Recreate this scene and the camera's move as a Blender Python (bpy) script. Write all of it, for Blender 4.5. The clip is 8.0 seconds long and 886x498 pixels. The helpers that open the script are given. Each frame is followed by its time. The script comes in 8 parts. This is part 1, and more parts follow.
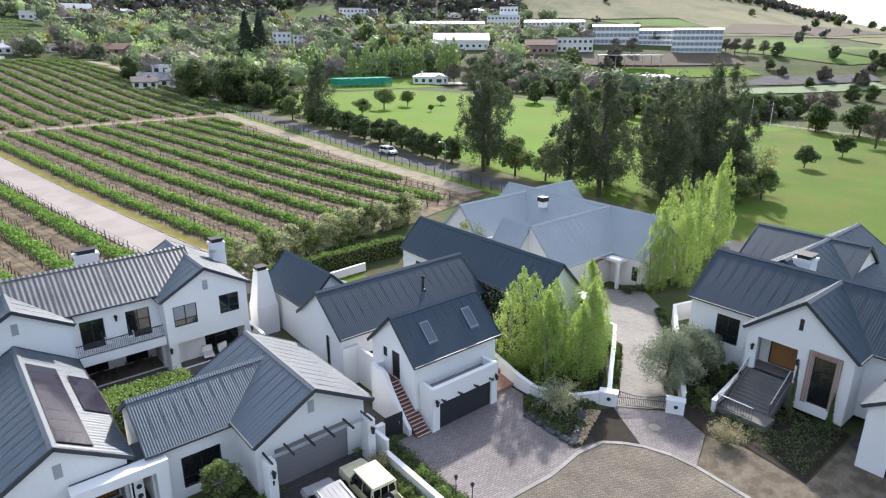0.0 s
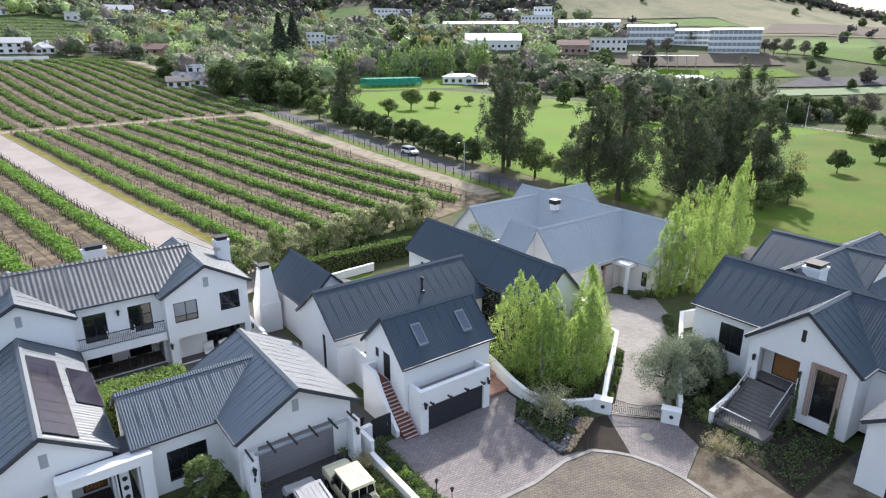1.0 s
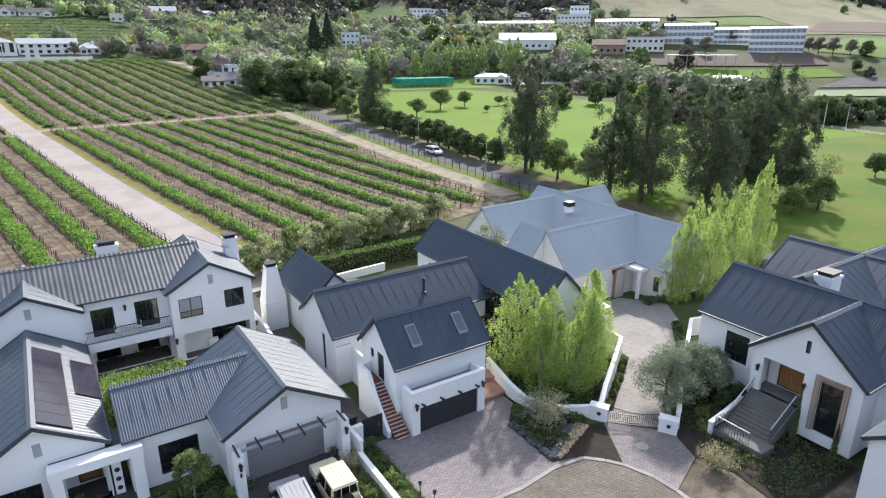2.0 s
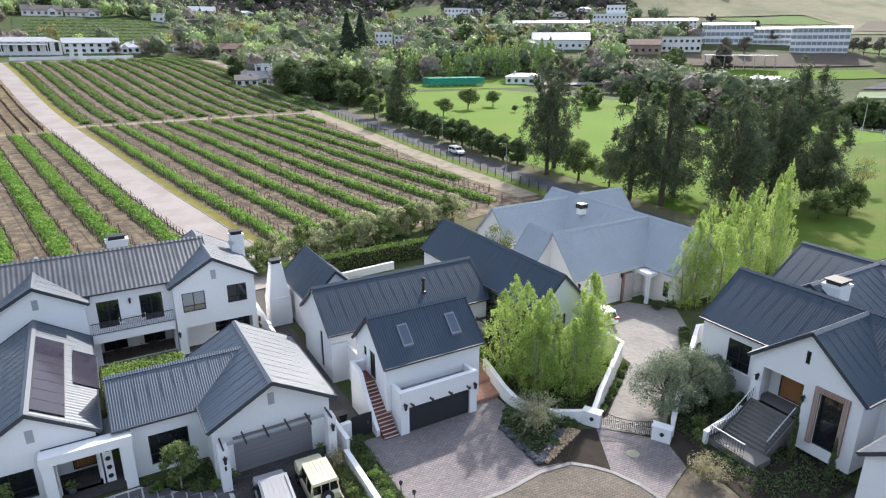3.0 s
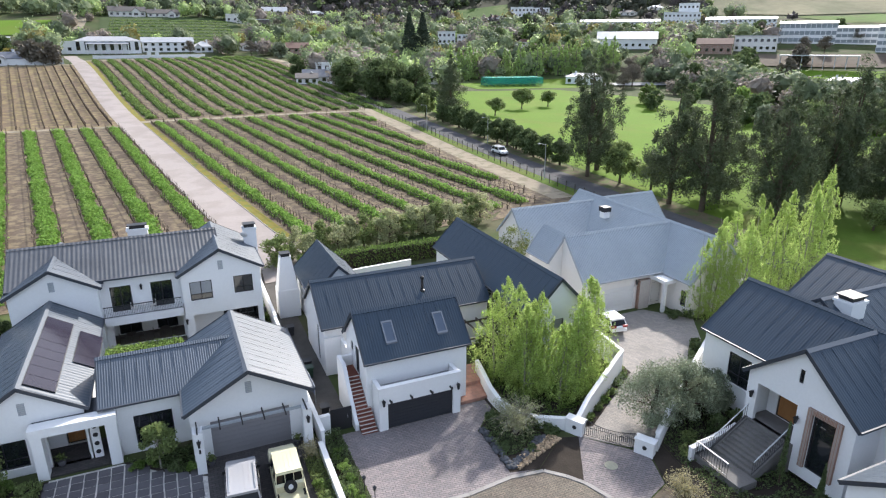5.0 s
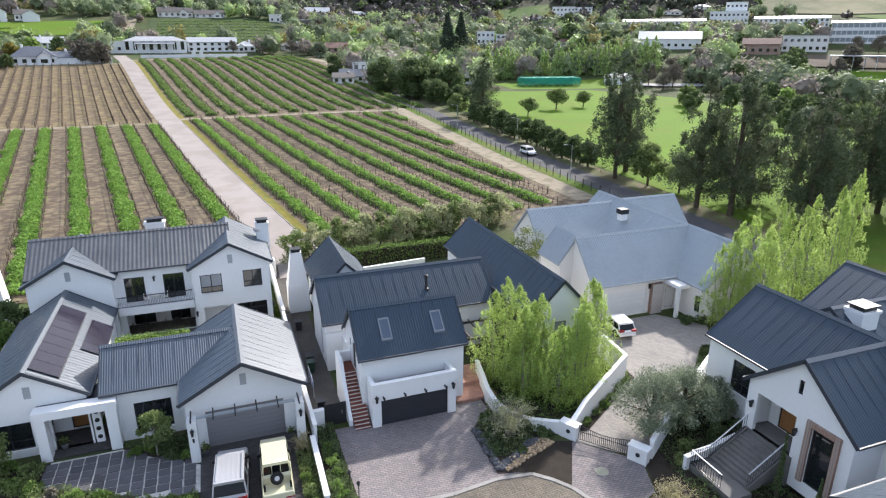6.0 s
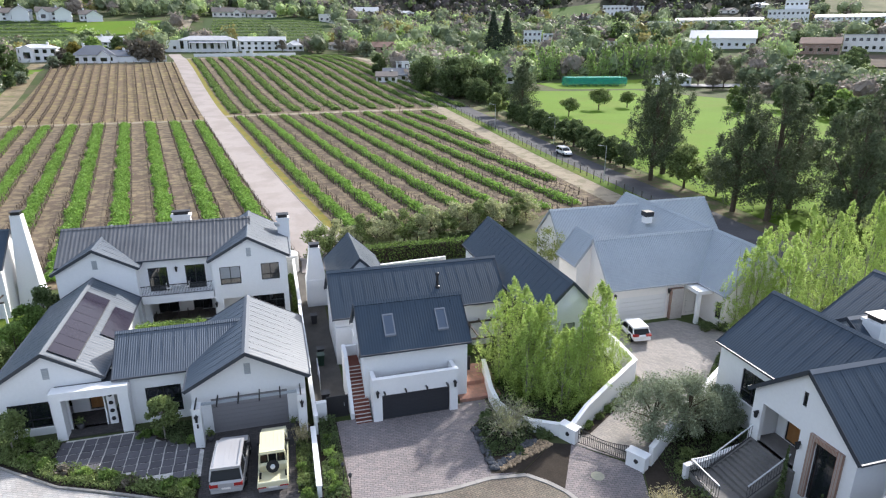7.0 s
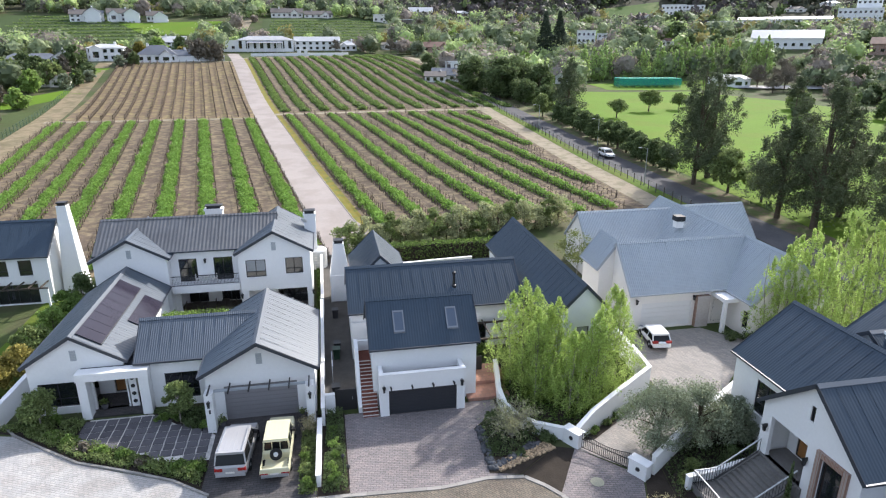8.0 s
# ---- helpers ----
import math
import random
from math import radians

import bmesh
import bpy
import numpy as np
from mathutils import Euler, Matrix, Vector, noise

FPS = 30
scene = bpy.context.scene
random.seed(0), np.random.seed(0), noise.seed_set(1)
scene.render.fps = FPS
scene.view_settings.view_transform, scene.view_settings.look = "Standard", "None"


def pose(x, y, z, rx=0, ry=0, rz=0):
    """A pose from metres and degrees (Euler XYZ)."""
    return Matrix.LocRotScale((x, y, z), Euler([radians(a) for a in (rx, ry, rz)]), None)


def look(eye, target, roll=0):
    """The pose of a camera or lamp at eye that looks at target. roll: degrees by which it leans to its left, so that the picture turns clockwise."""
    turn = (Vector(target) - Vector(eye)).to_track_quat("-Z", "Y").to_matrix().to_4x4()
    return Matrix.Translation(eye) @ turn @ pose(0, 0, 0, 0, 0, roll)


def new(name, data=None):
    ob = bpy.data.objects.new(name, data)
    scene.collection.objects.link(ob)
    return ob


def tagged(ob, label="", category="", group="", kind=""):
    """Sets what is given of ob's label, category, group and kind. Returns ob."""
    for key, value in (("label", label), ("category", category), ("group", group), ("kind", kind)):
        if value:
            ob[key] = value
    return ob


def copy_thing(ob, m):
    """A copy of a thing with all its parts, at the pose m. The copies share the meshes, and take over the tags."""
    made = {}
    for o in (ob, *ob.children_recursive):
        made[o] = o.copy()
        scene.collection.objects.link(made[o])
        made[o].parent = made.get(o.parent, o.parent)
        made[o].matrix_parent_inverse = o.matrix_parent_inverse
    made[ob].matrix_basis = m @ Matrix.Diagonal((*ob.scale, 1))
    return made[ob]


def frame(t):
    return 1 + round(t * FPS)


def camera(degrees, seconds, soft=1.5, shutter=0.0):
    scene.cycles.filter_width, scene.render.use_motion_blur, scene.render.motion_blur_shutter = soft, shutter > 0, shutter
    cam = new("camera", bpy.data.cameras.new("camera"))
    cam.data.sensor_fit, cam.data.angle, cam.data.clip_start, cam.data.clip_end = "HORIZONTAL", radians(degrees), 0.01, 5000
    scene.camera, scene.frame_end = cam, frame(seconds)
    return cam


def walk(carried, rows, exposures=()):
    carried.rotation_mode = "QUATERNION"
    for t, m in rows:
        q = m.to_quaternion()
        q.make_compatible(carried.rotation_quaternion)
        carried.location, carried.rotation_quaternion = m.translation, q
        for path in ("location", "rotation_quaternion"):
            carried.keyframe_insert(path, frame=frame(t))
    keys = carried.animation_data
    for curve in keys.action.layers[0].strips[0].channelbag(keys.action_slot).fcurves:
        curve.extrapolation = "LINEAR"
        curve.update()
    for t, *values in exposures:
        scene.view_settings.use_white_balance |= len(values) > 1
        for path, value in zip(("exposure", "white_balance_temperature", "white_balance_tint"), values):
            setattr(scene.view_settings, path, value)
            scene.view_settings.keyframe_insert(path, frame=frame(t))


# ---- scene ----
cam = camera(70.8, 8.0, soft=1.2)
PATH = [
    (0, (0.482, -0.544, 25.493), (1.699, 0.912, 24.862), 0.1),
    (0.5, (1.704, -1.335, 25.501), (2.881, 0.153, 24.87), 0.1),
    (1, (2.808, -2.137, 25.589), (3.943, -0.616, 24.958), 0.1),
    (1.5, (3.962, -2.886, 25.692), (5.052, -1.332, 25.06), 0.0),
    (3, (7.595, -5.012, 25.708), (8.547, -3.371, 25.075), 0.0),
    (3.5, (8.847, -5.68, 25.697), (9.756, -4.015, 25.063), 0.0),
    (4, (10.124, -6.309, 25.624), (10.988, -4.62, 24.991), 0.0),
    (4.5, (11.28, -6.855, 25.639), (12.099, -5.144, 25.005), 0.0),
    (6, (15.232, -8.475, 25.508), (15.884, -6.694, 24.874), -0.0),
    (6.5, (16.608, -9.015, 25.476), (17.197, -7.212, 24.841), -0.0),
    (7, (17.909, -9.536, 25.46), (18.422, -7.71, 24.824), -0.0),
    (7.5, (19.223, -10.001, 25.485), (19.649, -8.154, 24.849), 0.0),
    (8, (20.631, -10.493, 25.49), (20.985, -8.63, 24.854), -0.0),
]
walk(cam, [(t, look(eye, target, roll)) for t, eye, target, roll in PATH])

# ---- light ----
SUN_UP, SUN_AZ = 34.5, 49.0          # height, and degrees from +y towards +x
world = bpy.data.worlds.new("world")
scene.world = world
world.use_nodes = True
wn, wl = world.node_tree.nodes, world.node_tree.links
sky = wn.new("ShaderNodeTexSky")
sky.sky_type, sky.sun_disc = "NISHITA", False
sky.sun_elevation, sky.sun_rotation = radians(SUN_UP), radians(SUN_AZ)
sky.air_density, sky.dust_density, sky.ozone_density = 1.2, 3.0, 1.0
wtc, wnoise, wramp, wmix = (wn.new("ShaderNode" + k) for k in ("TexCoord", "TexNoise", "ValToRGB", "MixRGB"))
wnoise.inputs["Scale"].default_value, wnoise.inputs["Detail"].default_value = 3.0, 6.0
wramp.color_ramp.elements[0].position, wramp.color_ramp.elements[1].position = 0.36, 0.68
wmix.inputs["Color2"].default_value = (6.8, 7.9, 10.5, 1)
wl.new(wtc.outputs["Generated"], wnoise.inputs["Vector"])
wl.new(wnoise.outputs["Fac"], wramp.inputs["Fac"])
wl.new(wramp.outputs["Color"], wmix.inputs["Fac"])
wl.new(sky.outputs["Color"], wmix.inputs["Color1"])
wl.new(wmix.outputs["Color"], wn["Background"].inputs["Color"])
wn["Background"].inputs["Strength"].default_value = 0.134
sun = new("sun", bpy.data.lights.new("sun", "SUN"))
sun.data.energy, sun.data.angle, sun.data.color = 5.0, radians(1.5), (1.0, 0.965, 0.94)
a, e = radians(SUN_AZ), radians(SUN_UP)
SUNWARD = Vector((math.sin(a) * math.cos(e), math.cos(a) * math.cos(e), math.sin(e)))
sun.matrix_world = look(SUNWARD * 60, (0, 0, 0))
scene.view_settings.exposure = 0.54

# ---- materials ----
def mat(name, col, rough=0.8, var=0.25, s1=0.5, s2=9.0, bump=0.0, bump_at=30.0, metal=0.0, spec=0.5, island=0.0, piece=0.0,
        second=None, cover=0.5, wave=None, trans=0.0):
    """A procedural surface: two scales of mottling, an optional second colour in patches, ribs (wave: axis, period, depth)."""
    m = bpy.data.materials.new(name)
    m.use_nodes = True
    n, l = m.node_tree.nodes, m.node_tree.links
    b = n["Principled BSDF"]
    b.inputs["Roughness"].default_value, b.inputs["Metallic"].default_value = rough, metal
    b.inputs["Specular IOR Level"].default_value = min(spec, 0.15) if rough >= 0.84 else spec
    geo = n.new("ShaderNodeNewGeometry")
    pos = geo.outputs["Position"]

    def grain(scale, detail=5.0):
        t = n.new("ShaderNodeTexNoise")
        t.inputs["Scale"].default_value, t.inputs["Detail"].default_value = scale, detail
        l.new(pos, t.inputs["Vector"])
        return t.outputs["Fac"]

    def maths(op, x, y):
        t = n.new("ShaderNodeMath")
        t.operation = op
        for k, v in enumerate((x, y)):
            if isinstance(v, (int, float)):
                t.inputs[k].default_value = v
            else:
                l.new(v, t.inputs[k])
        return t.outputs[0]

    big, small = grain(s1), grain(s2)
    total = maths("ADD", maths("MULTIPLY", maths("SUBTRACT", big, 0.5), 2.2 * var), maths("MULTIPLY", maths("SUBTRACT", small, 0.5), 1.8 * var))
    if island:
        total = maths("ADD", total, maths("MULTIPLY", maths("SUBTRACT", geo.outputs["Random Per Island"], 0.5), 2 * island))
    if piece:
        info = n.new("ShaderNodeObjectInfo")
        total = maths("ADD", total, maths("MULTIPLY", maths("SUBTRACT", info.outputs["Random"], 0.5), 2 * piece))
    gain = maths("MAXIMUM", maths("ADD", total, 1.0), 0.15)
    rgb = n.new("ShaderNodeRGB")
    rgb.outputs[0].default_value = (*col, 1)
    colour = rgb.outputs[0]
    if second:
        ramp, mix = n.new("ShaderNodeValToRGB"), n.new("ShaderNodeMixRGB")
        ramp.color_ramp.elements[0].position, ramp.color_ramp.elements[1].position = cover - 0.07, cover + 0.07
        l.new(grain(s1 * 1.7), ramp.inputs["Fac"])
        l.new(ramp.outputs["Color"], mix.inputs["Fac"])
        l.new(colour, mix.inputs["Color1"])
        mix.inputs["Color2"].default_value = (*second, 1)
        colour = mix.outputs["Color"]
    scale = n.new("ShaderNodeVectorMath")
    scale.operation = "SCALE"
    l.new(colour, scale.inputs[0])
    l.new(gain, scale.inputs["Scale"])
    l.new(scale.outputs[0], b.inputs["Base Color"])
    height = grain(bump_at, 3.0) if bump else None
    if wave:
        axis, period, depth = wave
        split = n.new("ShaderNodeSeparateXYZ")
        l.new(pos, split.inputs[0])
        rib = maths("SINE", maths("MULTIPLY", split.outputs[axis.upper()], 2 * math.pi / period), 0)
        bp = n.new("ShaderNodeBump")
        bp.inputs["Distance"].default_value, bp.inputs["Strength"].default_value = depth, 1.0
        l.new(rib, bp.inputs["Height"])
        l.new(bp.outputs[0], b.inputs["Normal"])
        rv = maths("MULTIPLY", small, 0.35)
        l.new(maths("ADD", rv, rough - 0.17), b.inputs["Roughness"])
    elif bump:
        bp = n.new("ShaderNodeBump")
        bp.inputs["Distance"].default_value, bp.inputs["Strength"].default_value = bump, 0.6
        l.new(height, bp.inputs["Height"])
        l.new(bp.outputs[0], b.inputs["Normal"])
    if trans:
        tr, mx = n.new("ShaderNodeBsdfTranslucent"), n.new("ShaderNodeMixShader")
        l.new(scale.outputs[0], tr.inputs["Color"])
        mx.inputs[0].default_value = trans
        l.new(b.outputs[0], mx.inputs[1])
        l.new(tr.outputs[0], mx.inputs[2])
        l.new(mx.outputs[0], n["Material Output"].inputs[0])
    return m


def glass_mat(name, col, rough=0.04):
    m = mat(name, col, rough, 0.1, spec=0.8)
    m.node_tree.nodes["Principled BSDF"].inputs["Coat Weight"].default_value = 0.6
    return m


def brick_mat(name, c1, c2, joint, w, h, gap=0.012, var=0.2, rough=0.85, bump=0.01, turn=0.0, second=None):
    """Small pavers or bricks that lie in a bond, seen from too far to be picked apart."""
    m = mat(name, c1, rough, var, s1=0.25, s2=5.0, second=second)
    n, l = m.node_tree.nodes, m.node_tree.links
    geo = [x for x in n if x.bl_idname == "ShaderNodeNewGeometry"][0]
    mp, br, mul = n.new("ShaderNodeMapping"), n.new("ShaderNodeTexBrick"), n.new("ShaderNodeMixRGB")
    mp.inputs["Rotation"].default_value = (0, 0, radians(turn))
    l.new(geo.outputs["Position"], mp.inputs["Vector"])
    l.new(mp.outputs[0], br.inputs["Vector"])
    br.inputs["Scale"].default_value = 1.0
    for k, v in (("Brick Width", w), ("Row Height", h), ("Mortar Size", gap), ("Mortar Smooth", 0.3), ("Bias", 0.0)):
        br.inputs[k].default_value = v
    lum = 1.0
    br.inputs["Color1"].default_value, br.inputs["Color2"].default_value = (1.15, 1.1, 1.08, 1), (*(q / p for p, q in zip(c1, c2)), 1)
    br.inputs["Mortar"].default_value = (*(q / p for p, q in zip(c1, joint)), 1)
    b = n["Principled BSDF"]
    src = b.inputs["Base Color"].links[0].from_socket
    mul.blend_type, mul.inputs["Fac"].default_value = "MULTIPLY", 1.0
    l.new(src, mul.inputs["Color1"])
    l.new(br.outputs["Color"], mul.inputs["Color2"])
    l.new(mul.outputs["Color"], b.inputs["Base Color"])
    bp = n.new("ShaderNodeBump")
    bp.inputs["Distance"].default_value, bp.invert = bump, True
    l.new(br.outputs["Fac"], bp.inputs["Height"])
    l.new(bp.outputs[0], b.inputs["Normal"])
    return m


WHITE = mat("white_plaster", (0.75, 0.75, 0.745), 0.85, 0.05, 0.35, 6.0, bump=0.006, bump_at=14)
CREAM = mat("warm_white_plaster", (0.74, 0.71, 0.67), 0.85, 0.06, 0.4, 6.0, bump=0.006, bump_at=14)
NAVY = {k: mat("slate_blue_sheeting_" + k, (0.031, 0.050, 0.073), 0.5, 0.16, 0.3, 3.0, wave=(k, 0.19, 0.003), spec=0.32) for k in "xy"}
WESTR = {k: mat("grey_blue_metallic_sheeting_" + k, (0.030, 0.049, 0.072), 0.42, 0.14, 0.4, 3.0, wave=(k, 0.36, 0.0050), spec=1.0) for k in "xy"}
GREYR = {k: mat("grey_metallic_sheeting_" + k, (0.105, 0.125, 0.150), 0.56, 0.15, 0.5, 3.0, wave=(k, 0.15, 0.009), metal=0.6) for k in "xy"}
BROADR = {k: mat("broad_ribbed_grey_sheeting_" + k, (0.150, 0.152, 0.156), 0.50, 0.25, 0.5, 3.0, wave=(k, 0.34, 0.0125), metal=0.65) for k in "xy"}
PALER = {k: mat("pale_blue_sheeting_" + k, (0.315, 0.355, 0.385), 0.5, 0.12, 0.4, 3.0, wave=(k, 0.19, 0.015)) for k in "xy"}
RIDGE = mat("grey_ridge_capping", (0.10, 0.115, 0.135), 0.6, 0.1)
FASCIA = mat("charcoal_fascia", (0.035, 0.042, 0.055), 0.5, 0.1)
PALE_TRIM = mat("pale_trim", (0.34, 0.37, 0.40), 0.5, 0.1)
DARK_METAL = mat("black_metal", (0.018, 0.018, 0.020), 0.45, 0.15)
GALV = mat("galvanised_metal", (0.42, 0.44, 0.46), 0.4, 0.12, metal=0.6)
GLASS = glass_mat("window_glass", (0.012, 0.015, 0.018))
SKYGLASS = mat("skylight_glass", (0.075, 0.10, 0.14), 0.35, 0.1, spec=0.4)
SKYFRAME = mat("grey_window_frame", (0.16, 0.18, 0.21), 0.5, 0.1)
SOLAR = mat("solar_glass", (0.026, 0.022, 0.034), 0.14, 0.15, spec=0.3)
CURTAIN = mat("pale_blind", (0.30, 0.31, 0.32), 0.8, 0.15)
DOOR_GREY = mat("grey_garage_door", (0.225, 0.215, 0.225), 0.6, 0.08, bump=0.003, bump_at=5)
DOOR_DARK = mat("charcoal_garage_door", (0.026, 0.028, 0.034), 0.5, 0.10)
DOOR_WHITE = mat("white_garage_door", (0.68, 0.67, 0.65), 0.6, 0.05)
WOOD = mat("varnished_wood", (0.29, 0.135, 0.045), 0.45, 0.3, 1.5, 25.0)
DARKWOOD = mat("dark_timber", (0.055, 0.042, 0.034), 0.7, 0.3, 2.0, 20.0)
BRICK = mat("red_brick", (0.175, 0.066, 0.048), 0.85, 0.25, 1.0, 12.0, piece=0.25, bump=0.006)
TERRACE = mat("brown_terrace_tiles", (0.105, 0.088, 0.076), 0.8, 0.2, 0.8, 6.0)
STEPSTONE = mat("grey_stone_steps", (0.155, 0.148, 0.140), 0.85, 0.25, 0.8, 8.0, bump=0.006)
RAILING = mat("pale_grey_railing", (0.48, 0.49, 0.50), 0.45, 0.1)
NOSING = mat("pale_nosing", (0.50, 0.47, 0.45), 0.8, 0.1)
CLINKER = brick_mat("weathered_face_brick", (0.24, 0.13, 0.09), (0.34, 0.22, 0.17), (0.40, 0.37, 0.34), 0.22, 0.085)
CLINKER.node_tree.nodes["Brick Texture"].offset = 0.5
PAVER = brick_mat("grey_pink_pavers", (0.225, 0.20, 0.198), (0.19, 0.172, 0.172), (0.125, 0.115, 0.112), 0.34, 0.17, 0.02, 0.26, turn=8)
PAVER_ROAD = brick_mat("brown_road_pavers", (0.150, 0.128, 0.105), (0.125, 0.11, 0.09), (0.085, 0.075, 0.062), 0.30, 0.15, 0.02, 0.35, turn=48,
                       second=(0.18, 0.155, 0.125))
PAVER_DRIVE = brick_mat("pale_drive_pavers", (0.27, 0.255, 0.235), (0.24, 0.225, 0.21), (0.215, 0.20, 0.185), 0.40, 0.20, 0.02, 0.2, turn=55)
PAVER_DARK = brick_mat("charcoal_pavers", (0.085, 0.080, 0.080), (0.068, 0.065, 0.066), (0.05, 0.047, 0.045), 0.40, 0.20, 0.02, 0.25)
PAVER_PALE = brick_mat("pale_street_pavers", (0.37, 0.365, 0.355), (0.345, 0.34, 0.33), (0.285, 0.28, 0.27), 0.34, 0.17, 0.018, 0.22, turn=24, second=(0.32, 0.31, 0.295))
TERRA = brick_mat("terracotta_tiles", (0.36, 0.20, 0.15), (0.30, 0.17, 0.13), (0.24, 0.17, 0.14), 0.40, 0.40, 0.012, 0.15)
KERB = mat("kerb_concrete", (0.27, 0.255, 0.235), 0.9, 0.2, 0.8, 10.0, piece=0.12, bump=0.01)
CONC = mat("pale_concrete", (0.42, 0.415, 0.405), 0.85, 0.16, 0.25, 2.5, bump=0.004, second=(0.40, 0.385, 0.37))
LANE = mat("lane_concrete", (0.325, 0.285, 0.262), 0.9, 0.12, 0.12, 3.0, second=(0.285, 0.248, 0.225), bump=0.01)
SAND = mat("sandy_track", (0.265, 0.225, 0.165), 0.95, 0.22, 0.3, 4.0, second=(0.19, 0.17, 0.115), cover=0.56, bump=0.03, bump_at=3)
ASPHALT = mat("asphalt", (0.078, 0.076, 0.080), 0.9, 0.18, 0.15, 4.0, second=(0.095, 0.092, 0.095), bump=0.01)
SOIL = mat("vineyard_soil", (0.118, 0.090, 0.066), 0.95, 0.48, 0.45, 4.5, second=(0.195, 0.155, 0.098), cover=0.53, bump=0.06, bump_at=4)
SOIL_FAR = mat("bare_vineyard_soil", (0.150, 0.110, 0.074), 0.95, 0.42, 0.3, 4.0, second=(0.225, 0.180, 0.090), cover=0.53, bump=0.06, bump_at=3)
VERGE = mat("yellowed_verge", (0.20, 0.165, 0.035), 0.95, 0.3, 0.5, 5.0, second=(0.14, 0.16, 0.045), cover=0.56)
LAWN = mat("bright_lawn", (0.098, 0.175, 0.012), 0.95, 0.16, 0.05, 1.2, second=(0.108, 0.165, 0.016), cover=0.55, bump=0.03, bump_at=8)
LAWN2 = mat("worn_lawn", (0.078, 0.128, 0.015), 0.95, 0.20, 0.06, 1.5, second=(0.100, 0.126, 0.022), cover=0.54, bump=0.03, bump_at=8)
PASTURE = mat("hill_pasture", (0.06, 0.105, 0.022), 0.95, 0.2, 0.02, 0.3, second=(0.12, 0.15, 0.05), cover=0.55)
HILLVINE = mat("hill_vines", (0.05, 0.075, 0.026), 0.95, 0.2, 0.03, 0.4)
DRYHILL = mat("dry_hillside", (0.185, 0.172, 0.100), 0.95, 0.28, 0.012, 0.15, second=(0.125, 0.130, 0.068), cover=0.56)
PLOUGH = mat("ploughed_brown", (0.115, 0.092, 0.070), 0.95, 0.2, 0.03, 0.4)
GROUND = mat("rough_ground", (0.058, 0.078, 0.026), 0.95, 0.35, 0.06, 0.8, second=(0.085, 0.082, 0.045), cover=0.54, bump=0.05, bump_at=3)
SOIL_HEDGE_SHADE = mat("dark_soil_and_hedge_shade", (0.036, 0.029, 0.023), 0.95, 0.4, 1.0, 12.0, bump=0.03, bump_at=12)
TRUNK = mat("grey_brown_bark", (0.10, 0.078, 0.058), 0.9, 0.3, 1.5, 14.0, bump=0.02)
PALETRUNK = mat("pale_bark", (0.26, 0.24, 0.20), 0.9, 0.3, 1.5, 14.0, bump=0.01)
POST = mat("weathered_post", (0.175, 0.145, 0.115), 0.9, 0.25, 2.0, 12.0)
STONE = mat("river_stone", (0.34, 0.245, 0.15), 0.8, 0.2, 1.0, 10.0, island=0.6)
ROCK = mat("dark_edging_rock", (0.085, 0.088, 0.095), 0.85, 0.3, 1.0, 8.0, island=0.35)
SLAB = mat("charcoal_slab", (0.100, 0.096, 0.104), 0.85, 0.2, 0.8, 8.0, piece=0.2, bump=0.006)
PEBBLE = mat("white_pebbles", (0.50, 0.48, 0.45), 0.85, 0.6, 2.0, 16.0, bump=0.02, bump_at=20)
TILE_ROOF = mat("dull_roof", (0.12, 0.105, 0.095), 0.8, 0.2, 0.3, 2.0)
TIN = mat("pale_tin_roof", (0.50, 0.50, 0.50), 0.55, 0.1, 0.3, 2.0)
TERRA_ROOF = mat("brown_roof", (0.165, 0.095, 0.070), 0.8, 0.2, 0.3, 2.0)


def leaf(name, col, var=0.3, trans=0.4):
    return mat(name, col, 0.6, var * 0.5, 0.25, 3.0, island=var, spec=0.10, trans=trans)


L_CAS = leaf("dark_casuarina_leaf", (0.100, 0.124, 0.068), 0.35, 0.3)
L_POP = leaf("fresh_green_leaf", (0.405, 0.515, 0.160), 0.35, 0.6)
L_OLIVE = leaf("olive_leaf", (0.235, 0.270, 0.180), 0.4, 0.3)
L_OLIVE_PALE = leaf("pale_olive_leaf", (0.38, 0.40, 0.22), 0.35, 0.5)
L_HEDGE = leaf("hedge_leaf", (0.145, 0.220, 0.058), 0.4)
L_MIX = leaf("mixed_leaf", (0.185, 0.235, 0.088), 0.45)
L_DARK = leaf("dark_leaf", (0.115, 0.155, 0.066), 0.45)
L_BRIGHT = leaf("bright_leaf", (0.24, 0.34, 0.095), 0.4, 0.45)
L_YELLOW = leaf("yellowing_leaf", (0.30, 0.26, 0.075), 0.4)
L_BROWN = leaf("bare_twig", (0.165, 0.145, 0.112), 0.25, 0.1)
L_COVER = leaf("cover_crop_leaf", (0.205, 0.340, 0.075), 0.4, 0.45)
L_VINE = leaf("dull_vine_green", (0.175, 0.250, 0.075), 0.35, 0.4)
L_GRASSY = leaf("straw_grass", (0.40, 0.36, 0.20), 0.4, 0.3)
L_PINE = leaf("blue_pine", (0.075, 0.098, 0.068), 0.4, 0.2)
L_WOOD = leaf("far_wood_leaf", (0.085, 0.092, 0.066), 0.22, 0.2)


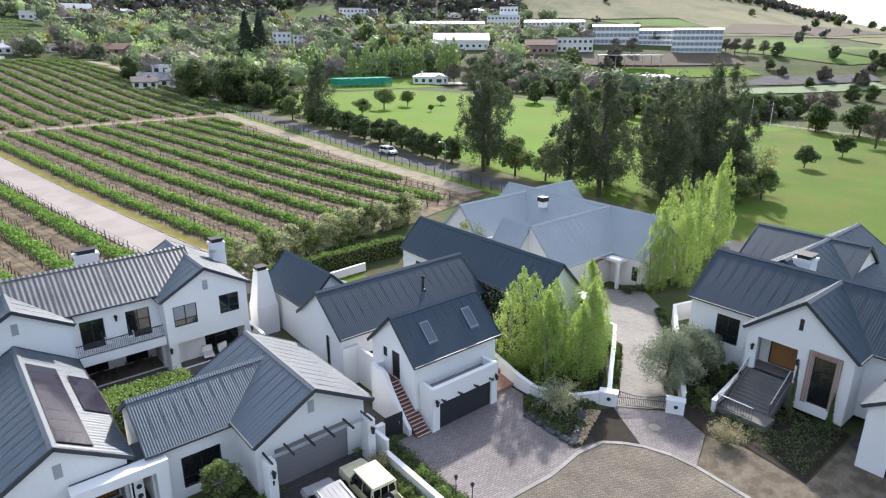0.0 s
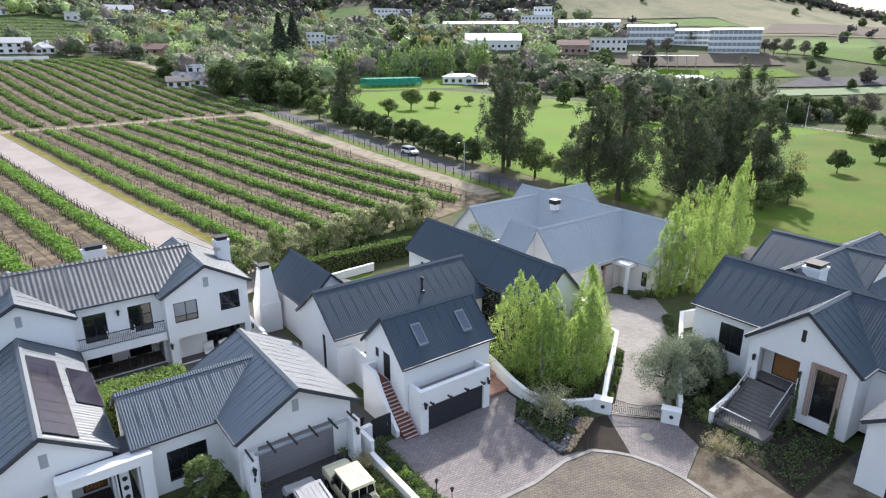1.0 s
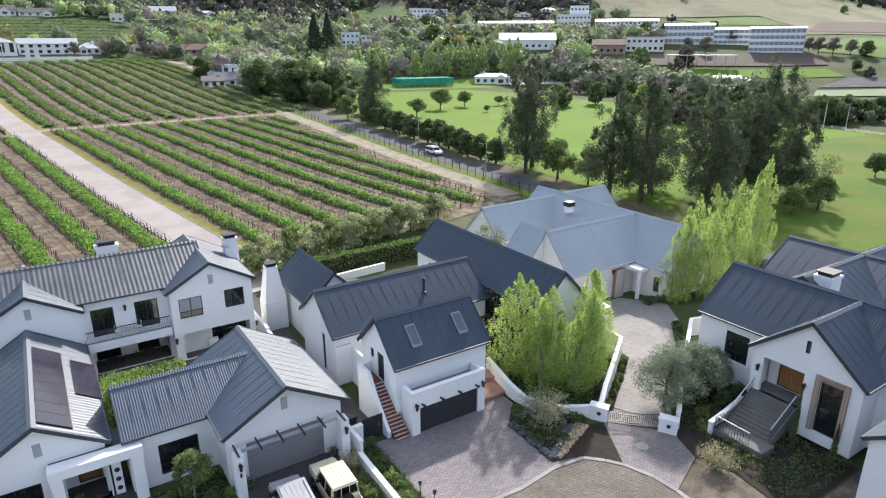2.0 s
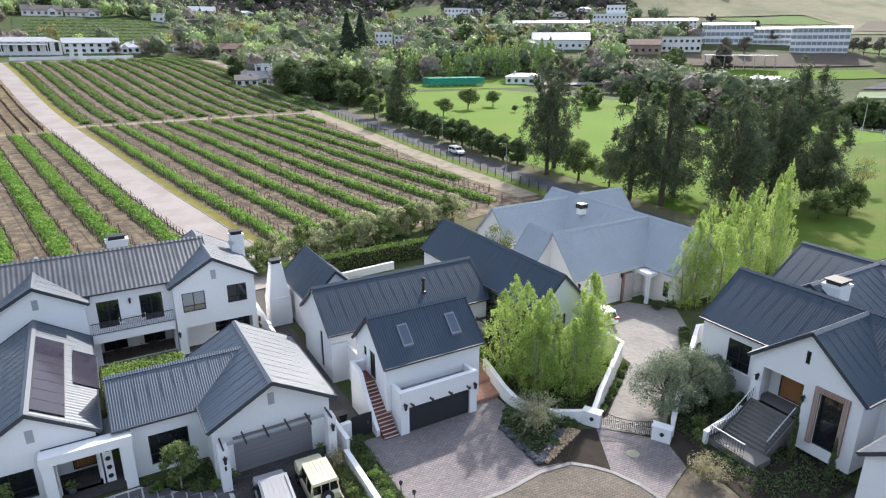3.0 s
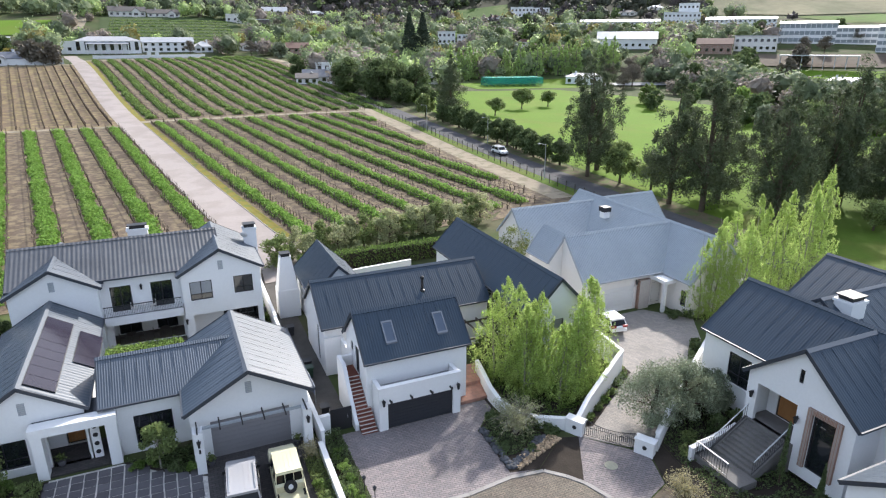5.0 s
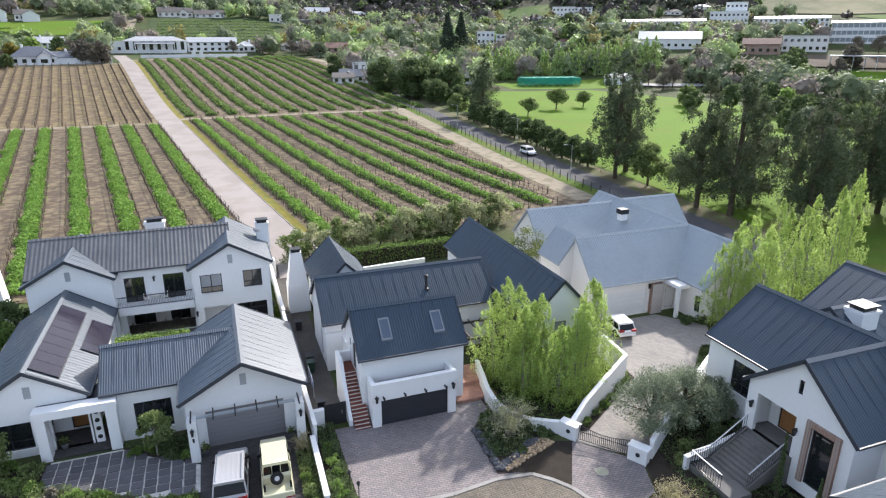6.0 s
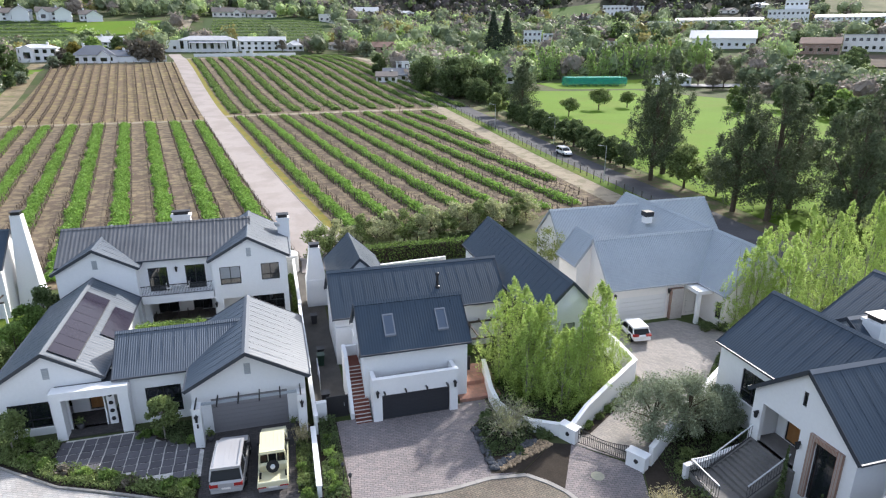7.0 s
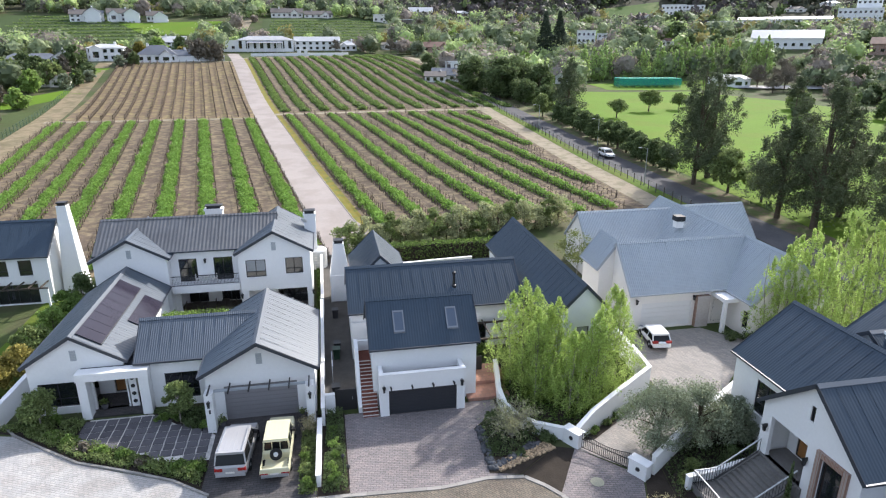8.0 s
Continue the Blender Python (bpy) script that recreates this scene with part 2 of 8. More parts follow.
# ---- mesh helpers ----
def part(name, bm, material, parent, label=""):
    me = bpy.data.meshes.new(name)
    bmesh.ops.recalc_face_normals(bm, faces=bm.faces)
    bm.to_mesh(me)
    bm.free()
    me.materials.append(material)
    ob = new(name, me)
    ob.parent = parent
    if parent is not None and parent.type == "MESH":
        ob.matrix_parent_inverse = parent.matrix_basis.inverted()
    return tagged(ob, label)


def thing(name, label, category, at=(0, 0, 0), group="", kind=""):
    ob = new(name)
    ob.location = at
    ob.empty_display_size = 0.3
    return tagged(ob, label, category, group, kind)


def hung(name, bm, material, parent, label=""):
    """A part given in world coordinates under an Empty that stands anywhere."""
    bmesh.ops.translate(bm, verts=bm.verts, vec=-Vector(parent.location))
    return part(name, bm, material, parent, label)


def solo(name, bm, material, label, category, kind="", group=""):
    return tagged(part(name, bm, material, None), label, category, group, kind)


def B():
    return bmesh.new()


def box(bm, x0, x1, y0, y1, z0, z1):
    v = [bm.verts.new((x, y, z)) for x in (x0, x1) for y in (y0, y1) for z in (z0, z1)]
    for f in ((0, 1, 3, 2), (4, 6, 7, 5), (0, 4, 5, 1), (2, 3, 7, 6), (0, 2, 6, 4), (1, 5, 7, 3)):
        bm.faces.new([v[k] for k in f])
    return bm


def bar(bm, p, q, w=0.05, h=None):
    """A square bar from p to q."""
    p, q = Vector(p), Vector(q)
    d = (q - p).normalized()
    up = Vector((0, 0, 1)) if abs(d.z) < 0.95 else Vector((0, 1, 0))
    r = d.cross(up).normalized()
    u = r.cross(d)
    h = h or w
    ring = [[bm.verts.new(e + r * sx * w / 2 + u * sy * h / 2) for sx, sy in ((-1, -1), (1, -1), (1, 1), (-1, 1))] for e in (p, q)]
    for k in range(4):
        bm.faces.new((ring[0][k], ring[0][(k + 1) % 4], ring[1][(k + 1) % 4], ring[1][k]))
    bm.faces.new(ring[0][::-1])
    bm.faces.new(ring[1])
    return bm


def tube(bm, pts, radii, seg=7):
    rings = []
    for k, p in enumerate(pts):
        d = (Vector(pts[min(k + 1, len(pts) - 1)]) - Vector(pts[max(k - 1, 0)])).normalized()
        s = d.orthogonal().normalized()
        t = d.cross(s)
        rings.append([bm.verts.new(Vector(p) + radii[k] * (math.cos(q) * s + math.sin(q) * t)) for q in (2 * math.pi * j / seg for j in range(seg))])
    for a, b in zip(rings, rings[1:]):
        for j in range(seg):
            # nearest matching keeps the tube untwisted enough for thin limbs
            bm.faces.new((a[j], a[(j + 1) % seg], b[(j + 1) % seg], b[j]))
    bm.faces.new(rings[0][::-1])
    bm.faces.new(rings[-1])
    return bm


def lathe(bm, at, profile, seg=16):
    """Rings (radius, height) round an upright axis at (x, y, z)."""
    rings = [[bm.verts.new((at[0] + r * math.cos(2 * math.pi * j / seg), at[1] + r * math.sin(2 * math.pi * j / seg), at[2] + z)) for j in range(seg)] for r, z in profile]
    for a, b in zip(rings, rings[1:]):
        for j in range(seg):
            bm.faces.new((a[j], a[(j + 1) % seg], b[(j + 1) % seg], b[j]))
    bm.faces.new(rings[0][::-1])
    bm.faces.new(rings[-1])
    return bm


def plate(bm, pts, thick):
    """A slab below the polygon pts, thick metres down."""
    top = [bm.verts.new(p) for p in pts]
    low = [bm.verts.new((p[0], p[1], p[2] - thick)) for p in pts]
    bm.faces.new(top)
    bm.faces.new(low[::-1])
    for k in range(len(pts)):
        j = (k + 1) % len(pts)
        bm.faces.new((top[k], low[k], low[j], top[j]))
    return bm


def soften(bm, w=0.03, seg=1):
    bmesh.ops.bevel(bm, geom=[e for e in bm.edges if e.calc_face_angle(0) > 0.5], offset=w, segments=seg, affect="EDGES", profile=0.5)
    return bm


def raw_mesh(name, co, faces_of, material):
    """A mesh of equal polygons from an array of corners (n, k, 3)."""
    n, k = co.shape[:2]
    me = bpy.data.meshes.new(name)
    me.vertices.add(n * k)
    me.vertices.foreach_set("co", co.astype(np.float32).ravel())
    me.loops.add(n * k)
    me.loops.foreach_set("vertex_index", np.arange(n * k, dtype=np.int32))
    me.polygons.add(n)
    me.polygons.foreach_set("loop_start", np.arange(0, n * k, k, dtype=np.int32))
    me.update(calc_edges=True)
    me.materials.append(material)
    return me


def leaves(points, size, rng, flat=0.0, ratio=0.55):
    """Small four-cornered leaf sprays at the points, turned every way; flat draws them towards lying level."""
    n = len(points)
    d = rng.normal(size=(n, 3))
    d /= np.linalg.norm(d, axis=1)[:, None]
    e = rng.normal(size=(n, 3))
    e[:, 2] *= 1 - flat
    d[:, 2] *= 1 - flat
    e -= d * (e * d).sum(1)[:, None] / np.maximum((d * d).sum(1), 1e-6)[:, None]
    d /= np.linalg.norm(d, axis=1)[:, None]
    e /= np.linalg.norm(e, axis=1)[:, None]
    s = size * rng.uniform(0.6, 1.35, size=(n, 1))
    p = np.asarray(points)
    return np.stack([p - d * s, p + e * s * ratio, p + d * s, p - e * s * ratio], 1)


# ---- the lie of the land ----
def step(a, b, v):
    t = np.clip((np.asarray(v, float) - a) / (b - a), 0, 1)
    return t * t * (3 - 2 * t)


def land(x, y):
    x, y = np.asarray(x, float), np.asarray(y, float)
    d = np.hypot(x, y)
    az = np.degrees(np.arctan2(x, y))
    left = 1.3 * step(32, 95, y) + 3.6 * step(80, 195, y) + 12.5 * step(170, 330, y) + 27 * step(330, 520, y)
    right = 1.2 * step(32, 100, y) + 2.0 * step(90, 200, y) + 2.6 * step(170, 260, y) + 20 * step(300, 450, d)
    mix = step(45, 150, x)
    rise = np.interp(az, (-180, -120, -70, -30, 48, 56, 64.5, 70, 75.5, 84, 180), (20, 20, 60, 170, 190, 120, 62, 30, 9, 4, 20))
    return left * (1 - mix) + right * mix + rise * step(470, 1150, d) * (1 + 0.05 * np.sin(az * 0.9) * step(600, 1000, d))


def lz(x, y):
    return float(land(x, y))


def drape(name, outline, material, label, category, lift=0.05, grid=6.0, kind="structure"):
    """A patch of any outline that follows the land."""
    from mathutils.geometry import tessellate_polygon
    out = B()
    flat = [Vector((*p, 0)) for p in outline]
    for tri in tessellate_polygon([flat]):
        pts = [flat[k] for k in tri]
        bm = B()
        xs, ys = [p.x for p in pts], [p.y for p in pts]
        nx, ny = max(1, int((max(xs) - min(xs)) / grid) + 1), max(1, int((max(ys) - min(ys)) / grid) + 1)
        gx, gy = np.linspace(min(xs), max(xs), nx + 1), np.linspace(min(ys), max(ys), ny + 1)
        v = [[bm.verts.new((p, q, 0)) for q in gy] for p in gx]
        for i in range(nx):
            for j in range(ny):
                bm.faces.new((v[i][j], v[i + 1][j], v[i + 1][j + 1], v[i][j + 1]))
        side = 1 if (pts[1] - pts[0]).cross(pts[2] - pts[0]).z > 0 else -1
        for k in range(3):
            d = (pts[k] - pts[k - 1]) * side
            bmesh.ops.bisect_plane(bm, geom=bm.verts[:] + bm.edges[:] + bm.faces[:], plane_co=pts[k], plane_no=Vector((d.y, -d.x, 0)), clear_outer=True)
        me = bpy.data.meshes.new("piece")
        bm.to_mesh(me)
        bm.free()
        out.from_mesh(me)
        bpy.data.meshes.remove(me)
    bmesh.ops.remove_doubles(out, verts=out.verts, dist=0.005)
    co = np.array([q.co for q in out.verts])
    for q, h in zip(out.verts, land(co[:, 0], co[:, 1]) + lift):
        q.co.z = h
    return solo(name, out, material, label, category, kind)

# ---- ground and roads ----
def spread(a, b, fine, reach, grow=1.16):
    mid = list(np.arange(a, b + 0.1, fine))
    out, s = [], fine
    p = b
    while p < reach:
        s *= grow
        p += s
        out.append(p)
    lo, s, p = [], fine, a
    while p > -reach:
        s *= grow
        p -= s
        lo.append(p)
    return np.array(lo[::-1] + mid + out)


def build_ground():
    xs, ys = spread(-120, 460, 7.0, 4600), spread(-40, 540, 7.0, 4600)
    gx, gy = np.meshgrid(xs, ys, indexing="ij")
    gz = land(gx, gy)
    co = np.stack([gx, gy, gz], -1)
    quads = np.stack([co[:-1, :-1], co[1:, :-1], co[1:, 1:], co[:-1, 1:]], 2).reshape(-1, 4, 3)
    ob = new("ground", raw_mesh("ground", quads, 4, GROUND))
    tagged(ob, "rough grass and bare earth rising to a hillside", "ground", kind="structure")
    bm = B()
    bm.from_mesh(ob.data)
    bmesh.ops.remove_doubles(bm, verts=bm.verts, dist=0.01)
    bm.to_mesh(ob.data)
    bm.free()
    for p in ob.data.polygons:
        p.use_smooth = True


build_ground()


STRAW = mat("dry_straw_strip", (0.225, 0.180, 0.115), 0.95, 0.35, 0.25, 3.0, second=(0.16, 0.135, 0.08), cover=0.52, bump=0.05, bump_at=3)


def row_x(s, y):
    """East of the lane's own line by s at y: the lane and the vine rows lean a little west."""
    return s - 0.165 * (y - 76)


LANE_L, LANE_R = 18.3, 24.1
drape("lane", [(row_x(LANE_L, 62), 62), (row_x(LANE_R, 62), 62), (row_x(LANE_R, 352), 352), (row_x(LANE_L, 352), 352)], LANE,
      "straight pale concrete farm lane between the vineyards", "lane", 0.10)
drape("lane_mouth", [(20.4, 58), (24.4, 58.6), (26.6, 60.2), (27.7, 62.6), (27.6, 65.5), (26.6, 70), (row_x(LANE_R - 0.4, 78), 78), (row_x(LANE_R - 2.5, 64), 64), (20.6, 61.8)], LANE, "rounded concrete mouth of the farm lane", "lane", 0.115)
drape("lane_verge", [(row_x(LANE_R, 66), 66), (row_x(LANE_R + 1.6, 66), 66), (row_x(LANE_R + 1.6, 312), 312), (row_x(LANE_R, 312), 312)], VERGE,
      "yellowed grass verge along the lane", "verge", 0.08)
drape("vineyard_floor", [(26, 66), (54, 70.5), (70, 82), (68.3, 181), (row_x(LANE_R + 1.6, 178), 178)], SOIL, "straw-strewn brown vineyard earth", "soil", 0.06)
drape("vineyard_floor", [(row_x(LANE_R + 1.6, 181), 181), (68.3, 185), (68.6, 330), (60, 340), (40, 338), (row_x(LANE_R + 1.6, 314), 314)], SOIL, "brown earth under the upper vineyard", "soil", 0.06)
drape("vineyard_floor", [(row_x(-33, 60), 60), (row_x(LANE_L, 60), 60), (row_x(LANE_L, 172), 172), (row_x(-33, 172), 172)], SOIL, "straw-strewn earth of the lower vineyard", "soil", 0.06)
drape("bare_vineyard_floor", [(row_x(-32, 175), 175), (row_x(LANE_L, 175), 175), (row_x(LANE_L, 296), 296), (row_x(-28, 290), 290)], SOIL_FAR, "bare brown earth of a dormant vineyard", "soil", 0.06)
drape("cross_path", [(row_x(-36, 172), 172), (row_x(LANE_L, 172), 172), (row_x(LANE_L, 175), 175), (row_x(-36, 175), 175)], SAND, "sandy path across the vineyard", "path", 0.09)
drape("cross_path", [(row_x(LANE_R, 178), 178), (69, 181.5), (69, 184.5), (row_x(LANE_R, 181), 181)], SAND, "sandy path across the vineyard", "path", 0.09)
drape("headland_path", [(row_x(-34, 292), 292), (row_x(LANE_L, 296.5), 296.5), (row_x(LANE_L, 300), 300), (row_x(-34, 296), 296)], SAND, "pale sandy headland above the vines", "path", 0.07)
drape("headland_path", [(row_x(LANE_R, 312), 312), (42, 337), (61, 340), (63, 345), (38, 342), (row_x(LANE_R, 317), 317)], SAND, "pale sandy headland above the vines", "path", 0.08)
drape("side_track", [(row_x(-40.5, 100), 100), (row_x(-33, 100), 100), (row_x(-32, 296), 296), (row_x(-37.5, 296), 296)], STRAW, "dry sandy strip beside the fence", "track", 0.07)
drape("farm_track", [(69, 76), (73.4, 76), (73.4, 190), (72.5, 330), (69.2, 342), (66, 342), (68.6, 300), (68.6, 185)], SAND, "sandy farm track beside the vineyard", "track", 0.09)
drape("headland", [(54, 69), (72, 74), (72, 84), (66, 82)], SOIL, "bare sandy corner of the vineyard", "track", 0.075)
drape("fence_verge", [(73.4, 70), (76.2, 70), (76.2, 215), (73.4, 215)], LAWN2, "grass verge under the fence", "verge", 0.06)
drape("road", [(76.2, 20), (82.0, 20), (82.0, 205), (80, 235), (74.8, 235), (76.2, 205)], ASPHALT, "narrow grey asphalt road", "road", 0.10)
drape("road_verge", [(82.0, 30), (86.5, 30), (86.5, 215), (82.0, 215)], mat("leaf_litter", (0.135, 0.112, 0.070), 0.95, 0.35, 0.4, 5.0, second=(0.10, 0.125, 0.045), cover=0.52),
      "dry leaf litter and thin grass under roadside trees", "verge", 0.06)
drape("park_lawn", [(86.5, 56), (150, 30), (206, 76), (212, 130), (190, 200), (170, 232), (97, 232), (92, 190), (88, 120)], LAWN, "broad bright green mown playing field", "lawn", 0.05)
drape("park_lawn", [(72, -10), (180, -60), (212, 40), (206, 76), (150, 84), (86.5, 56)], LAWN2, "green mown park lawn with worn patches", "lawn", 0.06)
drape("practice_lawn", [(138, 240), (196, 232), (200, 262), (142, 272)], LAWN, "small cricket practice lawn", "lawn", 0.12)

# estate paving
APRON = [(20.9, 20.4), (26.3, 19.9), (29.3, 20.3), (31.4, 20.2), (29.6, 25.3), (33.0, 28.6), (30.4, 28.7), (20.9, 28.7)]
drape("forecourt", APRON, PAVER, "grey-pink clay paver forecourt", "paving", 0.040, 3.0)
drape("forecourt", [(18.9, 20.4), (20.9, 20.4), (20.9, 29.0), (18.9, 29.0)], SOIL_HEDGE_SHADE, "dark planted strip beside the boundary wall", "bed", 0.030, 3.0)
drape("cul_de_sac", [(17, 20.2), (26.3, 19.75), (29.3, 20.1), (31.5, 19.75), (33.1, 18.0), (33.9, 14.5), (33.4, 8), (30, 0), (20, -4), (14, 2), (13, 20)], PAVER_ROAD,
      "brown brick-paved turning circle", "road", 0.025, 3.0)
drape("gate_drive", [(33.9, 14.5), (37.6, 15.9), (38.7, 18.6), (35.6, 22.0), (33.1, 18.2)], PAVER, "paved crossing in front of the gate", "paving", 0.036, 3.0)
drape("long_drive", [(35.6, 22.0), (38.9, 18.7), (45.6, 24.0), (54.2, 29.4), (57, 33.2), (54, 36.9), (46.8, 36.9), (45.9, 31.0)], PAVER_DRIVE, "long sunlit paved drive", "drive", 0.045, 3.0)
drape("garage_drive", [(12.2, 20.5), (19.0, 20.5), (19.0, 29.7), (12.2, 29.7)], PAVER_DARK, "charcoal paved garage drive with parked vehicles", "drive", 0.034, 3.0)
drape("pale_street", [(-14, 12), (12.9, 20.0), (12.6, 21.8), (10.3, 23.4), (4, 26.3), (-1.0, 30.2), (-14, 33)], PAVER_PALE, "pale concrete street beside the gardens", "street", 0.045, 3.0)
drape("east_court", [(38, -8), (47, -8), (47, 9.4), (44, 9.4), (40, 3)], PAVER_DARK, "shaded paved court before a garage", "paving", 0.034, 3.0)
drape("court_verge", [(33.95, 14.45), (33.45, 8), (30, 0), (38, -8), (40, 3), (44, 9.35), (37.55, 9.4), (38.3, 13.55), (37.58, 15.8)], mat("brown_verge_earth", (0.105, 0.085, 0.062), 0.95, 0.35, 0.6, 6.0, second=(0.15, 0.128, 0.098), cover=0.5, bump=0.03, bump_at=8), "brown earth verge beside the paved circle", "verge", 0.030, 3.0)
drape("garden_lawn", [(27, 52), (36, 52), (36, 60.4), (27, 60.4)], LAWN2, "small green back garden lawn", "lawn", 0.03, 4.0)
drape("inner_court", [(6.2, 36), (11.4, 36), (11.4, 47), (6.2, 47)], PAVER_DARK, "shaded paved inner court", "paving", 0.03, 4.0)
drape("side_path", [(19.4, 29.5), (22.0, 29.5), (22.0, 62), (19.4, 62)], mat("side_gravel", (0.095, 0.088, 0.080), 0.95, 0.3, 1.0, 10.0), "narrow gravel passage between two houses", "path", 0.02, 4.0)


def kerb_line(name, pts, label, w=0.28, top=0.12, length=0.9):
    """Kerb stones laid end to end along a line, each a piece of its own."""
    base = thing(name, label, "kerb", (pts[0][0], pts[0][1], 0), kind="structure")
    me = None
    run = []
    for a, b in zip(pts, pts[1:]):
        a, b = Vector((*a, 0)), Vector((*b, 0))
        n = max(1, round((b - a).length / length))
        run += [(a + (b - a) * (k + 0.5) / n, math.atan2(b.y - a.y, b.x - a.x), (b - a).length / n) for k in range(n)]
    bm = soften(box(B(), -0.5, 0.5, -w / 2, w / 2, -0.2, top), 0.02)
    me = bpy.data.meshes.new("kerb_stone")
    bm.to_mesh(me)
    bm.free()
    me.materials.append(KERB)
    for c, ang, ln in run:
        k = new("kerb_stone", me)
        k.parent = base
        k.matrix_basis = Matrix.Translation(c - Vector(base.location)) @ pose(0, 0, lz(c.x, c.y), 0, 0, math.degrees(ang)) @ Matrix.Diagonal((ln - 0.015, 1, 1, 1))


kerb_line("kerb", [(17, 20.3), (21, 20.2), (26.3, 19.85), (29.3, 20.2), (31.5, 19.9), (32.5, 18.9), (33.2, 17.9), (33.8, 16.2), (33.95, 14.5), (33.4, 8)], "flush concrete kerb round the turning circle", top=0.07)
kerb_line("kerb", [(12.7, 21.7), (10.3, 23.5), (7, 25.1), (4, 26.4), (1, 28.6), (-1.2, 30.3), (-3.5, 33)], "low concrete kerb along the pale street", 0.15, 0.14)
kerb_line("lane_kerb", [(row_x(LANE_L - 0.1, y), y) for y in (62, 90, 120, 172)], "thin pale kerb along the farm lane", 0.14, 0.16, 3.0)
kerb_line("lane_kerb", [(row_x(LANE_R + 0.1, y), y) for y in (66, 90, 120, 178)], "thin pale kerb along the farm lane", 0.14, 0.16, 3.0)

# ---- houses ----
def side_box(face, plane, u0, u1, z0, z1, out, inn):
    """A box on a wall: u runs along the wall, out and inn are metres before and behind its face."""
    s = 1 if face[0] == "+" else -1
    a, b = sorted((plane + s * out, plane - s * inn))
    return (u0, u1, a, b, z0, z1) if face[1] == "y" else (a, b, u0, u1, z0, z1)


def carved(bm, cutters):
    """The solid of bm less the cutters' solids."""
    me = bpy.data.meshes.new("wall")
    bmesh.ops.recalc_face_normals(bm, faces=bm.faces)
    bm.to_mesh(me)
    bm.free()
    ob = new("carving", me)
    junk = [ob]
    for c in cutters:
        bmesh.ops.recalc_face_normals(c, faces=c.faces)
        cm = bpy.data.meshes.new("cutter")
        c.to_mesh(cm)
        c.free()
        co = new("cutter", cm)
        junk.append(co)
        md = ob.modifiers.new("cut", "BOOLEAN")
        md.object, md.operation, md.solver = co, "DIFFERENCE", "EXACT"
    bpy.context.view_layer.update()
    out = bpy.data.meshes.new_from_object(ob.evaluated_get(bpy.context.evaluated_depsgraph_get()))
    for o in junk:
        bpy.data.objects.remove(o)
    res = B()
    res.from_mesh(out)
    return res


def opening(house, face, plane, u0, u1, z0, z1, kind):
    """What fills an opening: a window with bars and pane, a glazed door, a garage door of planks."""
    name = {"garage_dark": "garage_door", "garage_grey": "garage_door", "garage_white": "garage_door", "wood": "door", "door": "glazed_door",
            "blind": "window", "slit": "window", "dark_door": "door"}.get(kind, "window")
    frame = DARK_METAL if kind not in ("garage_grey", "garage_white") else {"garage_grey": DOOR_GREY, "garage_white": DOOR_WHITE}[kind]
    w = 0.07
    us, zs = [u0, u1], [z0, z1]
    if kind in ("window", "door", "blind"):
        n = max(1, round((u1 - u0) / 1.0))
        us = [u0 + (u1 - u0) * k / n for k in range(n + 1)]
        if kind != "door" and z1 - z0 > 1.2:
            zs = [z0, z0 + 0.32 * (z1 - z0), z1]
    cut = []
    for a, b in zip(us, us[1:]):
        for c, d in zip(zs, zs[1:]):
            g = [w if v in (u0, u1, z0, z1) else w / 2 for v in (a, b, c, d)]
            cut.append(box(B(), *side_box(face, plane, a + g[0], b - g[1], c + g[2], d - g[3], 0.3, 0.6)))
    bm = carved(box(B(), *side_box(face, plane, u0, u1, z0, z1, -0.06, 0.16)), cut)
    win = hung(name, bm, frame, house)
    loc = Vector(house.location)

    def sub(nm, bmx, material, label=""):
        bmesh.ops.translate(bmx, verts=bmx.verts, vec=-loc)
        return part(nm, bmx, material, win, label)

    if kind.startswith("garage"):
        m = {"garage_dark": DOOR_DARK, "garage_grey": DOOR_GREY, "garage_white": DOOR_WHITE}[kind]
        n = 8 if kind != "garage_white" else 5
        for k in range(n):
            a, b = z0 + 0.02 + (z1 - w - z0 - 0.02) * k / n, z0 + 0.02 + (z1 - w - z0 - 0.02) * (k + 1) / n - 0.018
            sub("plank", soften(box(B(), *side_box(face, plane, u0 + w, u1 - w, a, b, -0.10, 0.14)), 0.008), m)
    elif kind in ("wood", "dark_door"):
        m = WOOD if kind == "wood" else DARK_METAL
        n = 6
        for k in range(n):
            a, b = u0 + w + (u1 - u0 - 2 * w) * k / n, u0 + w + (u1 - u0 - 2 * w) * (k + 1) / n - 0.012
            sub("plank", soften(box(B(), *side_box(face, plane, a, b, z0 + w, z1 - w, -0.09, 0.14)), 0.006), m)
    else:
        sub("pane", box(B(), *side_box(face, plane, u0 + w, u1 - w, z0 + w, z1 - w, -0.10, 0.115)), GLASS)
        if kind == "blind":
            sub("blind", box(B(), *side_box(face, plane, u0 + w, u1 - w, z0 + 0.33 * (z1 - z0), z1 - w, -0.092, 0.0990)), CURTAIN, "lowered pale blind")
    if kind in ("window", "blind"):
        sub("sill", soften(box(B(), *side_box(face, plane, u0 - 0.05, u1 + 0.05, z0 - 0.09, z0 - 0.004, 0.07, 0.10)), 0.01), WHITE)
    if kind == "slit":
        return


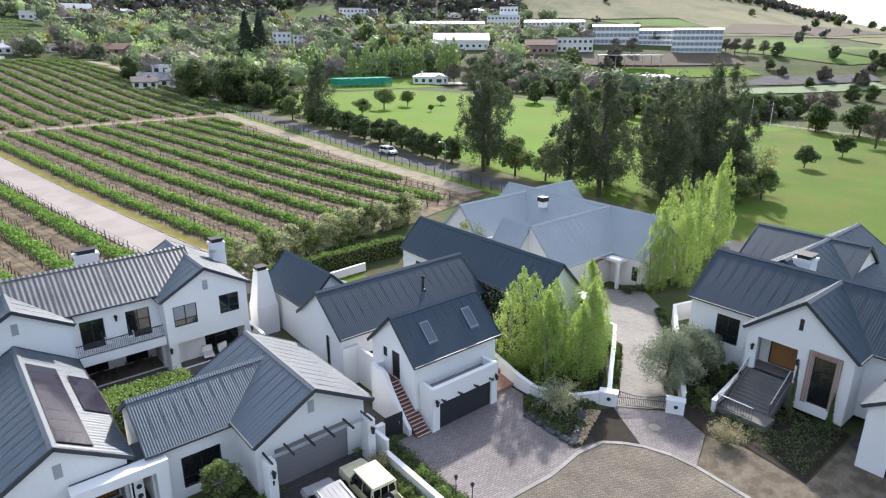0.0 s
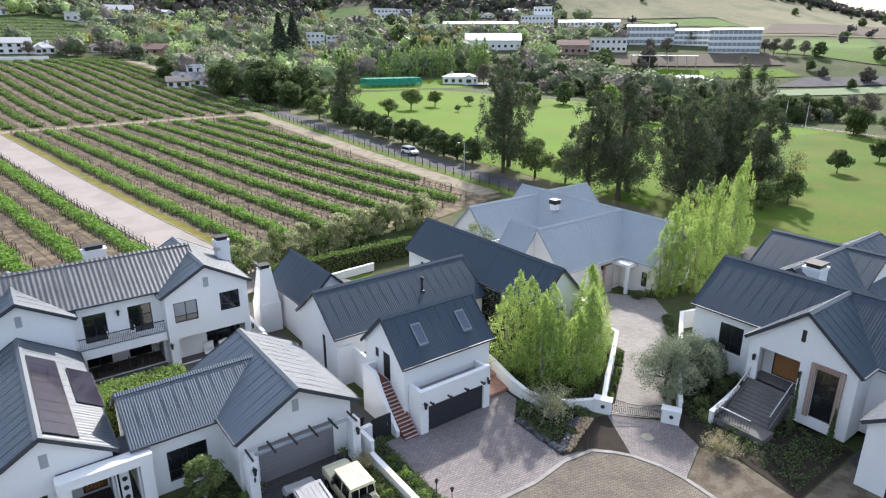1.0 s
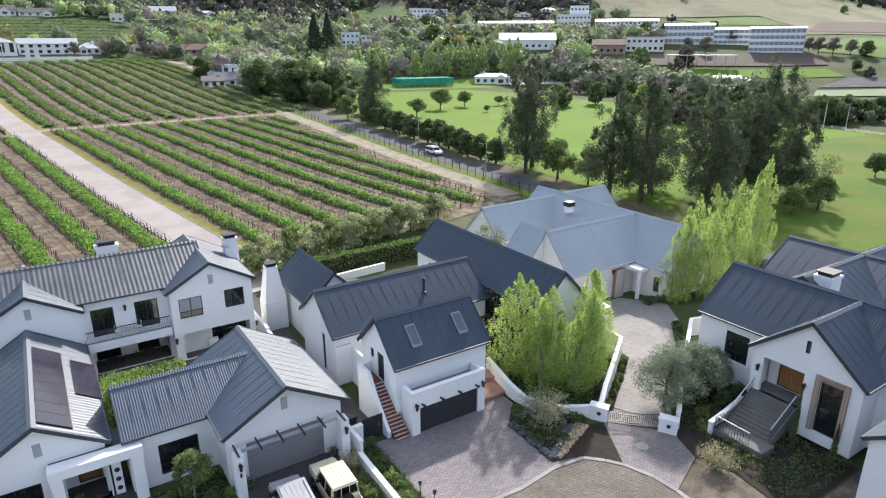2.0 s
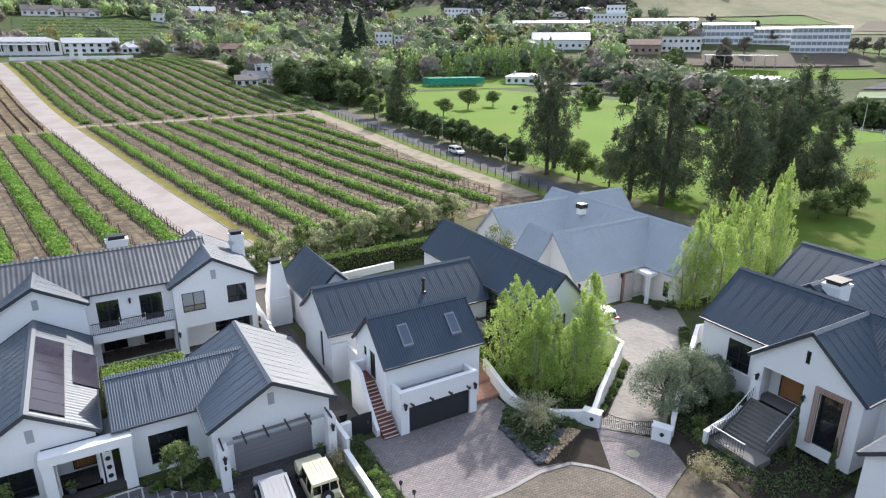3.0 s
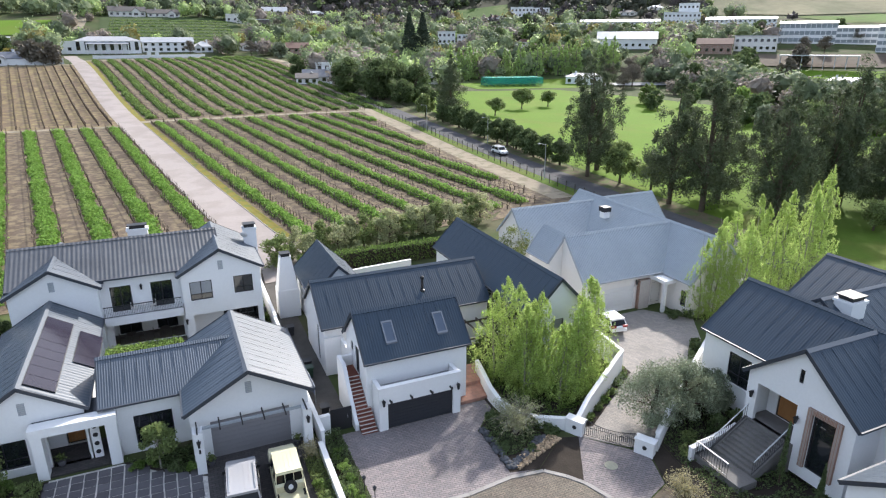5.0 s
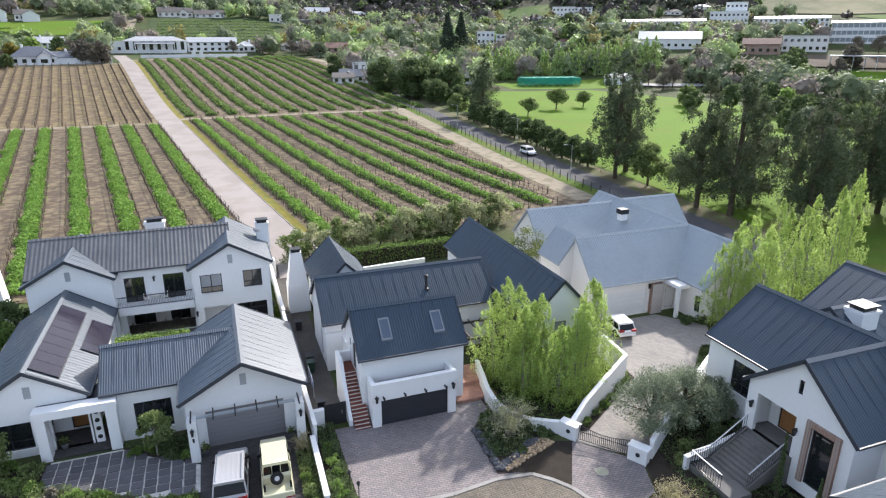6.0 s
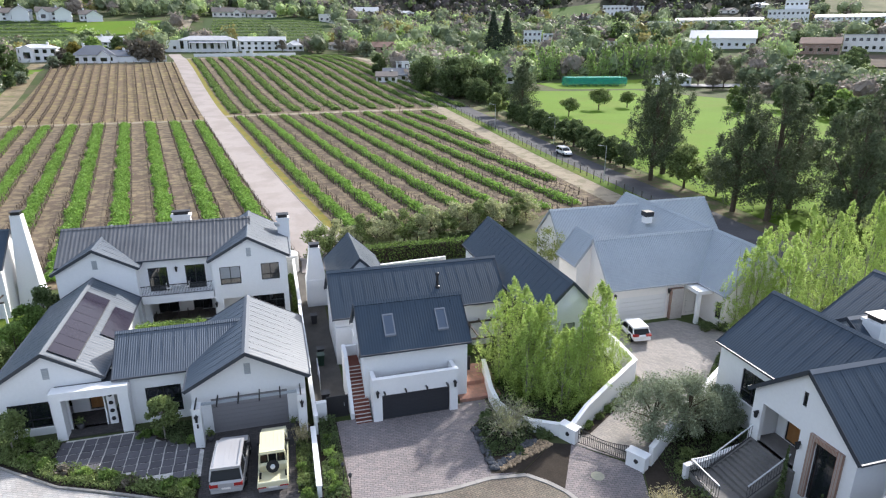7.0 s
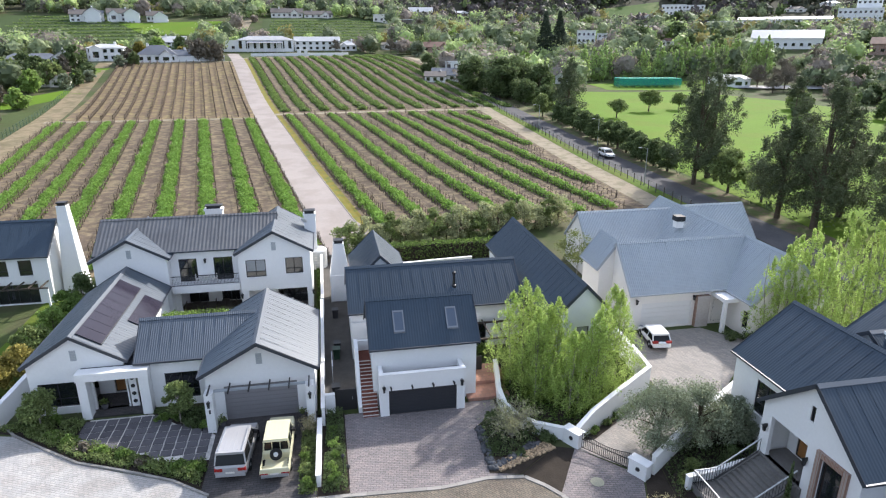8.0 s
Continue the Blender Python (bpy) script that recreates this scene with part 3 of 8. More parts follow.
def gable(axis, c, hw, a0, a1, z0, zw, zt):
    """A solid with a house's cross-section: axis is its length, c its middle, hw half its width, zw and zt the wall's and peak's heights."""
    bm = B()
    sect = [(c - hw, z0), (c + hw, z0), (c + hw, zw), (c, zt), (c - hw, zw)]
    ends = [[bm.verts.new((a, u, z) if axis == "x" else (u, a, z)) for u, z in sect] for a in (a0, a1)]
    for k in range(5):
        bm.faces.new((ends[0][k], ends[0][(k + 1) % 5], ends[1][(k + 1) % 5], ends[1][k]))
    bm.faces.new(ends[0][::-1])
    bm.faces.new(ends[1])
    return bm


def wing(house, axis, c, a0, a1, he, zr, ze, sheet, base=0.0, ov=0.3, gov=0.22, openings=(), wall=WHITE, trim=FASCIA, seam=0.95, vents=(), sides=(1, -1), rib=0.008, ridge_trim=None):
    """One wing under a ridged roof. c: the ridge's line; a0, a1: the roof's ends; he: from ridge to eave; zr, ze: heights of ridge and eave."""
    s = (zr - ze) / he
    hw, th = he - ov, 0.16
    zt, zw = zr - th, zr - s * hw - th
    w0, w1 = a0 + gov, a1 - gov
    t = 0.25
    cutters = [gable(axis, c, hw - t, w0 + t, w1 - t, base + 0.02, zw - 0.15, zt - 0.3)]
    planes = {"-" + axis: w0, "+" + axis: w1}
    other = "y" if axis == "x" else "x"
    planes["-" + other], planes["+" + other] = c - hw, c + hw
    for face, u0, u1, z0, z1, kind in openings:
        cutters.append(box(B(), *side_box(face, planes[face], u0, u1, z0, z1, 0.2, 0.6)))
    hung("wall", carved(gable(axis, c, hw, w0, w1, base - 0.8, zw, zt), cutters), wall, house)
    for face, u0, u1, z0, z1, kind in openings:
        if kind != "porch":
            opening(house, face, planes[face], u0, u1, z0, z1, kind)
    P = (lambda a, u, z: (a, u, z)) if axis == "x" else (lambda a, u, z: (u, a, z))
    for sg in sides:
        bm = plate(B(), [P(a0, c, zr), P(a1, c, zr), P(a1, c + sg * he, ze), P(a0, c + sg * he, ze)], th * 0.6)
        slope = hung("roof_slope", bm, sheet[axis], house)
        n = max(2, round((a1 - a0) / seam))
        rb = bar(B(), P(0, c + sg * 0.05, zr + rib * 0.3), P(0, c + sg * (he - 0.02), ze + rib * 0.3), 0.035, rib)
        bmesh.ops.translate(rb, verts=rb.verts, vec=-Vector(house.location))
        rm = bpy.data.meshes.new("seam")
        rb.to_mesh(rm)
        rb.free()
        rm.materials.append(sheet[axis])
        for k in range(n + 1):
            q = new("seam", rm)
            q.parent = slope
            q.location = P(a0 + (a1 - a0) * (0.01 + 0.98 * k / n), 0, 0)
        g = B()
        bar(g, P(a0, c + sg * (he + 0.05), ze - 0.06), P(a1, c + sg * (he + 0.05), ze - 0.06), 0.11, 0.12)
        hung("gutter", g, trim, house)
    for a in (a0, a1):
        for sg in sides:
            f = B()
            bar(f, P(a, c, zr - 0.10), P(a, c + sg * (he + 0.03), ze - 0.10 - 0.03 * s), 0.05, 0.24)
            hung("barge_board", f, trim, house)
    r = B()
    for sg in (1, -1):
        plate(r, [P(a0 - 0.03, c, zr + 0.06), P(a1 + 0.03, c, zr + 0.06), P(a1 + 0.03, c + sg * 0.22, zr + 0.05 - 0.2 * s), P(a0 - 0.03, c + sg * 0.22, zr + 0.05 - 0.2 * s)], 0.03)
    hung("ridge_cap", r, ridge_trim or sheet[axis], house)
    for face, u, z in vents:
        v = B()
        box(v, *side_box(face, planes[face], u - 0.2, u + 0.2, z - 0.4, z + 0.4, 0.03, -0.004))
        vent = hung("gable_vent", v, PALE_TRIM, house, "grey louvred gable vent")
        for k in range(6):
            zz = z - 0.33 + 0.13 * k
            lv = B()
            box(lv, *side_box(face, planes[face], u - 0.17, u + 0.17, zz, zz + 0.05, 0.05, -0.032))
            bmesh.ops.translate(lv, verts=lv.verts, vec=-Vector(house.location))
            part("louvre", lv, GALV, vent)


def block(house, name, x0, x1, y0, y1, z0, z1, material=WHITE, bevel=0.03, label=""):
    return hung(name, soften(box(B(), x0, x1, y0, y1, z0, z1), bevel), material, house, label)


def chimney(house, x, y, z0, z1, w=1.0, d=0.8, taper=None, cap=DARK_METAL):
    """A white plastered stack; taper: (height, width below) of a sloping shoulder."""
    bm = B()
    if taper:
        zs, w2, d2 = taper
        rows = ((z0, w2, d2), (zs, w2, d2), (zs + 0.12, w2 * 0.94, d2 * 0.94), (z1 - 0.1, w, d), (z1, w * 1.06, d * 1.06))
    else:
        rows = ((z0, w, d), (z1 - 0.22, w, d), (z1 - 0.2, w * 1.12, d * 1.12), (z1, w * 1.12, d * 1.12))
    rings = [[bm.verts.new((x + sx * a / 2, y + sy * b / 2, z)) for sx, sy in ((-1, -1), (1, -1), (1, 1), (-1, 1))] for z, a, b in rows]
    for a, b in zip(rings, rings[1:]):
        for k in range(4):
            bm.faces.new((a[k], a[(k + 1) % 4], b[(k + 1) % 4], b[k]))
    bm.faces.new(rings[0][::-1])
    bm.faces.new(rings[-1])
    st = hung("chimney", bm, WHITE, house, "white plastered chimney stack")
    cp = B()
    for sx in (-1, 1):
        for sy in (-1, 1):
            box(cp, x + sx * w * 0.36 - 0.05, x + sx * w * 0.36 + 0.05, y + sy * d * 0.36 - 0.05, y + sy * d * 0.36 + 0.05, z1 - 0.02, z1 + 0.28)
    box(cp, x - w * 0.5, x + w * 0.5, y - d * 0.5, y + d * 0.5, z1 + 0.26, z1 + 0.34)
    box(cp, x - w * 0.38, x + w * 0.38, y - d * 0.38, y + d * 0.38, z1 + 0.0, z1 + 0.24)
    bmesh.ops.translate(cp, verts=cp.verts, vec=-Vector(house.location))
    part("chimney_cowl", cp, cap, st, "black metal cowl")


def wall_lamp(house, face, plane, u, z):
    x0, x1, y0, y1, z0, z1 = side_box(face, plane, u - 0.09, u + 0.09, z - 0.25, z + 0.1, 0.26, -0.08)
    bm = box(B(), x0, x1, y0, y1, z0, z1)
    bmesh.ops.scale(bm, vec=(0.7, 0.7, 1), verts=[v for v in bm.verts if v.co.z < z - 0.2], space=Matrix.Translation((-(x0 + x1) / 2, -(y0 + y1) / 2, 0)))
    box(bm, *side_box(face, plane, u - 0.03, u + 0.03, z + 0.09, z + 0.22, 0.20, -0.004))
    box(bm, *side_box(face, plane, u - 0.12, u + 0.12, z + 0.1, z + 0.14, 0.29, -0.05))
    hung("wall_lantern", bm, DARK_METAL, house, "black wall lantern")


# -- the house with the outside stair --
mid = thing("house", "white house with slate-blue metal roofs, brick stair and garage", "house", (26, 36, 0))
wing(mid, "x", 32.03, 22.86, 30.94, 2.86, 7.47, 4.72, NAVY, openings=[("-x", 31.2, 32.15, 2.78, 4.85, "dark_door"), ("-x", 32.7, 33.2, 4.0, 4.75, "slit")])
wing(mid, "x", 40.40, 21.72, 36.73, 3.52, 6.98, 4.16, NAVY, openings=[("-x", 39.0, 39.55, 0.4, 3.6, "slit"), ("-y", 31.5, 33.5, 0.1, 2.3, "door"), ("-y", 24.2, 25.1, 0.1, 2.2, "dark_door")])
wing(mid, "y", 25.05, 43.75, 52.1, 2.6, 6.70, 4.15, NAVY)
wing(mid, "y", 39.53, 30.44, 49.94, 2.77, 7.93, 5.10, NAVY, openings=[("-y", 39.0, 40.0, 2.6, 4.4, "blind"), ("-x", 46.5, 47.6, 2.4, 4.2, "window"), ("-y", 37.7, 38.3, 0.3, 2.4, "slit")])
chimney(mid, 21.4, 49.8, 0.0, 6.25, 1.0, 0.9, taper=(3.0, 2.0, 1.7))
block(mid, "court_wall", 23.2, 23.45, 34.6, 37.2, -0.3, 3.1)
block(mid, "link_wall", 21.9, 23.3, 36.9, 37.15, -0.3, 3.3)
# garage front with a balcony over it
gx0, gx1, gy0, gy1 = 23.43, 29.55, 27.95, 29.42
hung("garage_front", carved(box(B(), gx0, gx1, gy0, gy1, -0.5, 3.30),
     [box(B(), gx0 + 0.3, gx1 - 0.3, gy0 + 0.3, gy1 + 0.5, 2.72, 3.6), box(B(), 24.06, 28.96, gy0 - 0.3, gy1 + 0.5, -0.02, 2.05)]), WHITE, mid)
opening(mid, "-y", gy0 + 0.1, 24.06, 28.96, 0.0, 2.05, "garage_dark")
block(mid, "balcony_floor", gx0 + 0.31, gx1 - 0.31, gy0 + 0.31, gy1 - 0.01, 2.724, 2.76, mat("balcony_screed", (0.22, 0.22, 0.23), 0.9, 0.15), 0.005)
block(mid, "parapet_coping", gx0 - 0.04, gx1 + 0.04, gy0 - 0.04, gy0 + 0.33, 3.304, 3.36)
for u in (24.2, 25.7, 27.2, 28.7):
    bm = bar(B(), (u, gy0 - 0.004, 2.35), (u, gy0 - 0.42, 2.35), 0.10, 0.10)
    bar(bm, (u, gy0 - 0.40, 2.35), (u, gy0 - 0.40, 2.50), 0.10, 0.10)
    hung("beam_end", bm, DARK_METAL, mid)
for u in (23.72, 29.3):
    wall_lamp(mid, "-y", gy0, u, 2.3)
for x0, z_lo in ((24.75, 5.35), (28.65, 5.35)):
    s = (7.47 - 4.72) / 2.86
    zz = lambda y: 7.47 - (32.03 - y) * s
    fr = B()
    for a, b, c, d in ((x0, x0 + 0.09, 29.95, 31.15), (x0 + 0.71, x0 + 0.8, 29.95, 31.15), (x0 + 0.09, x0 + 0.71, 29.95, 30.04), (x0 + 0.09, x0 + 0.71, 31.06, 31.15)):
        plate(fr, [(a, c, zz(c) + 0.14), (b, c, zz(c) + 0.14), (b, d, zz(d) + 0.14), (a, d, zz(d) + 0.14)], 0.12)
    sk = hung("skylight", fr, SKYFRAME, mid, "grey framed roof window")
    pn = plate(B(), [(x0 + 0.09, 30.04, zz(30.04) + 0.10), (x0 + 0.71, 30.04, zz(30.04) + 0.10), (x0 + 0.71, 31.06, zz(31.06) + 0.10), (x0 + 0.09, 31.06, zz(31.06) + 0.10)], 0.03)
    bmesh.ops.translate(pn, verts=pn.verts, vec=-Vector(mid.location))
    part("pane", pn, SKYGLASS, sk)
fl = lathe(B(), (30.9, 38.5, 5.2), [(0.28, 0.0), (0.22, 0.25), (0.11, 0.3), (0.11, 1.25), (0.17, 1.26), (0.17, 1.42), (0.05, 1.5)], 12)
hung("flue", fl, DARK_METAL, mid, "black metal stove flue")
# outside stair
N = 16
for k in range(N):
    y0, z = 28.05 + 0.215 * k, 2.80 * (k + 1) / N
    st = hung("step", box(B(), 22.22, 23.30, y0, y0 + 0.26, z - 0.30 if k else -0.1, z - 0.03), BRICK, mid)
    n = box(B(), 22.20, 23.32, y0 - 0.02, y0 + 0.07, z - 0.028, z)
    bmesh.ops.translate(n, verts=n.verts, vec=-Vector(mid.location))
    part("nosing", n, NOSING, st, "pale step nosing")
    t2 = box(B(), 22.22, 23.30, y0 + 0.072, y0 + 0.235, z - 0.028, z - 0.008)
    bmesh.ops.translate(t2, verts=t2.verts, vec=-Vector(mid.location))
    part("tread", t2, BRICK, st)
block(mid, "landing", 22.2, 23.06, 31.45, 33.0, 2.55, 2.79, BRICK, 0.01)


def stair_wall():
    bm = B()
    prof = [(28.7, -0.4), (33.1, -0.4), (33.1, 3.75), (31.6, 3.75), (31.3, 3.55), (31.1, 3.2), (30.6, 2.5), (29.9, 1.7), (29.2, 0.95), (28.7, 0.5)]
    ends = [[bm.verts.new((x, y, z)) for y, z in prof] for x in (21.93, 22.19)]
    m = len(prof)
    for k in range(m):
        bm.faces.new((ends[0][k], ends[0][(k + 1) % m], ends[1][(k + 1) % m], ends[1][k]))
    bm.faces.new(ends[0][::-1])
    bm.faces.new(ends[1])
    hung("stair_wall", bm, WHITE, mid)


stair_wall()
block(mid, "landing_wall", 22.2, 23.05, 33.02, 33.25, -0.3, 3.6)
# pergola between the wings
for y in (33.6, 36.6):
    hung("pergola_beam", bar(B(), (31.4, y, 2.55), (36.6, y, 2.55), 0.12, 0.16), DARKWOOD, mid)
for x in (31.9, 33.0, 34.1, 35.2, 36.3):
    hung("pergola_rafter", bar(B(), (x, 33.3, 2.7), (x, 36.8, 2.7), 0.09, 0.13), DARKWOOD, mid)
for x in (31.5, 36.5):
    hung("pergola_post", bar(B(), (x, 33.6, 0), (x, 33.6, 2.5), 0.14), DARKWOOD, mid)
# terracotta entrance steps beside the garage
block(mid, "entrance_terrace", 30.0, 33.4, 30.6, 33.2, -0.2, 0.55, TERRA, 0.02)
block(mid, "entrance_step", 30.0, 33.2, 28.75, 30.59, -0.2, 0.25, TERRA, 0.02)
block(mid, "entrance_gate", 30.1, 31.9, 32.3, 32.36, 0.56, 1.75, DARK_METAL, 0.01, "dark metal entrance gate")

# -- two-storey house with the grey roofs --
west = thing("house", "white two-storey house with metal roofs, balcony and solar panels", "house", (8, 40, 0))
wing(west, "y", 15.40, 46.33, 55.6, 3.56, 8.80, 6.80, WESTR, base=0.6, openings=[
    ("-y", 12.75, 14.55, 4.35, 6.05, "blind"), ("-y", 16.35, 17.95, 4.5, 6.1, "window"), ("-y", 12.8, 18.2, 0.65, 3.0, "porch")], vents=[("-y", 15.4, 7.3)], trim=FASCIA)
wing(west, "y", 2.77, 46.5, 54.5, 3.41, 8.61, 6.70, WESTR, base=0.6, vents=[("-y", 2.77, 7.2)])
wing(west, "x", 51.4, -0.6, 15.6, 3.8, 9.30, 6.95, BROADR, base=0.6, gov=0.3, openings=[
    ("-y", 6.6, 8.2, 3.85, 6.1, "door"), ("-y", 9.7, 11.4, 3.85, 6.1, "door"), ("-y", 6.4, 11.9, 0.65, 2.95, "porch")], seam=0.76)
hung("terrace_wall", carved(box(B(), 5.9, 12.05, 50.4, 50.6, 0.62, 3.3), [box(B(), a, b, 50.2, 50.8, 0.66, 2.85) for a, b in ((6.6, 8.4), (9.7, 11.4))]), WHITE, west)
opening(west, "-y", 50.4, 6.6, 8.4, 0.66, 2.85, "door")
opening(west, "-y", 50.4, 9.7, 11.4, 0.66, 2.85, "door")
opening(west, "-y", 48.7, 12.5, 18.4, 0.64, 3.05, "door")
block(west, "terrace_floor", 6.1, 12.0, 46.7, 50.38, 0.3, 0.645, TERRACE, 0.01)
block(west, "terrace_floor", 12.42, 18.4, 45.6, 48.8, 0.3, 0.645, TERRACE, 0.01)
block(west, "balcony_slab", 6.0, 12.05, 46.75, 47.95, 3.1, 3.78)
for k in range(47):
    hung("baluster", bar(B(), (6.1 + 0.127 * k, 46.85, 3.78), (6.1 + 0.127 * k, 46.85, 4.72), 0.022), DARK_METAL, west)
hung("handrail", bar(B(), (6.0, 46.85, 4.75), (12.0, 46.85, 4.75), 0.06), DARK_METAL, west)
hung("lower_rail", bar(B(), (6.0, 46.85, 3.86), (12.0, 46.85, 3.86), 0.04), DARK_METAL, west)
wall_lamp(west, "-y", 47.85, 9.0, 5.9)
for u in (12.2, 18.75):
    wall_lamp(west, "-y", 46.53, u, 2.6)
chimney(west, 18.7, 52.5, 5.0, 8.75, 1.15, 0.95)
chimney(west, 9.0, 55.4, 5.0, 9.0, 1.7, 0.9)
bm = lathe(B(), (0, 0, 0), [(0.34, 0.10), (0.30, 0.05), (0.16, 0.01), (0.02, 0.0)], 16)
bmesh.ops.transform(bm, matrix=pose(18.1, 51.9, 8.1, -60, 0, -25), verts=bm.verts)
hung("satellite_dish", bm, CREAM, west, "small white satellite dish")
# front wing with the solar panels
wing(west, "y", 2.47, 32.38, 46.6, 3.47, 6.11, 3.96, WESTR, openings=[("-y", -0.2, 2.3, 0.6, 2.5, "window"), ("-y", 3.4, 5.55, 0.12, 2.95, "porch")], vents=[("-y", 2.47, 4.55)], ridge_trim=RIDGE)
wing(west, "y", 15.30, 28.83, 38.82, 3.99, 6.19, 3.97, WESTR, gov=0.75, vents=[("-y", 15.3, 4.65)], ridge_trim=RIDGE, openings=[("-y", 12.77, 17.72, 0.0, 2.72, "garage_grey")])
wing(west, "x", 35.0, 6.45, 15.0, 3.0, 5.95, 3.85, GREYR, openings=[("-y", 8.3, 10.6, 0.6, 2.7, "window")], seam=0.76)


def slope_panels(y0, y1, rows, x0, x1, name):
    """Panels on the east slope of the front wing."""
    s = (6.11 - 3.96) / 3.47
    zz = lambda x: 6.11 - (x - 2.47) * s + 0.10
    fr = plate(B(), [(x0, y0, zz(x0)), (x1, y0, zz(x1)), (x1, y1, zz(x1)), (x0, y1, zz(x0))], 0.05)
    arr = hung(name, fr, DARK_METAL, west, "dark solar panels on the roof slope")
    for k in range(rows):
        a, b = y0 + (y1 - y0) * k / rows + 0.02, y0 + (y1 - y0) * (k + 1) / rows - 0.02
        pn = plate(B(), [(x0 + 0.03, a, zz(x0 + 0.03) + 0.02), (x1 - 0.03, a, zz(x1 - 0.03) + 0.02), (x1 - 0.03, b, zz(x1 - 0.03) + 0.02), (x0 + 0.03, b, zz(x0 + 0.03) + 0.02)], 0.018)
        bmesh.ops.translate(pn, verts=pn.verts, vec=-Vector(west.location))
        part("panel", pn, SOLAR, arr)


slope_panels(33.0, 43.6, 8, 2.72, 4.3, "panel_frame")
slope_panels(37.6, 42.8, 4, 4.75, 6.15, "panel_frame")
# porch
block(west, "porch_pillar", 2.75, 3.35, 31.5, 32.3, -0.3, 3.0)
block(west, "porch_pillar", 6.75, 7.4, 31.5, 32.3, -0.3, 3.0)
block(west, "porch_beam", 2.7, 7.45, 31.45, 32.35, 3.0, 3.58)
block(west, "porch_roof", 2.8, 8.0, 32.36, 34.3, 3.30, 3.52, FASCIA, 0.01)
block(west, "porch_floor", 2.8, 7.4, 31.6, 34.78, -0.2, 0.12, PAVER_DARK, 0.01)
opening(west, "-y", 34.9, 4.0, 5.3, 0.15, 2.45, "wood")
hung("porch_wall", carved(box(B(), 2.9, 5.5, 34.8, 35.02, -0.2, 3.3), [box(B(), 4.0, 5.3, 34.6, 35.3, 0.13, 2.45)]), WHITE, west)
# solid screen beside the door; black discs imitate the shade inside round piercings
sc = carved(box(B(), 5.75, 6.25, 32.6, 32.75, 0.12, 2.9), [lathe(B(), (0, 0, 0), [(0.14, -0.5), (0.14, 0.5)], 12) for _ in range(0)])
hung("screen", sc, WHITE, west)
for k in range(4):
    bm = lathe(B(), (0, 0, 0), [(0.15, -0.02), (0.15, 0.02)], 14)
    bmesh.ops.transform(bm, matrix=pose(6.0, 32.585, 0.55 + 0.62 * k, 90, 0, 0), verts=bm.verts)
    hung("screen_disc", bm, DARK_METAL, west)
# piers and open beam before the garage
for x0 in (11.70, 18.36):
    block(west, "garage_pier", x0, x0 + 0.55, 28.15, 28.95, -0.3, 3.0)
    wall_lamp(west, "-y", 28.15, x0 + 0.27, 2.35)
hung("garage_beam", bar(B(), (12.2, 28.75, 2.92), (18.4, 28.75, 2.92), 0.16, 0.14), PALE_TRIM, west)
for k in range(6):
    u = 11.95 + 1.33 * k
    hung("cross_beam", bar(B(), (u, 28.0, 3.08), (u, 29.3, 3.08), 0.08, 0.13), DARK_METAL, west)
# house number as plain bars
bm = box(B(), 11.92, 12.04, 28.13, 28.146, 1.55, 1.85)
hung("number_plate", bm, DARK_METAL, west, "small dark mark on the pier")

# -- house with the pale blue roofs --
east = thing("house", "warm white house with pale blue-grey roofs, white garage door", "house", (56, 45, 0))
wing(east, "x", 40.9, 46.9, 60.3, 3.64, 7.57, 3.64, PALER, base=0.2, gov=0.12, ov=0.35, wall=CREAM, trim=PALE_TRIM, openings=[("-y", 48.3, 53.3, 0.2, 2.6, "garage_white")])
wing(east, "y", 60.3, 33.5, 57.2, 3.9, 7.55, 3.55, PALER, base=0.2, ov=0.35, wall=CREAM, trim=PALE_TRIM, openings=[("-x", 34.2, 34.9, 0.9, 2.5, "window")])
wing(east, "x", 53.6, 48.3, 60.3, 3.5, 7.05, 3.5, PALER, base=0.2, gov=0.15, wall=CREAM, trim=PALE_TRIM)
wing(east, "x", 53.2, 60.3, 68.6, 3.8, 7.35, 3.5, PALER, base=0.2, wall=CREAM, trim=PALE_TRIM)
wing(east, "y", 47.3, 41.2, 45.2, 2.0, 7.50, 4.9, PALER, base=0.2, wall=CREAM, trim=PALE_TRIM, gov=0.1)
bm = soften(box(B(), 57.85, 58.65, 48.85, 49.65, 6.0, 6.75), 0.03)
hung("chimney", bm, WHITE, east)
hung("chimney_cowl", box(B(), 57.75, 58.75, 48.75, 49.75, 6.754, 7.3), DARK_METAL, east, "black metal cowl")
block(east, "entrance_porch", 55.2, 57.6, 35.5, 37.6, 3.0, 3.35, WHITE)
for x, y in ((55.3, 35.6), (57.2, 35.6)):
    block(east, "porch_pillar", x, x + 0.32, y, y + 0.32, 0.0, 3.0, WHITE)
block(east, "brick_pier", 53.6, 54.9, 37.15, 37.59, 0.0, 3.1, CLINKER, 0.02, "face-brick panel with a slit")
opening(east, "-y", 37.55, 55.5, 56.6, 0.3, 2.5, "door")
for u in (47.7, 53.4):
    wall_lamp(east, "-y", 37.6, u, 2.9)

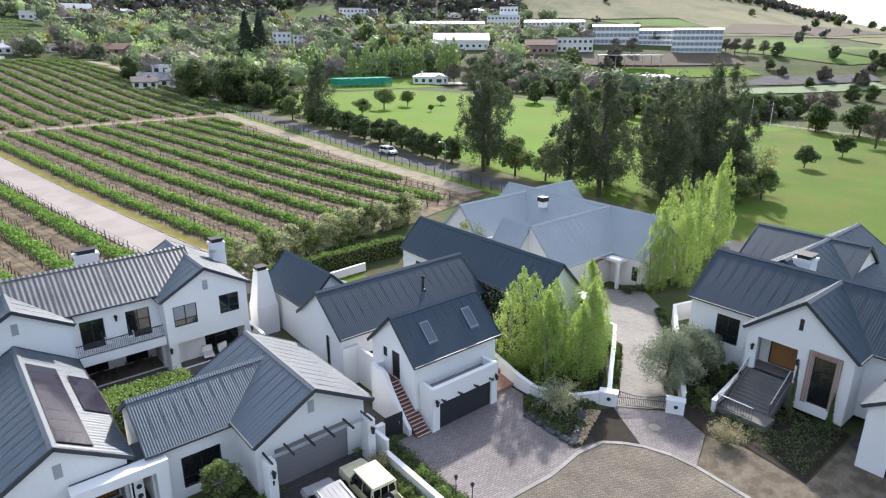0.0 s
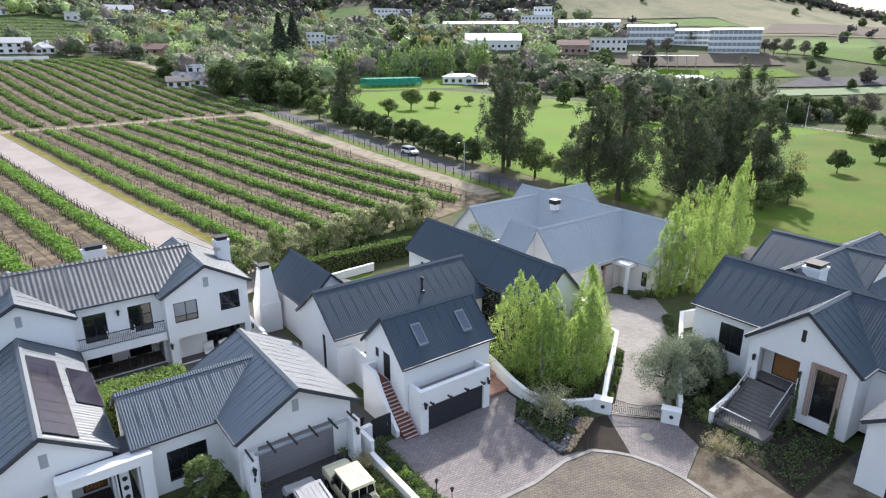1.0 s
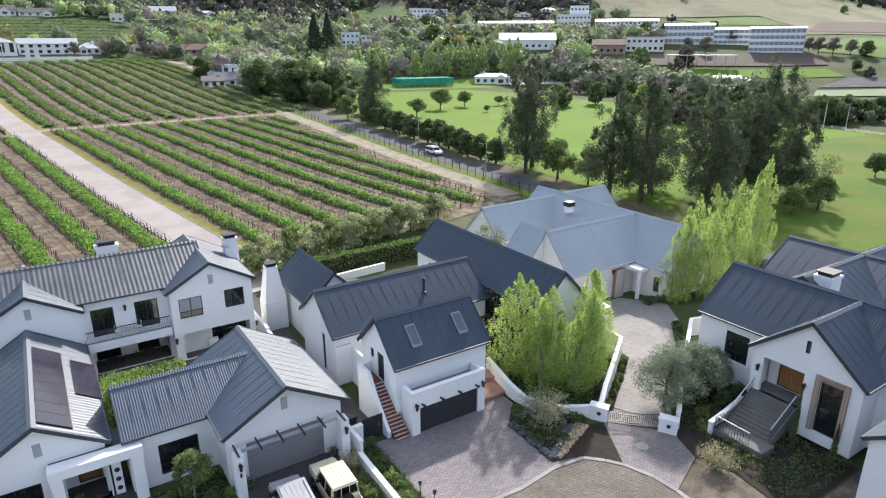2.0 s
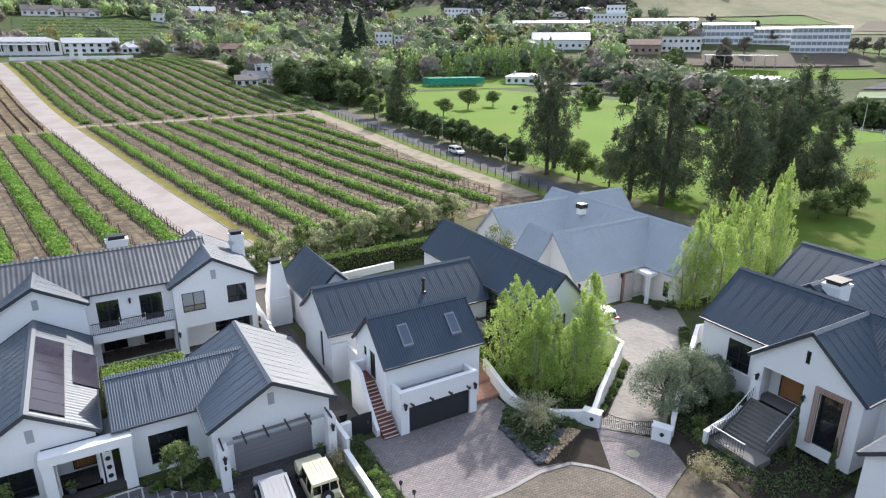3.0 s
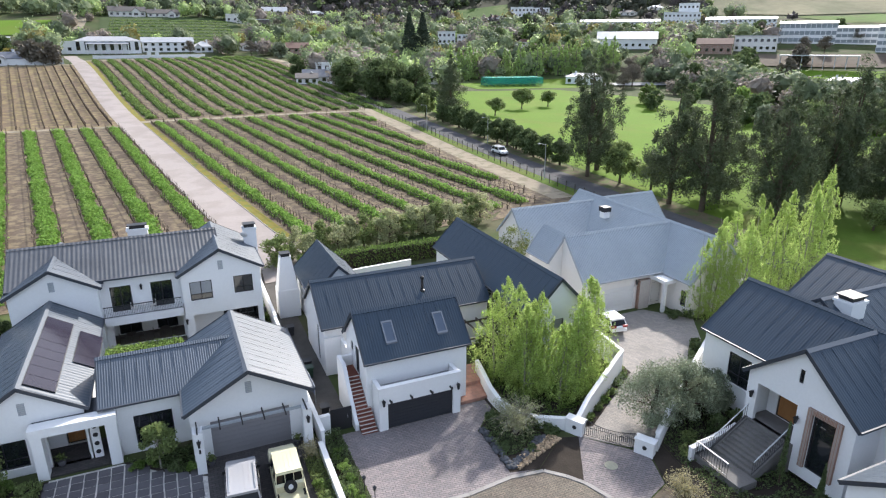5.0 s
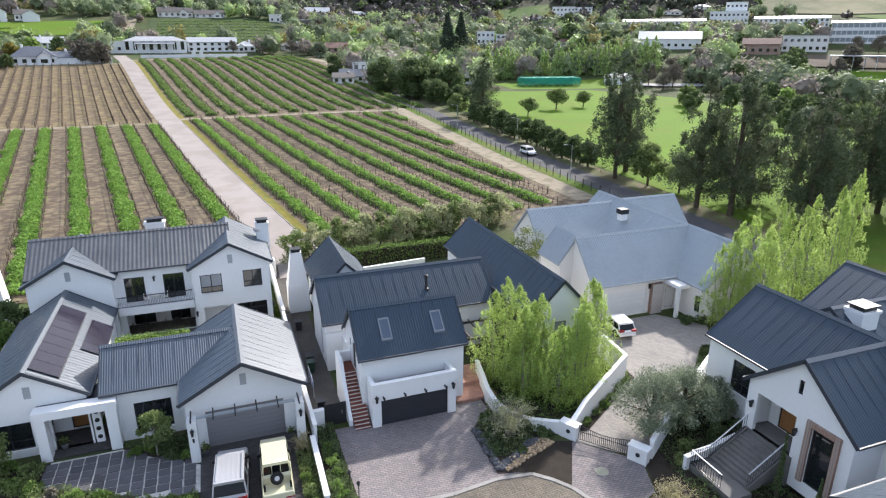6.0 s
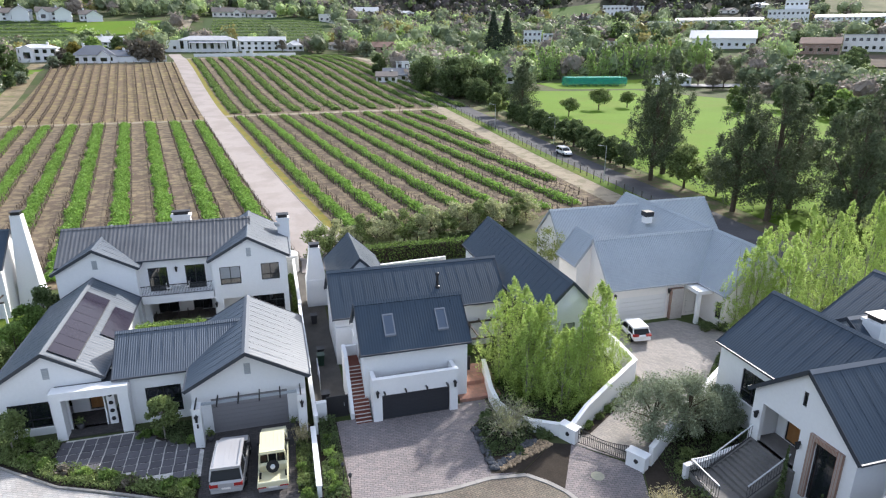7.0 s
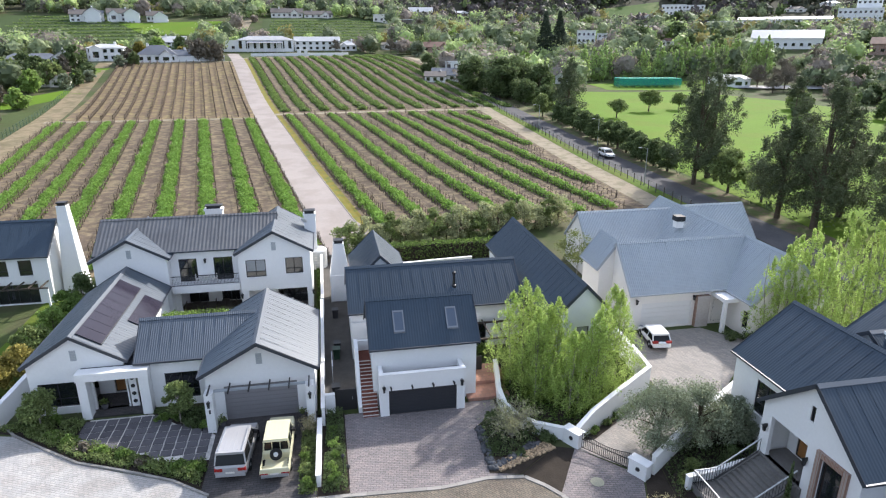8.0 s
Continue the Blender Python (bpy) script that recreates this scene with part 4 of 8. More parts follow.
# -- house with the wooden door --
right = thing("house", "white house with dark slate-blue roofs, wooden front door and stone steps", "house", (51, 14, 0))
wing(right, "y", 51.32, -6.0, 23.3, 4.19, 8.72, 5.41, NAVY, base=1.2, openings=[("-x", 18.9, 20.8, 2.3, 4.6, "window")])
wing(right, "x", 13.7, 44.9, 51.3, 3.85, 8.62, 5.43, NAVY, base=1.2, gov=0.25, ridge_trim=RIDGE, openings=[
    ("-x", 13.7, 16.5, 2.2, 4.85, "porch"), ("-x", 11.2, 12.6, 1.2, 4.85, "slit"), ("-x", 13.65, 13.95, 6.3, 7.2, "slit")])
wing(right, "y", 62.0, 15.0, 24.7, 5.0, 8.73, 5.3, NAVY, base=0.5)
wing(right, "x", 18.4, 52.5, 69.4, 5.2, 8.70, 5.2, NAVY, base=0.5, ridge_trim=RIDGE)
chimney(right, 54.0, 17.3, 6.0, 8.85, 1.5, 1.3)
for y0, y1, z0, z1 in ((10.85, 11.18, 1.2, 5.2), (12.62, 12.95, 1.2, 5.2), (10.85, 12.95, 4.88, 5.2)):
    block(right, "brick_surround", 44.98, 45.16, y0, y1, z0, z1 if z1 > 5 else z1, CLINKER, 0.01) if z0 < 4 else block(right, "brick_surround", 44.97, 45.16, 11.19, 12.61, z0, z1, CLINKER, 0.01)
wing(right, "x", 4.2, 41.6, 51.0, 4.3, 7.2, 4.4, NAVY, openings=[("-x", 2.0, 6.6, 0.0, 2.4, "garage_dark")])
block(right, "entrance_landing", 45.0, 46.9, 13.5, 16.9, 0.2, 2.2, STEPSTONE, 0.02, "grey stone landing")
hung("porch_wall", carved(box(B(), 46.9, 47.1, 13.3, 16.9, 1.5, 5.0), [box(B(), 46.7, 47.3, 14.1, 16.2, 2.22, 4.6)]), WHITE, right)
opening(right, "-x", 46.9, 14.1, 16.2, 2.22, 4.6, "wood")
for k in range(9):
    block(right, "step", 45.0 - 0.29 * (k + 1), 45.0 - 0.29 * k - 0.004, 14.0, 16.7, -0.3, 2.03 - 0.17 * k, STEPSTONE, 0.015)
block(right, "lower_landing", 40.9, 42.38, 13.4, 16.9, -0.3, 0.5, STEPSTONE, 0.02, "grey stone lower landing")


def balustrade(p, q, h=0.95, n=14):
    """A pale handrail over slim dark uprights from p to q."""
    p, q = Vector(p), Vector(q)
    up = Vector((0, 0, h))
    rail = hung("stair_rail", bar(B(), p + up, q + up, 0.06), RAILING, right, "pale metal stair handrail")
    for k in range(n + 1):
        a = p.lerp(q, k / n)
        sp = bar(B(), a, a + up, 0.022)
        bmesh.ops.translate(sp, verts=sp.verts, vec=-Vector(right.location))
        part("baluster", sp, DARK_METAL, rail)
    lo = bar(B(), p + Vector((0, 0, 0.1)), q + Vector((0, 0, 0.1)), 0.04)
    bmesh.ops.translate(lo, verts=lo.verts, vec=-Vector(right.location))
    part("bottom_rail", lo, DARK_METAL, rail)


for y in (13.86, 16.84):
    balustrade((45.0, y, 2.2), (42.4, y, 0.55))
    hung("stair_cheek", plate(B(), [(45.0, y - 0.12, 2.24), (45.0, y + 0.12, 2.24), (42.39, y + 0.12, 0.62), (42.39, y - 0.12, 0.62)], 0.7), STEPSTONE, right)
balustrade((42.3, 16.85, 0.5), (40.9, 16.85, 0.5), n=8)
balustrade((40.95, 16.8, 0.5), (40.95, 14.4, 0.5), n=12)
for u in (13.55, 16.75):
    wall_lamp(right, "-x", 45.15, u, 4.0)

# -- house beyond, at the end of the row --
last = thing("house", "white house with a slate-blue roof and tall tapered chimney", "house", (-12, 55, 0))
wing(last, "x", 57.0, -22.0, -6.7, 3.6, 8.2, 5.4, NAVY, base=0.3, openings=[("-y", -9.6, -8.4, 3.4, 5.0, "window"), ("-y", -11.8, -10.6, 3.4, 5.0, "window"), ("-y", -14.5, -12.8, 3.2, 5.0, "window"), ("-y", -12, -8.2, 0.5, 2.5, "door")])
chimney(last, -5.7, 56.6, 0.0, 9.7, 0.9, 0.9, taper=(0.6, 2.3, 2.0))
for k in range(9):
    hung("pergola_rafter", bar(B(), (-16 + 1.1 * k, 51.8, 2.75), (-16 + 1.1 * k, 54.0, 2.75), 0.09, 0.14), DARKWOOD, last)
hung("pergola_beam", bar(B(), (-16.5, 52.0, 2.62), (-6.6, 52.0, 2.62), 0.12, 0.14), DARKWOOD, last)
for x in (-16.4, -11.5, -6.7):
    hung("pergola_post", bar(B(), (x, 52.0, 0), (x, 52.0, 2.55), 0.16), WHITE, last)

# ---- walls, gates and gardens ----
def free_wall(name, pts, heights, label, w=0.26, material=WHITE, coping=True):
    """A plastered wall along a line; heights: its top above the ground at each point."""
    base = thing(name, label, "wall", (pts[0][0], pts[0][1], 0))
    n = len(pts)
    P = [Vector((*p, 0)) for p in pts]
    nor = []
    for k in range(n):
        d = (P[min(k + 1, n - 1)] - P[max(k - 1, 0)]).normalized()
        nor.append(Vector((-d.y, d.x, 0)))

    def run(lo, hi, half):
        bm = B()
        rings = []
        for k in range(n):
            g = lz(P[k].x, P[k].y)
            rings.append([bm.verts.new(P[k] + s * half * nor[k] + Vector((0, 0, g + z))) for s, z in ((-1, lo[k]), (1, lo[k]), (1, hi[k]), (-1, hi[k]))])
        for a, b in zip(rings, rings[1:]):
            for k in range(4):
                bm.faces.new((a[k], a[(k + 1) % 4], b[(k + 1) % 4], b[k]))
        bm.faces.new(rings[0][::-1])
        bm.faces.new(rings[-1])
        return bm

    hung("body", run([-0.5] * n, [h - 0.05 for h in heights], w / 2), material, base)
    if coping:
        hung("coping", soften(run([h - 0.048 for h in heights], [h + 0.02 for h in heights], w / 2 + 0.04), 0.01), material, base)
    return base


free_wall("boundary_wall", [(19.45, 27.6), (19.45, 34), (19.5, 34.02), (19.5, 46), (19.55, 46.02), (19.55, 61)], [1.45, 1.45, 1.65, 1.7, 1.8, 1.8], "white plastered boundary wall between two houses", 0.2)
free_wall("low_wall", [(19.1, 21.3), (19.15, 24.2), (19.2, 27.4)], [0.85, 0.85, 0.85], "low white garden wall with planting on both sides")
free_wall("gate_wall", [(19.6, 29.2), (20.3, 29.25)], [1.5, 1.5], "short white wall holding a dark side gate")
free_wall("curved_wall", [(32.9, 32.0), (32.6, 30.2), (32.2, 28.3), (32.2, 26.7), (32.7, 25.3), (33.6, 24.1), (34.8, 23.3), (35.35, 23.0)], [1.5, 1.3, 1.2, 0.95, 0.85, 0.9, 0.95, 0.95], "curved white garden wall round the poplars")
free_wall("drive_wall", [(36.05, 22.7), (37.6, 23.75), (40.5, 25.6), (43.9, 27.9), (44.2, 31.0), (44.4, 35.0)], [1.1, 1.6, 1.9, 2.0, 2.0, 1.9], "white plastered wall along the long drive")
free_wall("drive_wall", [(39.3, 18.6), (42.6, 20.9), (46.5, 23.4), (52.6, 27.3), (56.5, 26.0)], [1.4, 1.5, 1.6, 1.7, 1.8], "white wall on the sunny side of the drive")
free_wall("garden_wall", [(27.6, 56.2), (32, 56.6), (36.9, 57.0)], [0.9, 0.9, 0.9], "low white wall at the end of the back garden")
free_wall("front_wall", [(-6.5, 33.4), (-3.0, 30.9)], [1.5, 1.5], "white front wall at the street")
free_wall("side_wall", [(-2.6, 31.2), (-2.2, 36.5), (-2.2, 47)], [1.6, 1.8, 1.8], "plastered side wall along the west garden")
free_wall("terrace_wall", [(40.6, 17.0), (42.8, 17.2), (45.0, 17.4)], [1.0, 1.1, 1.3], "low white wall of the raised front garden")


def gate_post(x, y, turn):
    g = thing("gate_post", "squat white plastered gate post with a lantern", "gate post", (x, y, lz(x, y)), group="gate posts")
    g.rotation_euler = (0, 0, radians(turn))
    part("body", soften(box(B(), -0.62, 0.62, -0.3, 0.3, -0.3, 1.05), 0.02), WHITE, g)
    part("coping", soften(box(B(), -0.68, 0.68, -0.36, 0.36, 1.054, 1.13), 0.015), WHITE, g)
    bm = lathe(B(), (0, 0, 0), [(0.13, -0.02), (0.15, 0.0), (0.13, 0.05), (0.05, 0.07)], 14)
    bmesh.ops.transform(bm, matrix=pose(0.05, -0.33, 0.62, 90, 0, 0), verts=bm.verts)
    part("lantern", bm, DARK_METAL, g, "round dark bulkhead lantern")


gate_post(35.7, 22.5, -60)
gate_post(38.5, 18.75, -60)


def driveway_gate():
    a, b = Vector((36.05, 21.9, 0.1)), Vector((38.15, 19.3, 0.1))
    g = thing("driveway_gate", "closed black steel gate of upright bars", "gate", (a.x, a.y, 0.05))
    d, L = (b - a).normalized(), (b - a).length
    top = lambda s: 1.25 - 0.28 * math.sin(math.pi * s)
    n = 26
    for k in range(n + 1):
        s = k / n
        p = a + d * L * s
        hung("bar", bar(B(), (p.x, p.y, 0.12), (p.x, p.y, top(s)), 0.03), DARK_METAL, g)
    for zz in (0.14, 0.75):
        hung("rail", bar(B(), (a.x, a.y, zz), (b.x, b.y, zz), 0.045), DARK_METAL, g)
    tr = B()
    tube(tr, [tuple(a + d * L * s / 12 + Vector((0, 0, top(s / 12) - 0.1))) for s in range(13)], [0.025] * 13, 5)
    hung("top_rail", tr, DARK_METAL, g)


driveway_gate()
sg = thing("side_gate", "dark metal side gate beside the stair", "gate", (21.1, 29.3, 0))
part("leaf", soften(box(B(), -0.75, 0.75, -0.03, 0.03, 0.05, 1.75), 0.01), DARK_METAL, sg)
part("handle", bar(B(), (0.45, -0.06, 0.9), (0.45, -0.06, 1.15), 0.03), GALV, sg)

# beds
drape("rock_bed", [(29.7, 25.4), (29.5, 20.6), (31.35, 20.15), (34.35, 22.4), (33.3, 23.9), (32.5, 25.4), (32.1, 27.0)], SOIL_HEDGE_SHADE, "dark planted bed with stone edging", "bed", 0.06, 2.0)
drape("gate_bed", [(31.4, 20.15), (32.5, 19.0), (33.25, 18.1), (35.6, 21.95), (34.4, 22.4)], SOIL_HEDGE_SHADE, "dark strip of bare bed soil by the gate", "bed", 0.05, 2.0)
drape("gate_bed", [(37.65, 15.85), (38.4, 13.6), (39.4, 15.0), (40.2, 19.2), (38.8, 18.5)], SOIL_HEDGE_SHADE, "dark strip of bare bed soil by the gate", "bed", 0.05, 2.0)
drape("poplar_bed", [(32.0, 32.0), (31.8, 27.0), (32.6, 25.2), (35.0, 22.9), (43.0, 27.6), (43.7, 33.0), (42, 37), (37, 37)], SOIL_HEDGE_SHADE, "shaded earth under the poplars", "bed", 0.05, 2.0)
drape("drive_bed", [(36.2, 22.6), (37.3, 22.6), (44.6, 27.4), (44.8, 29.2), (43.4, 27.2)], SOIL_HEDGE_SHADE, "narrow planted bed along the drive wall", "bed", 0.07, 2.0)
drape("front_garden", [(37.6, 9.5), (45.2, 9.5), (47.4, 23.2), (52.4, 27.0), (46.3, 23.2), (42.5, 20.7), (40.25, 19.2), (39.42, 15.0), (38.4, 13.55)], SOIL_HEDGE_SHADE, "shaded front garden earth", "bed", 0.05, 2.0)
drape("street_bed", [(-3.0, 31.0), (-1.0, 30.3), (4, 26.5), (10.3, 23.6), (12.2, 22.4), (12.2, 28.2), (11.3, 31.6), (7.4, 31.4), (2.7, 31.3), (-1.0, 32.4)], SOIL_HEDGE_SHADE, "dark garden bed between street and house", "bed", 0.03, 2.0)
drape("west_garden", [(-8, 36), (-2.4, 36), (-1.2, 54), (-8, 54)], LAWN2, "grass strip between two houses", "lawn", 0.03, 3.0)


def pebbled(name, spots, size, material, label, category, seed, squash=0.7):
    """Loose stones too many to count, each a knobbly lump."""
    rng = np.random.default_rng(seed)
    bm = B()
    bmesh.ops.create_icosphere(bm, subdivisions=1, radius=1.0)
    ball = np.array([[v.co for v in f.verts] for f in bm.faces])
    bm.free()
    out = []
    for x, y in spots:
        s = size * rng.uniform(0.6, 1.3, 3) * (1, 1, squash)
        a = rng.uniform(0, 6.28)
        b = ball * s
        r = np.array([[math.cos(a), -math.sin(a), 0], [math.sin(a), math.cos(a), 0], [0, 0, 1]])
        out.append(b @ r.T + (x, y, lz(x, y) + 0.06 + s[2] * 0.4))
    me = raw_mesh(name, np.concatenate(out), 3, material)
    bm = B()
    bm.from_mesh(me)
    bmesh.ops.remove_doubles(bm, verts=bm.verts, dist=0.0005)
    bm.to_mesh(me)
    bm.free()
    tagged(new(name, me), label, category, kind="stuff")


rg = np.random.default_rng(4)
spots = []
for k in range(520):
    f, g = rg.uniform(0, 1), rg.uniform(0, 1)
    p = Vector((30.2, 20.55)).lerp(Vector((34.3, 22.2)), f) + Vector((-0.35, 0.75)) * g
    spots.append((p.x, p.y))
pebbled("river_stones", spots, 0.115, STONE, "loose rounded river stones in tan and grey", "stones", 5)
spots = []
for a, b, m in (((29.75, 25.4), (29.55, 20.9), 85), ((29.55, 20.9), (30.4, 21.4), 20), ((30.4, 21.4), (33.2, 23.0), 60)):
    for k in range(m):
        p = Vector(a).lerp(Vector(b), rg.uniform()) + Vector((rg.uniform(0, 0.45), rg.uniform(-0.15, 0.15)))
        spots.append((p.x, p.y))
pebbled("rock_edging", spots, 0.17, ROCK, "dark grey rock edging round the bed", "stones", 6, 0.8)

# slabs laid with white pebbles between
drape("pebble_bed", [(3.3, 31.3), (3.0, 28.9), (5.6, 27.9), (9.4, 25.5), (12.2, 25.2), (12.2, 27.9), (9.6, 29.5), (7.4, 31.3)], PEBBLE, "white pebbles between dark slabs", "paving", 0.045, 2.0)


def slabs():
    base = thing("slab_path", "charcoal slabs laid with white pebbles between", "paving", (7, 28, 0), kind="structure")
    me = bpy.data.meshes.new("slab")
    bm = soften(box(B(), -0.33, 0.33, -0.32, 0.32, 0.02, 0.09), 0.015)
    bm.to_mesh(me)
    bm.free()
    me.materials.append(SLAB)
    rng = np.random.default_rng(8)
    for i in range(12):
        for j in range(10):
            x, y = 3.4 + 0.745 * i, 24.9 + 0.73 * j
            lo = 28.1 - 0.36 * (x - 3.4) + (0.5 if x < 4.2 else 0)
            hi = 31.2 - 0.85 * max(0, round((x - 7.3) / 1.3))
            if lo < y < hi and x < 12:
                s = new("slab", me)
                s.parent = base
                s.location, s.rotation_euler = (x - 7 + rng.uniform(-0.02, 0.02), y - 28, 0), (0, 0, rng.uniform(-0.04, 0.04))


slabs()


# ---- vehicles ----
def loft(sections):
    """A closed skin over cross-sections (y, [(x, z) half outline from the middle below to the middle above])."""
    bm = B()
    rings = []
    for y, half in sections:
        pts = [(x, z) for x, z in half] + [(-x, z) for x, z in half[::-1]]
        rings.append([bm.verts.new((x, y, z)) for x, z in pts])
    n = len(rings[0])
    for a, b in zip(rings, rings[1:]):
        for k in range(n):
            bm.faces.new((a[k], a[(k + 1) % n], b[(k + 1) % n], b[k]))
    bm.faces.new(rings[0][::-1])
    bm.faces.new(rings[-1])
    return bm


def car(name, label, at, turn, paint, L=4.8, W=1.95, H=1.85, pickup=False, belt=1.05, tail=0.25):
    """A car that points to +y."""
    g = thing(name, label, "car", at)
    g.rotation_euler = (0, 0, radians(turn))
    h = W / 2

    def sect(y, w, z0, z1):
        return (y, [(w * 0.86, z0), (w, z0 + 0.18), (w * 1.0, z1 - 0.22), (w * 0.93, z1)])

    r = -L / 2
    if pickup:
        body = [sect(r, h * 0.96, 0.5, 0.95), sect(r + 0.03, h, 0.45, 1.0), sect(-1.2, h, 0.42, 1.02), sect(-1.1, h, 0.42, belt), sect(L * 0.18, h, 0.40, belt), sect(L * 0.42, h * 0.95, 0.42, belt), sect(L / 2 - 0.05, h * 0.9, 0.45, belt - 0.1), sect(L / 2, h * 0.84, 0.5, belt - 0.25)]
        cab0, cab1, top0, top1 = -1.10, L * 0.24, -1.05, L * 0.15
    else:
        body = [sect(r, h * 0.88, 0.45, belt - 0.12), sect(r + 0.12, h * 0.98, 0.38, belt - 0.02), sect(r + 0.9, h, 0.32, belt), sect(0.3, h, 0.32, belt), sect(L * 0.26, h * 0.99, 0.34, belt - 0.02), sect(L * 0.44, h * 0.94, 0.38, belt - 0.16), sect(L / 2, h * 0.84, 0.45, belt - 0.4)]
        cab0, cab1, top0, top1 = r + 0.12, L * 0.27, r + 0.12 + tail, L * 0.09
    bm = loft(body)
    if pickup:
        bmesh.ops.recalc_face_normals(bm, faces=bm.faces)
        bm = carved(bm, [box(B(), -h + 0.09, h - 0.09, r + 0.08, -1.22, 0.62, 1.4)])
    else:
        soften(bm, 0.09, 3)
    shell = part("body", bm, paint, g)
    wy = (L * 0.31, -L * 0.29)
    # glasshouse and roof
    rw, ww = h * (0.80 if pickup else 0.83), h * (0.93 if pickup else 0.955)
    zr = H - 0.07
    gl = loft([(cab0, [(ww * 0.9, belt - 0.05), (ww * 0.95, belt - 0.04), (ww * 0.95, belt - 0.02), (ww * 0.9, belt - 0.01)]),
               (top0, [(ww * 0.98, belt - 0.05), (ww, belt - 0.02), (rw, zr - 0.02), (rw * 0.95, zr)]),
               (top1, [(ww * 0.98, belt - 0.05), (ww, belt - 0.02), (rw, zr - 0.02), (rw * 0.95, zr)]),
               (cab1, [(ww * 0.9, belt - 0.10), (ww * 0.92, belt - 0.09), (ww * 0.92, belt - 0.06), (ww * 0.9, belt - 0.05)])])
    part("glasshouse", gl, TINT, g, "dark tinted windows")
    rf = soften(box(B(), -rw - 0.02, rw + 0.02, top0 - 0.10, top1 + 0.14, zr - 0.09, H), 0.075, 3)
    roof = part("roof", rf, paint, g)
    if not pickup:
        for q in (-0.5, -0.17, 0.17, 0.5):
            part("roof_rib", soften(box(B(), q * rw - 0.03, q * rw + 0.03, top0 + 0.15, top1 - 0.1, H - 0.01, H + 0.014), 0.006), paint, g)
        part("sill_trim", soften(box(B(), -h * 1.0, h * 1.0, -L * 0.22, L * 0.22, 0.27, 0.42), 0.03), DARK_METAL, g)
    else:
        for k in range(6):
            q = -0.83 + 0.332 * k
            part("roof_rib", soften(box(B(), q * rw - 0.02, q * rw + 0.02, top0 + 0.1, top1, H - 0.01, H + 0.02), 0.006), paint, g)
    if not pickup and L > 4.5:
        for k in (-1, 1):
            part("roof_rail", bar(B(), (k * rw * 0.86, top0 + 0.1, H + 0.05), (k * rw * 0.86, top1 - 0.1, H + 0.05), 0.05), GALV, g)
    for k in (-1, 1):
        for y0, y1 in ((top0, cab0), (top1, cab1)):
            p = B()
            bar(p, (k * rw, y0, zr - 0.03), (k * ww * 0.97, y1 + (0.06 if y1 < y0 else -0.06), belt), 0.09, 0.07)
            part("pillar", p, paint, g)
        m = (top0 + top1) / 2
        part("pillar", bar(B(), (k * (rw + 0.01), m, zr - 0.04), (k * (ww + 0.012), m, belt), 0.08, 0.03), paint, g)
        part("mirror", soften(box(B(), k * (h + 0.02) - 0.10, k * (h + 0.02) + 0.10, cab1 - 0.55, cab1 - 0.40, belt - 0.02, belt + 0.17), 0.03), DARK_METAL, g)
        part("tail_light", soften(box(B(), k * h * 0.70 - 0.24, k * h * 0.70 + 0.24, r - 0.02, r + 0.22, 0.78 if not pickup else 0.6, 0.98 if not pickup else 0.7), 0.03), REDLAMP, g, "red tail light")
        part("headlight", soften(box(B(), k * h * 0.62 - 0.17, k * h * 0.62 + 0.17, L / 2 - 0.12, L / 2 + 0.01, 0.62, 0.78), 0.02), SKYGLASS, g)
        for y in wy:
            tyre = lathe(B(), (0, 0, 0), [(0.24, -0.11), (0.36, -0.12), (0.385, -0.07), (0.385, 0.07), (0.36, 0.12), (0.24, 0.11)], 20)
            bmesh.ops.transform(tyre, matrix=pose(k * (h - 0.09), y, 0.385, 0, 90, 0), verts=tyre.verts)
            t = part("wheel", tyre, RUBBER, g)
            rim = lathe(B(), (0, 0, 0), [(0.235, -0.10), (0.235, 0.10), (0.06, 0.115)], 14)
            bmesh.ops.transform(rim, matrix=pose(k * (h - 0.09), y, 0.385, 0, 90 * k, 0), verts=rim.verts)
            part("rim", rim, GALV, t)
    part("bumper", soften(box(B(), -h * 0.9, h * 0.9, r - 0.06, r + 0.12, 0.42, 0.62), 0.04), paint if not pickup else GALV, g)
    part("bumper", soften(box(B(), -h * 0.86, h * 0.86, L / 2 - 0.1, L / 2 + 0.05, 0.42, 0.60), 0.04), paint if not pickup else GALV, g)
    part("number_plate", box(B(), -0.26, 0.26, r - 0.075, r - 0.062, 0.62 if pickup else 0.66, 0.73 if pickup else 0.77), CREAM, g, "plain pale number plate")
    if pickup:
        sp = lathe(B(), (0, 0, 0), [(0.23, -0.11), (0.36, -0.12), (0.385, 0.0), (0.36, 0.12), (0.23, 0.11)], 22)
        bmesh.ops.transform(sp, matrix=pose(0.0, -1.50, 1.12, 66, 0, 0), verts=sp.verts)
        s = part("spare_wheel", sp, RUBBER, g, "black spare wheel behind the cab")
        rim = lathe(B(), (0, 0, 0), [(0.235, -0.05), (0.235, 0.10), (0.06, 0.12)], 16)
        bmesh.ops.transform(rim, matrix=pose(0.0, -1.50, 1.12, 66, 0, 0), verts=rim.verts)
        part("rim", rim, GALV, s)
        rack = B()
        for x in (-0.75, -0.25, 0.25, 0.75):
            bar(rack, (x, -1.18, 1.0), (x, -1.18, 1.84), 0.04)
        bar(rack, (-0.8, -1.18, 1.84), (0.8, -1.18, 1.84), 0.06)
        part("headboard", rack, paint, g)
    else:
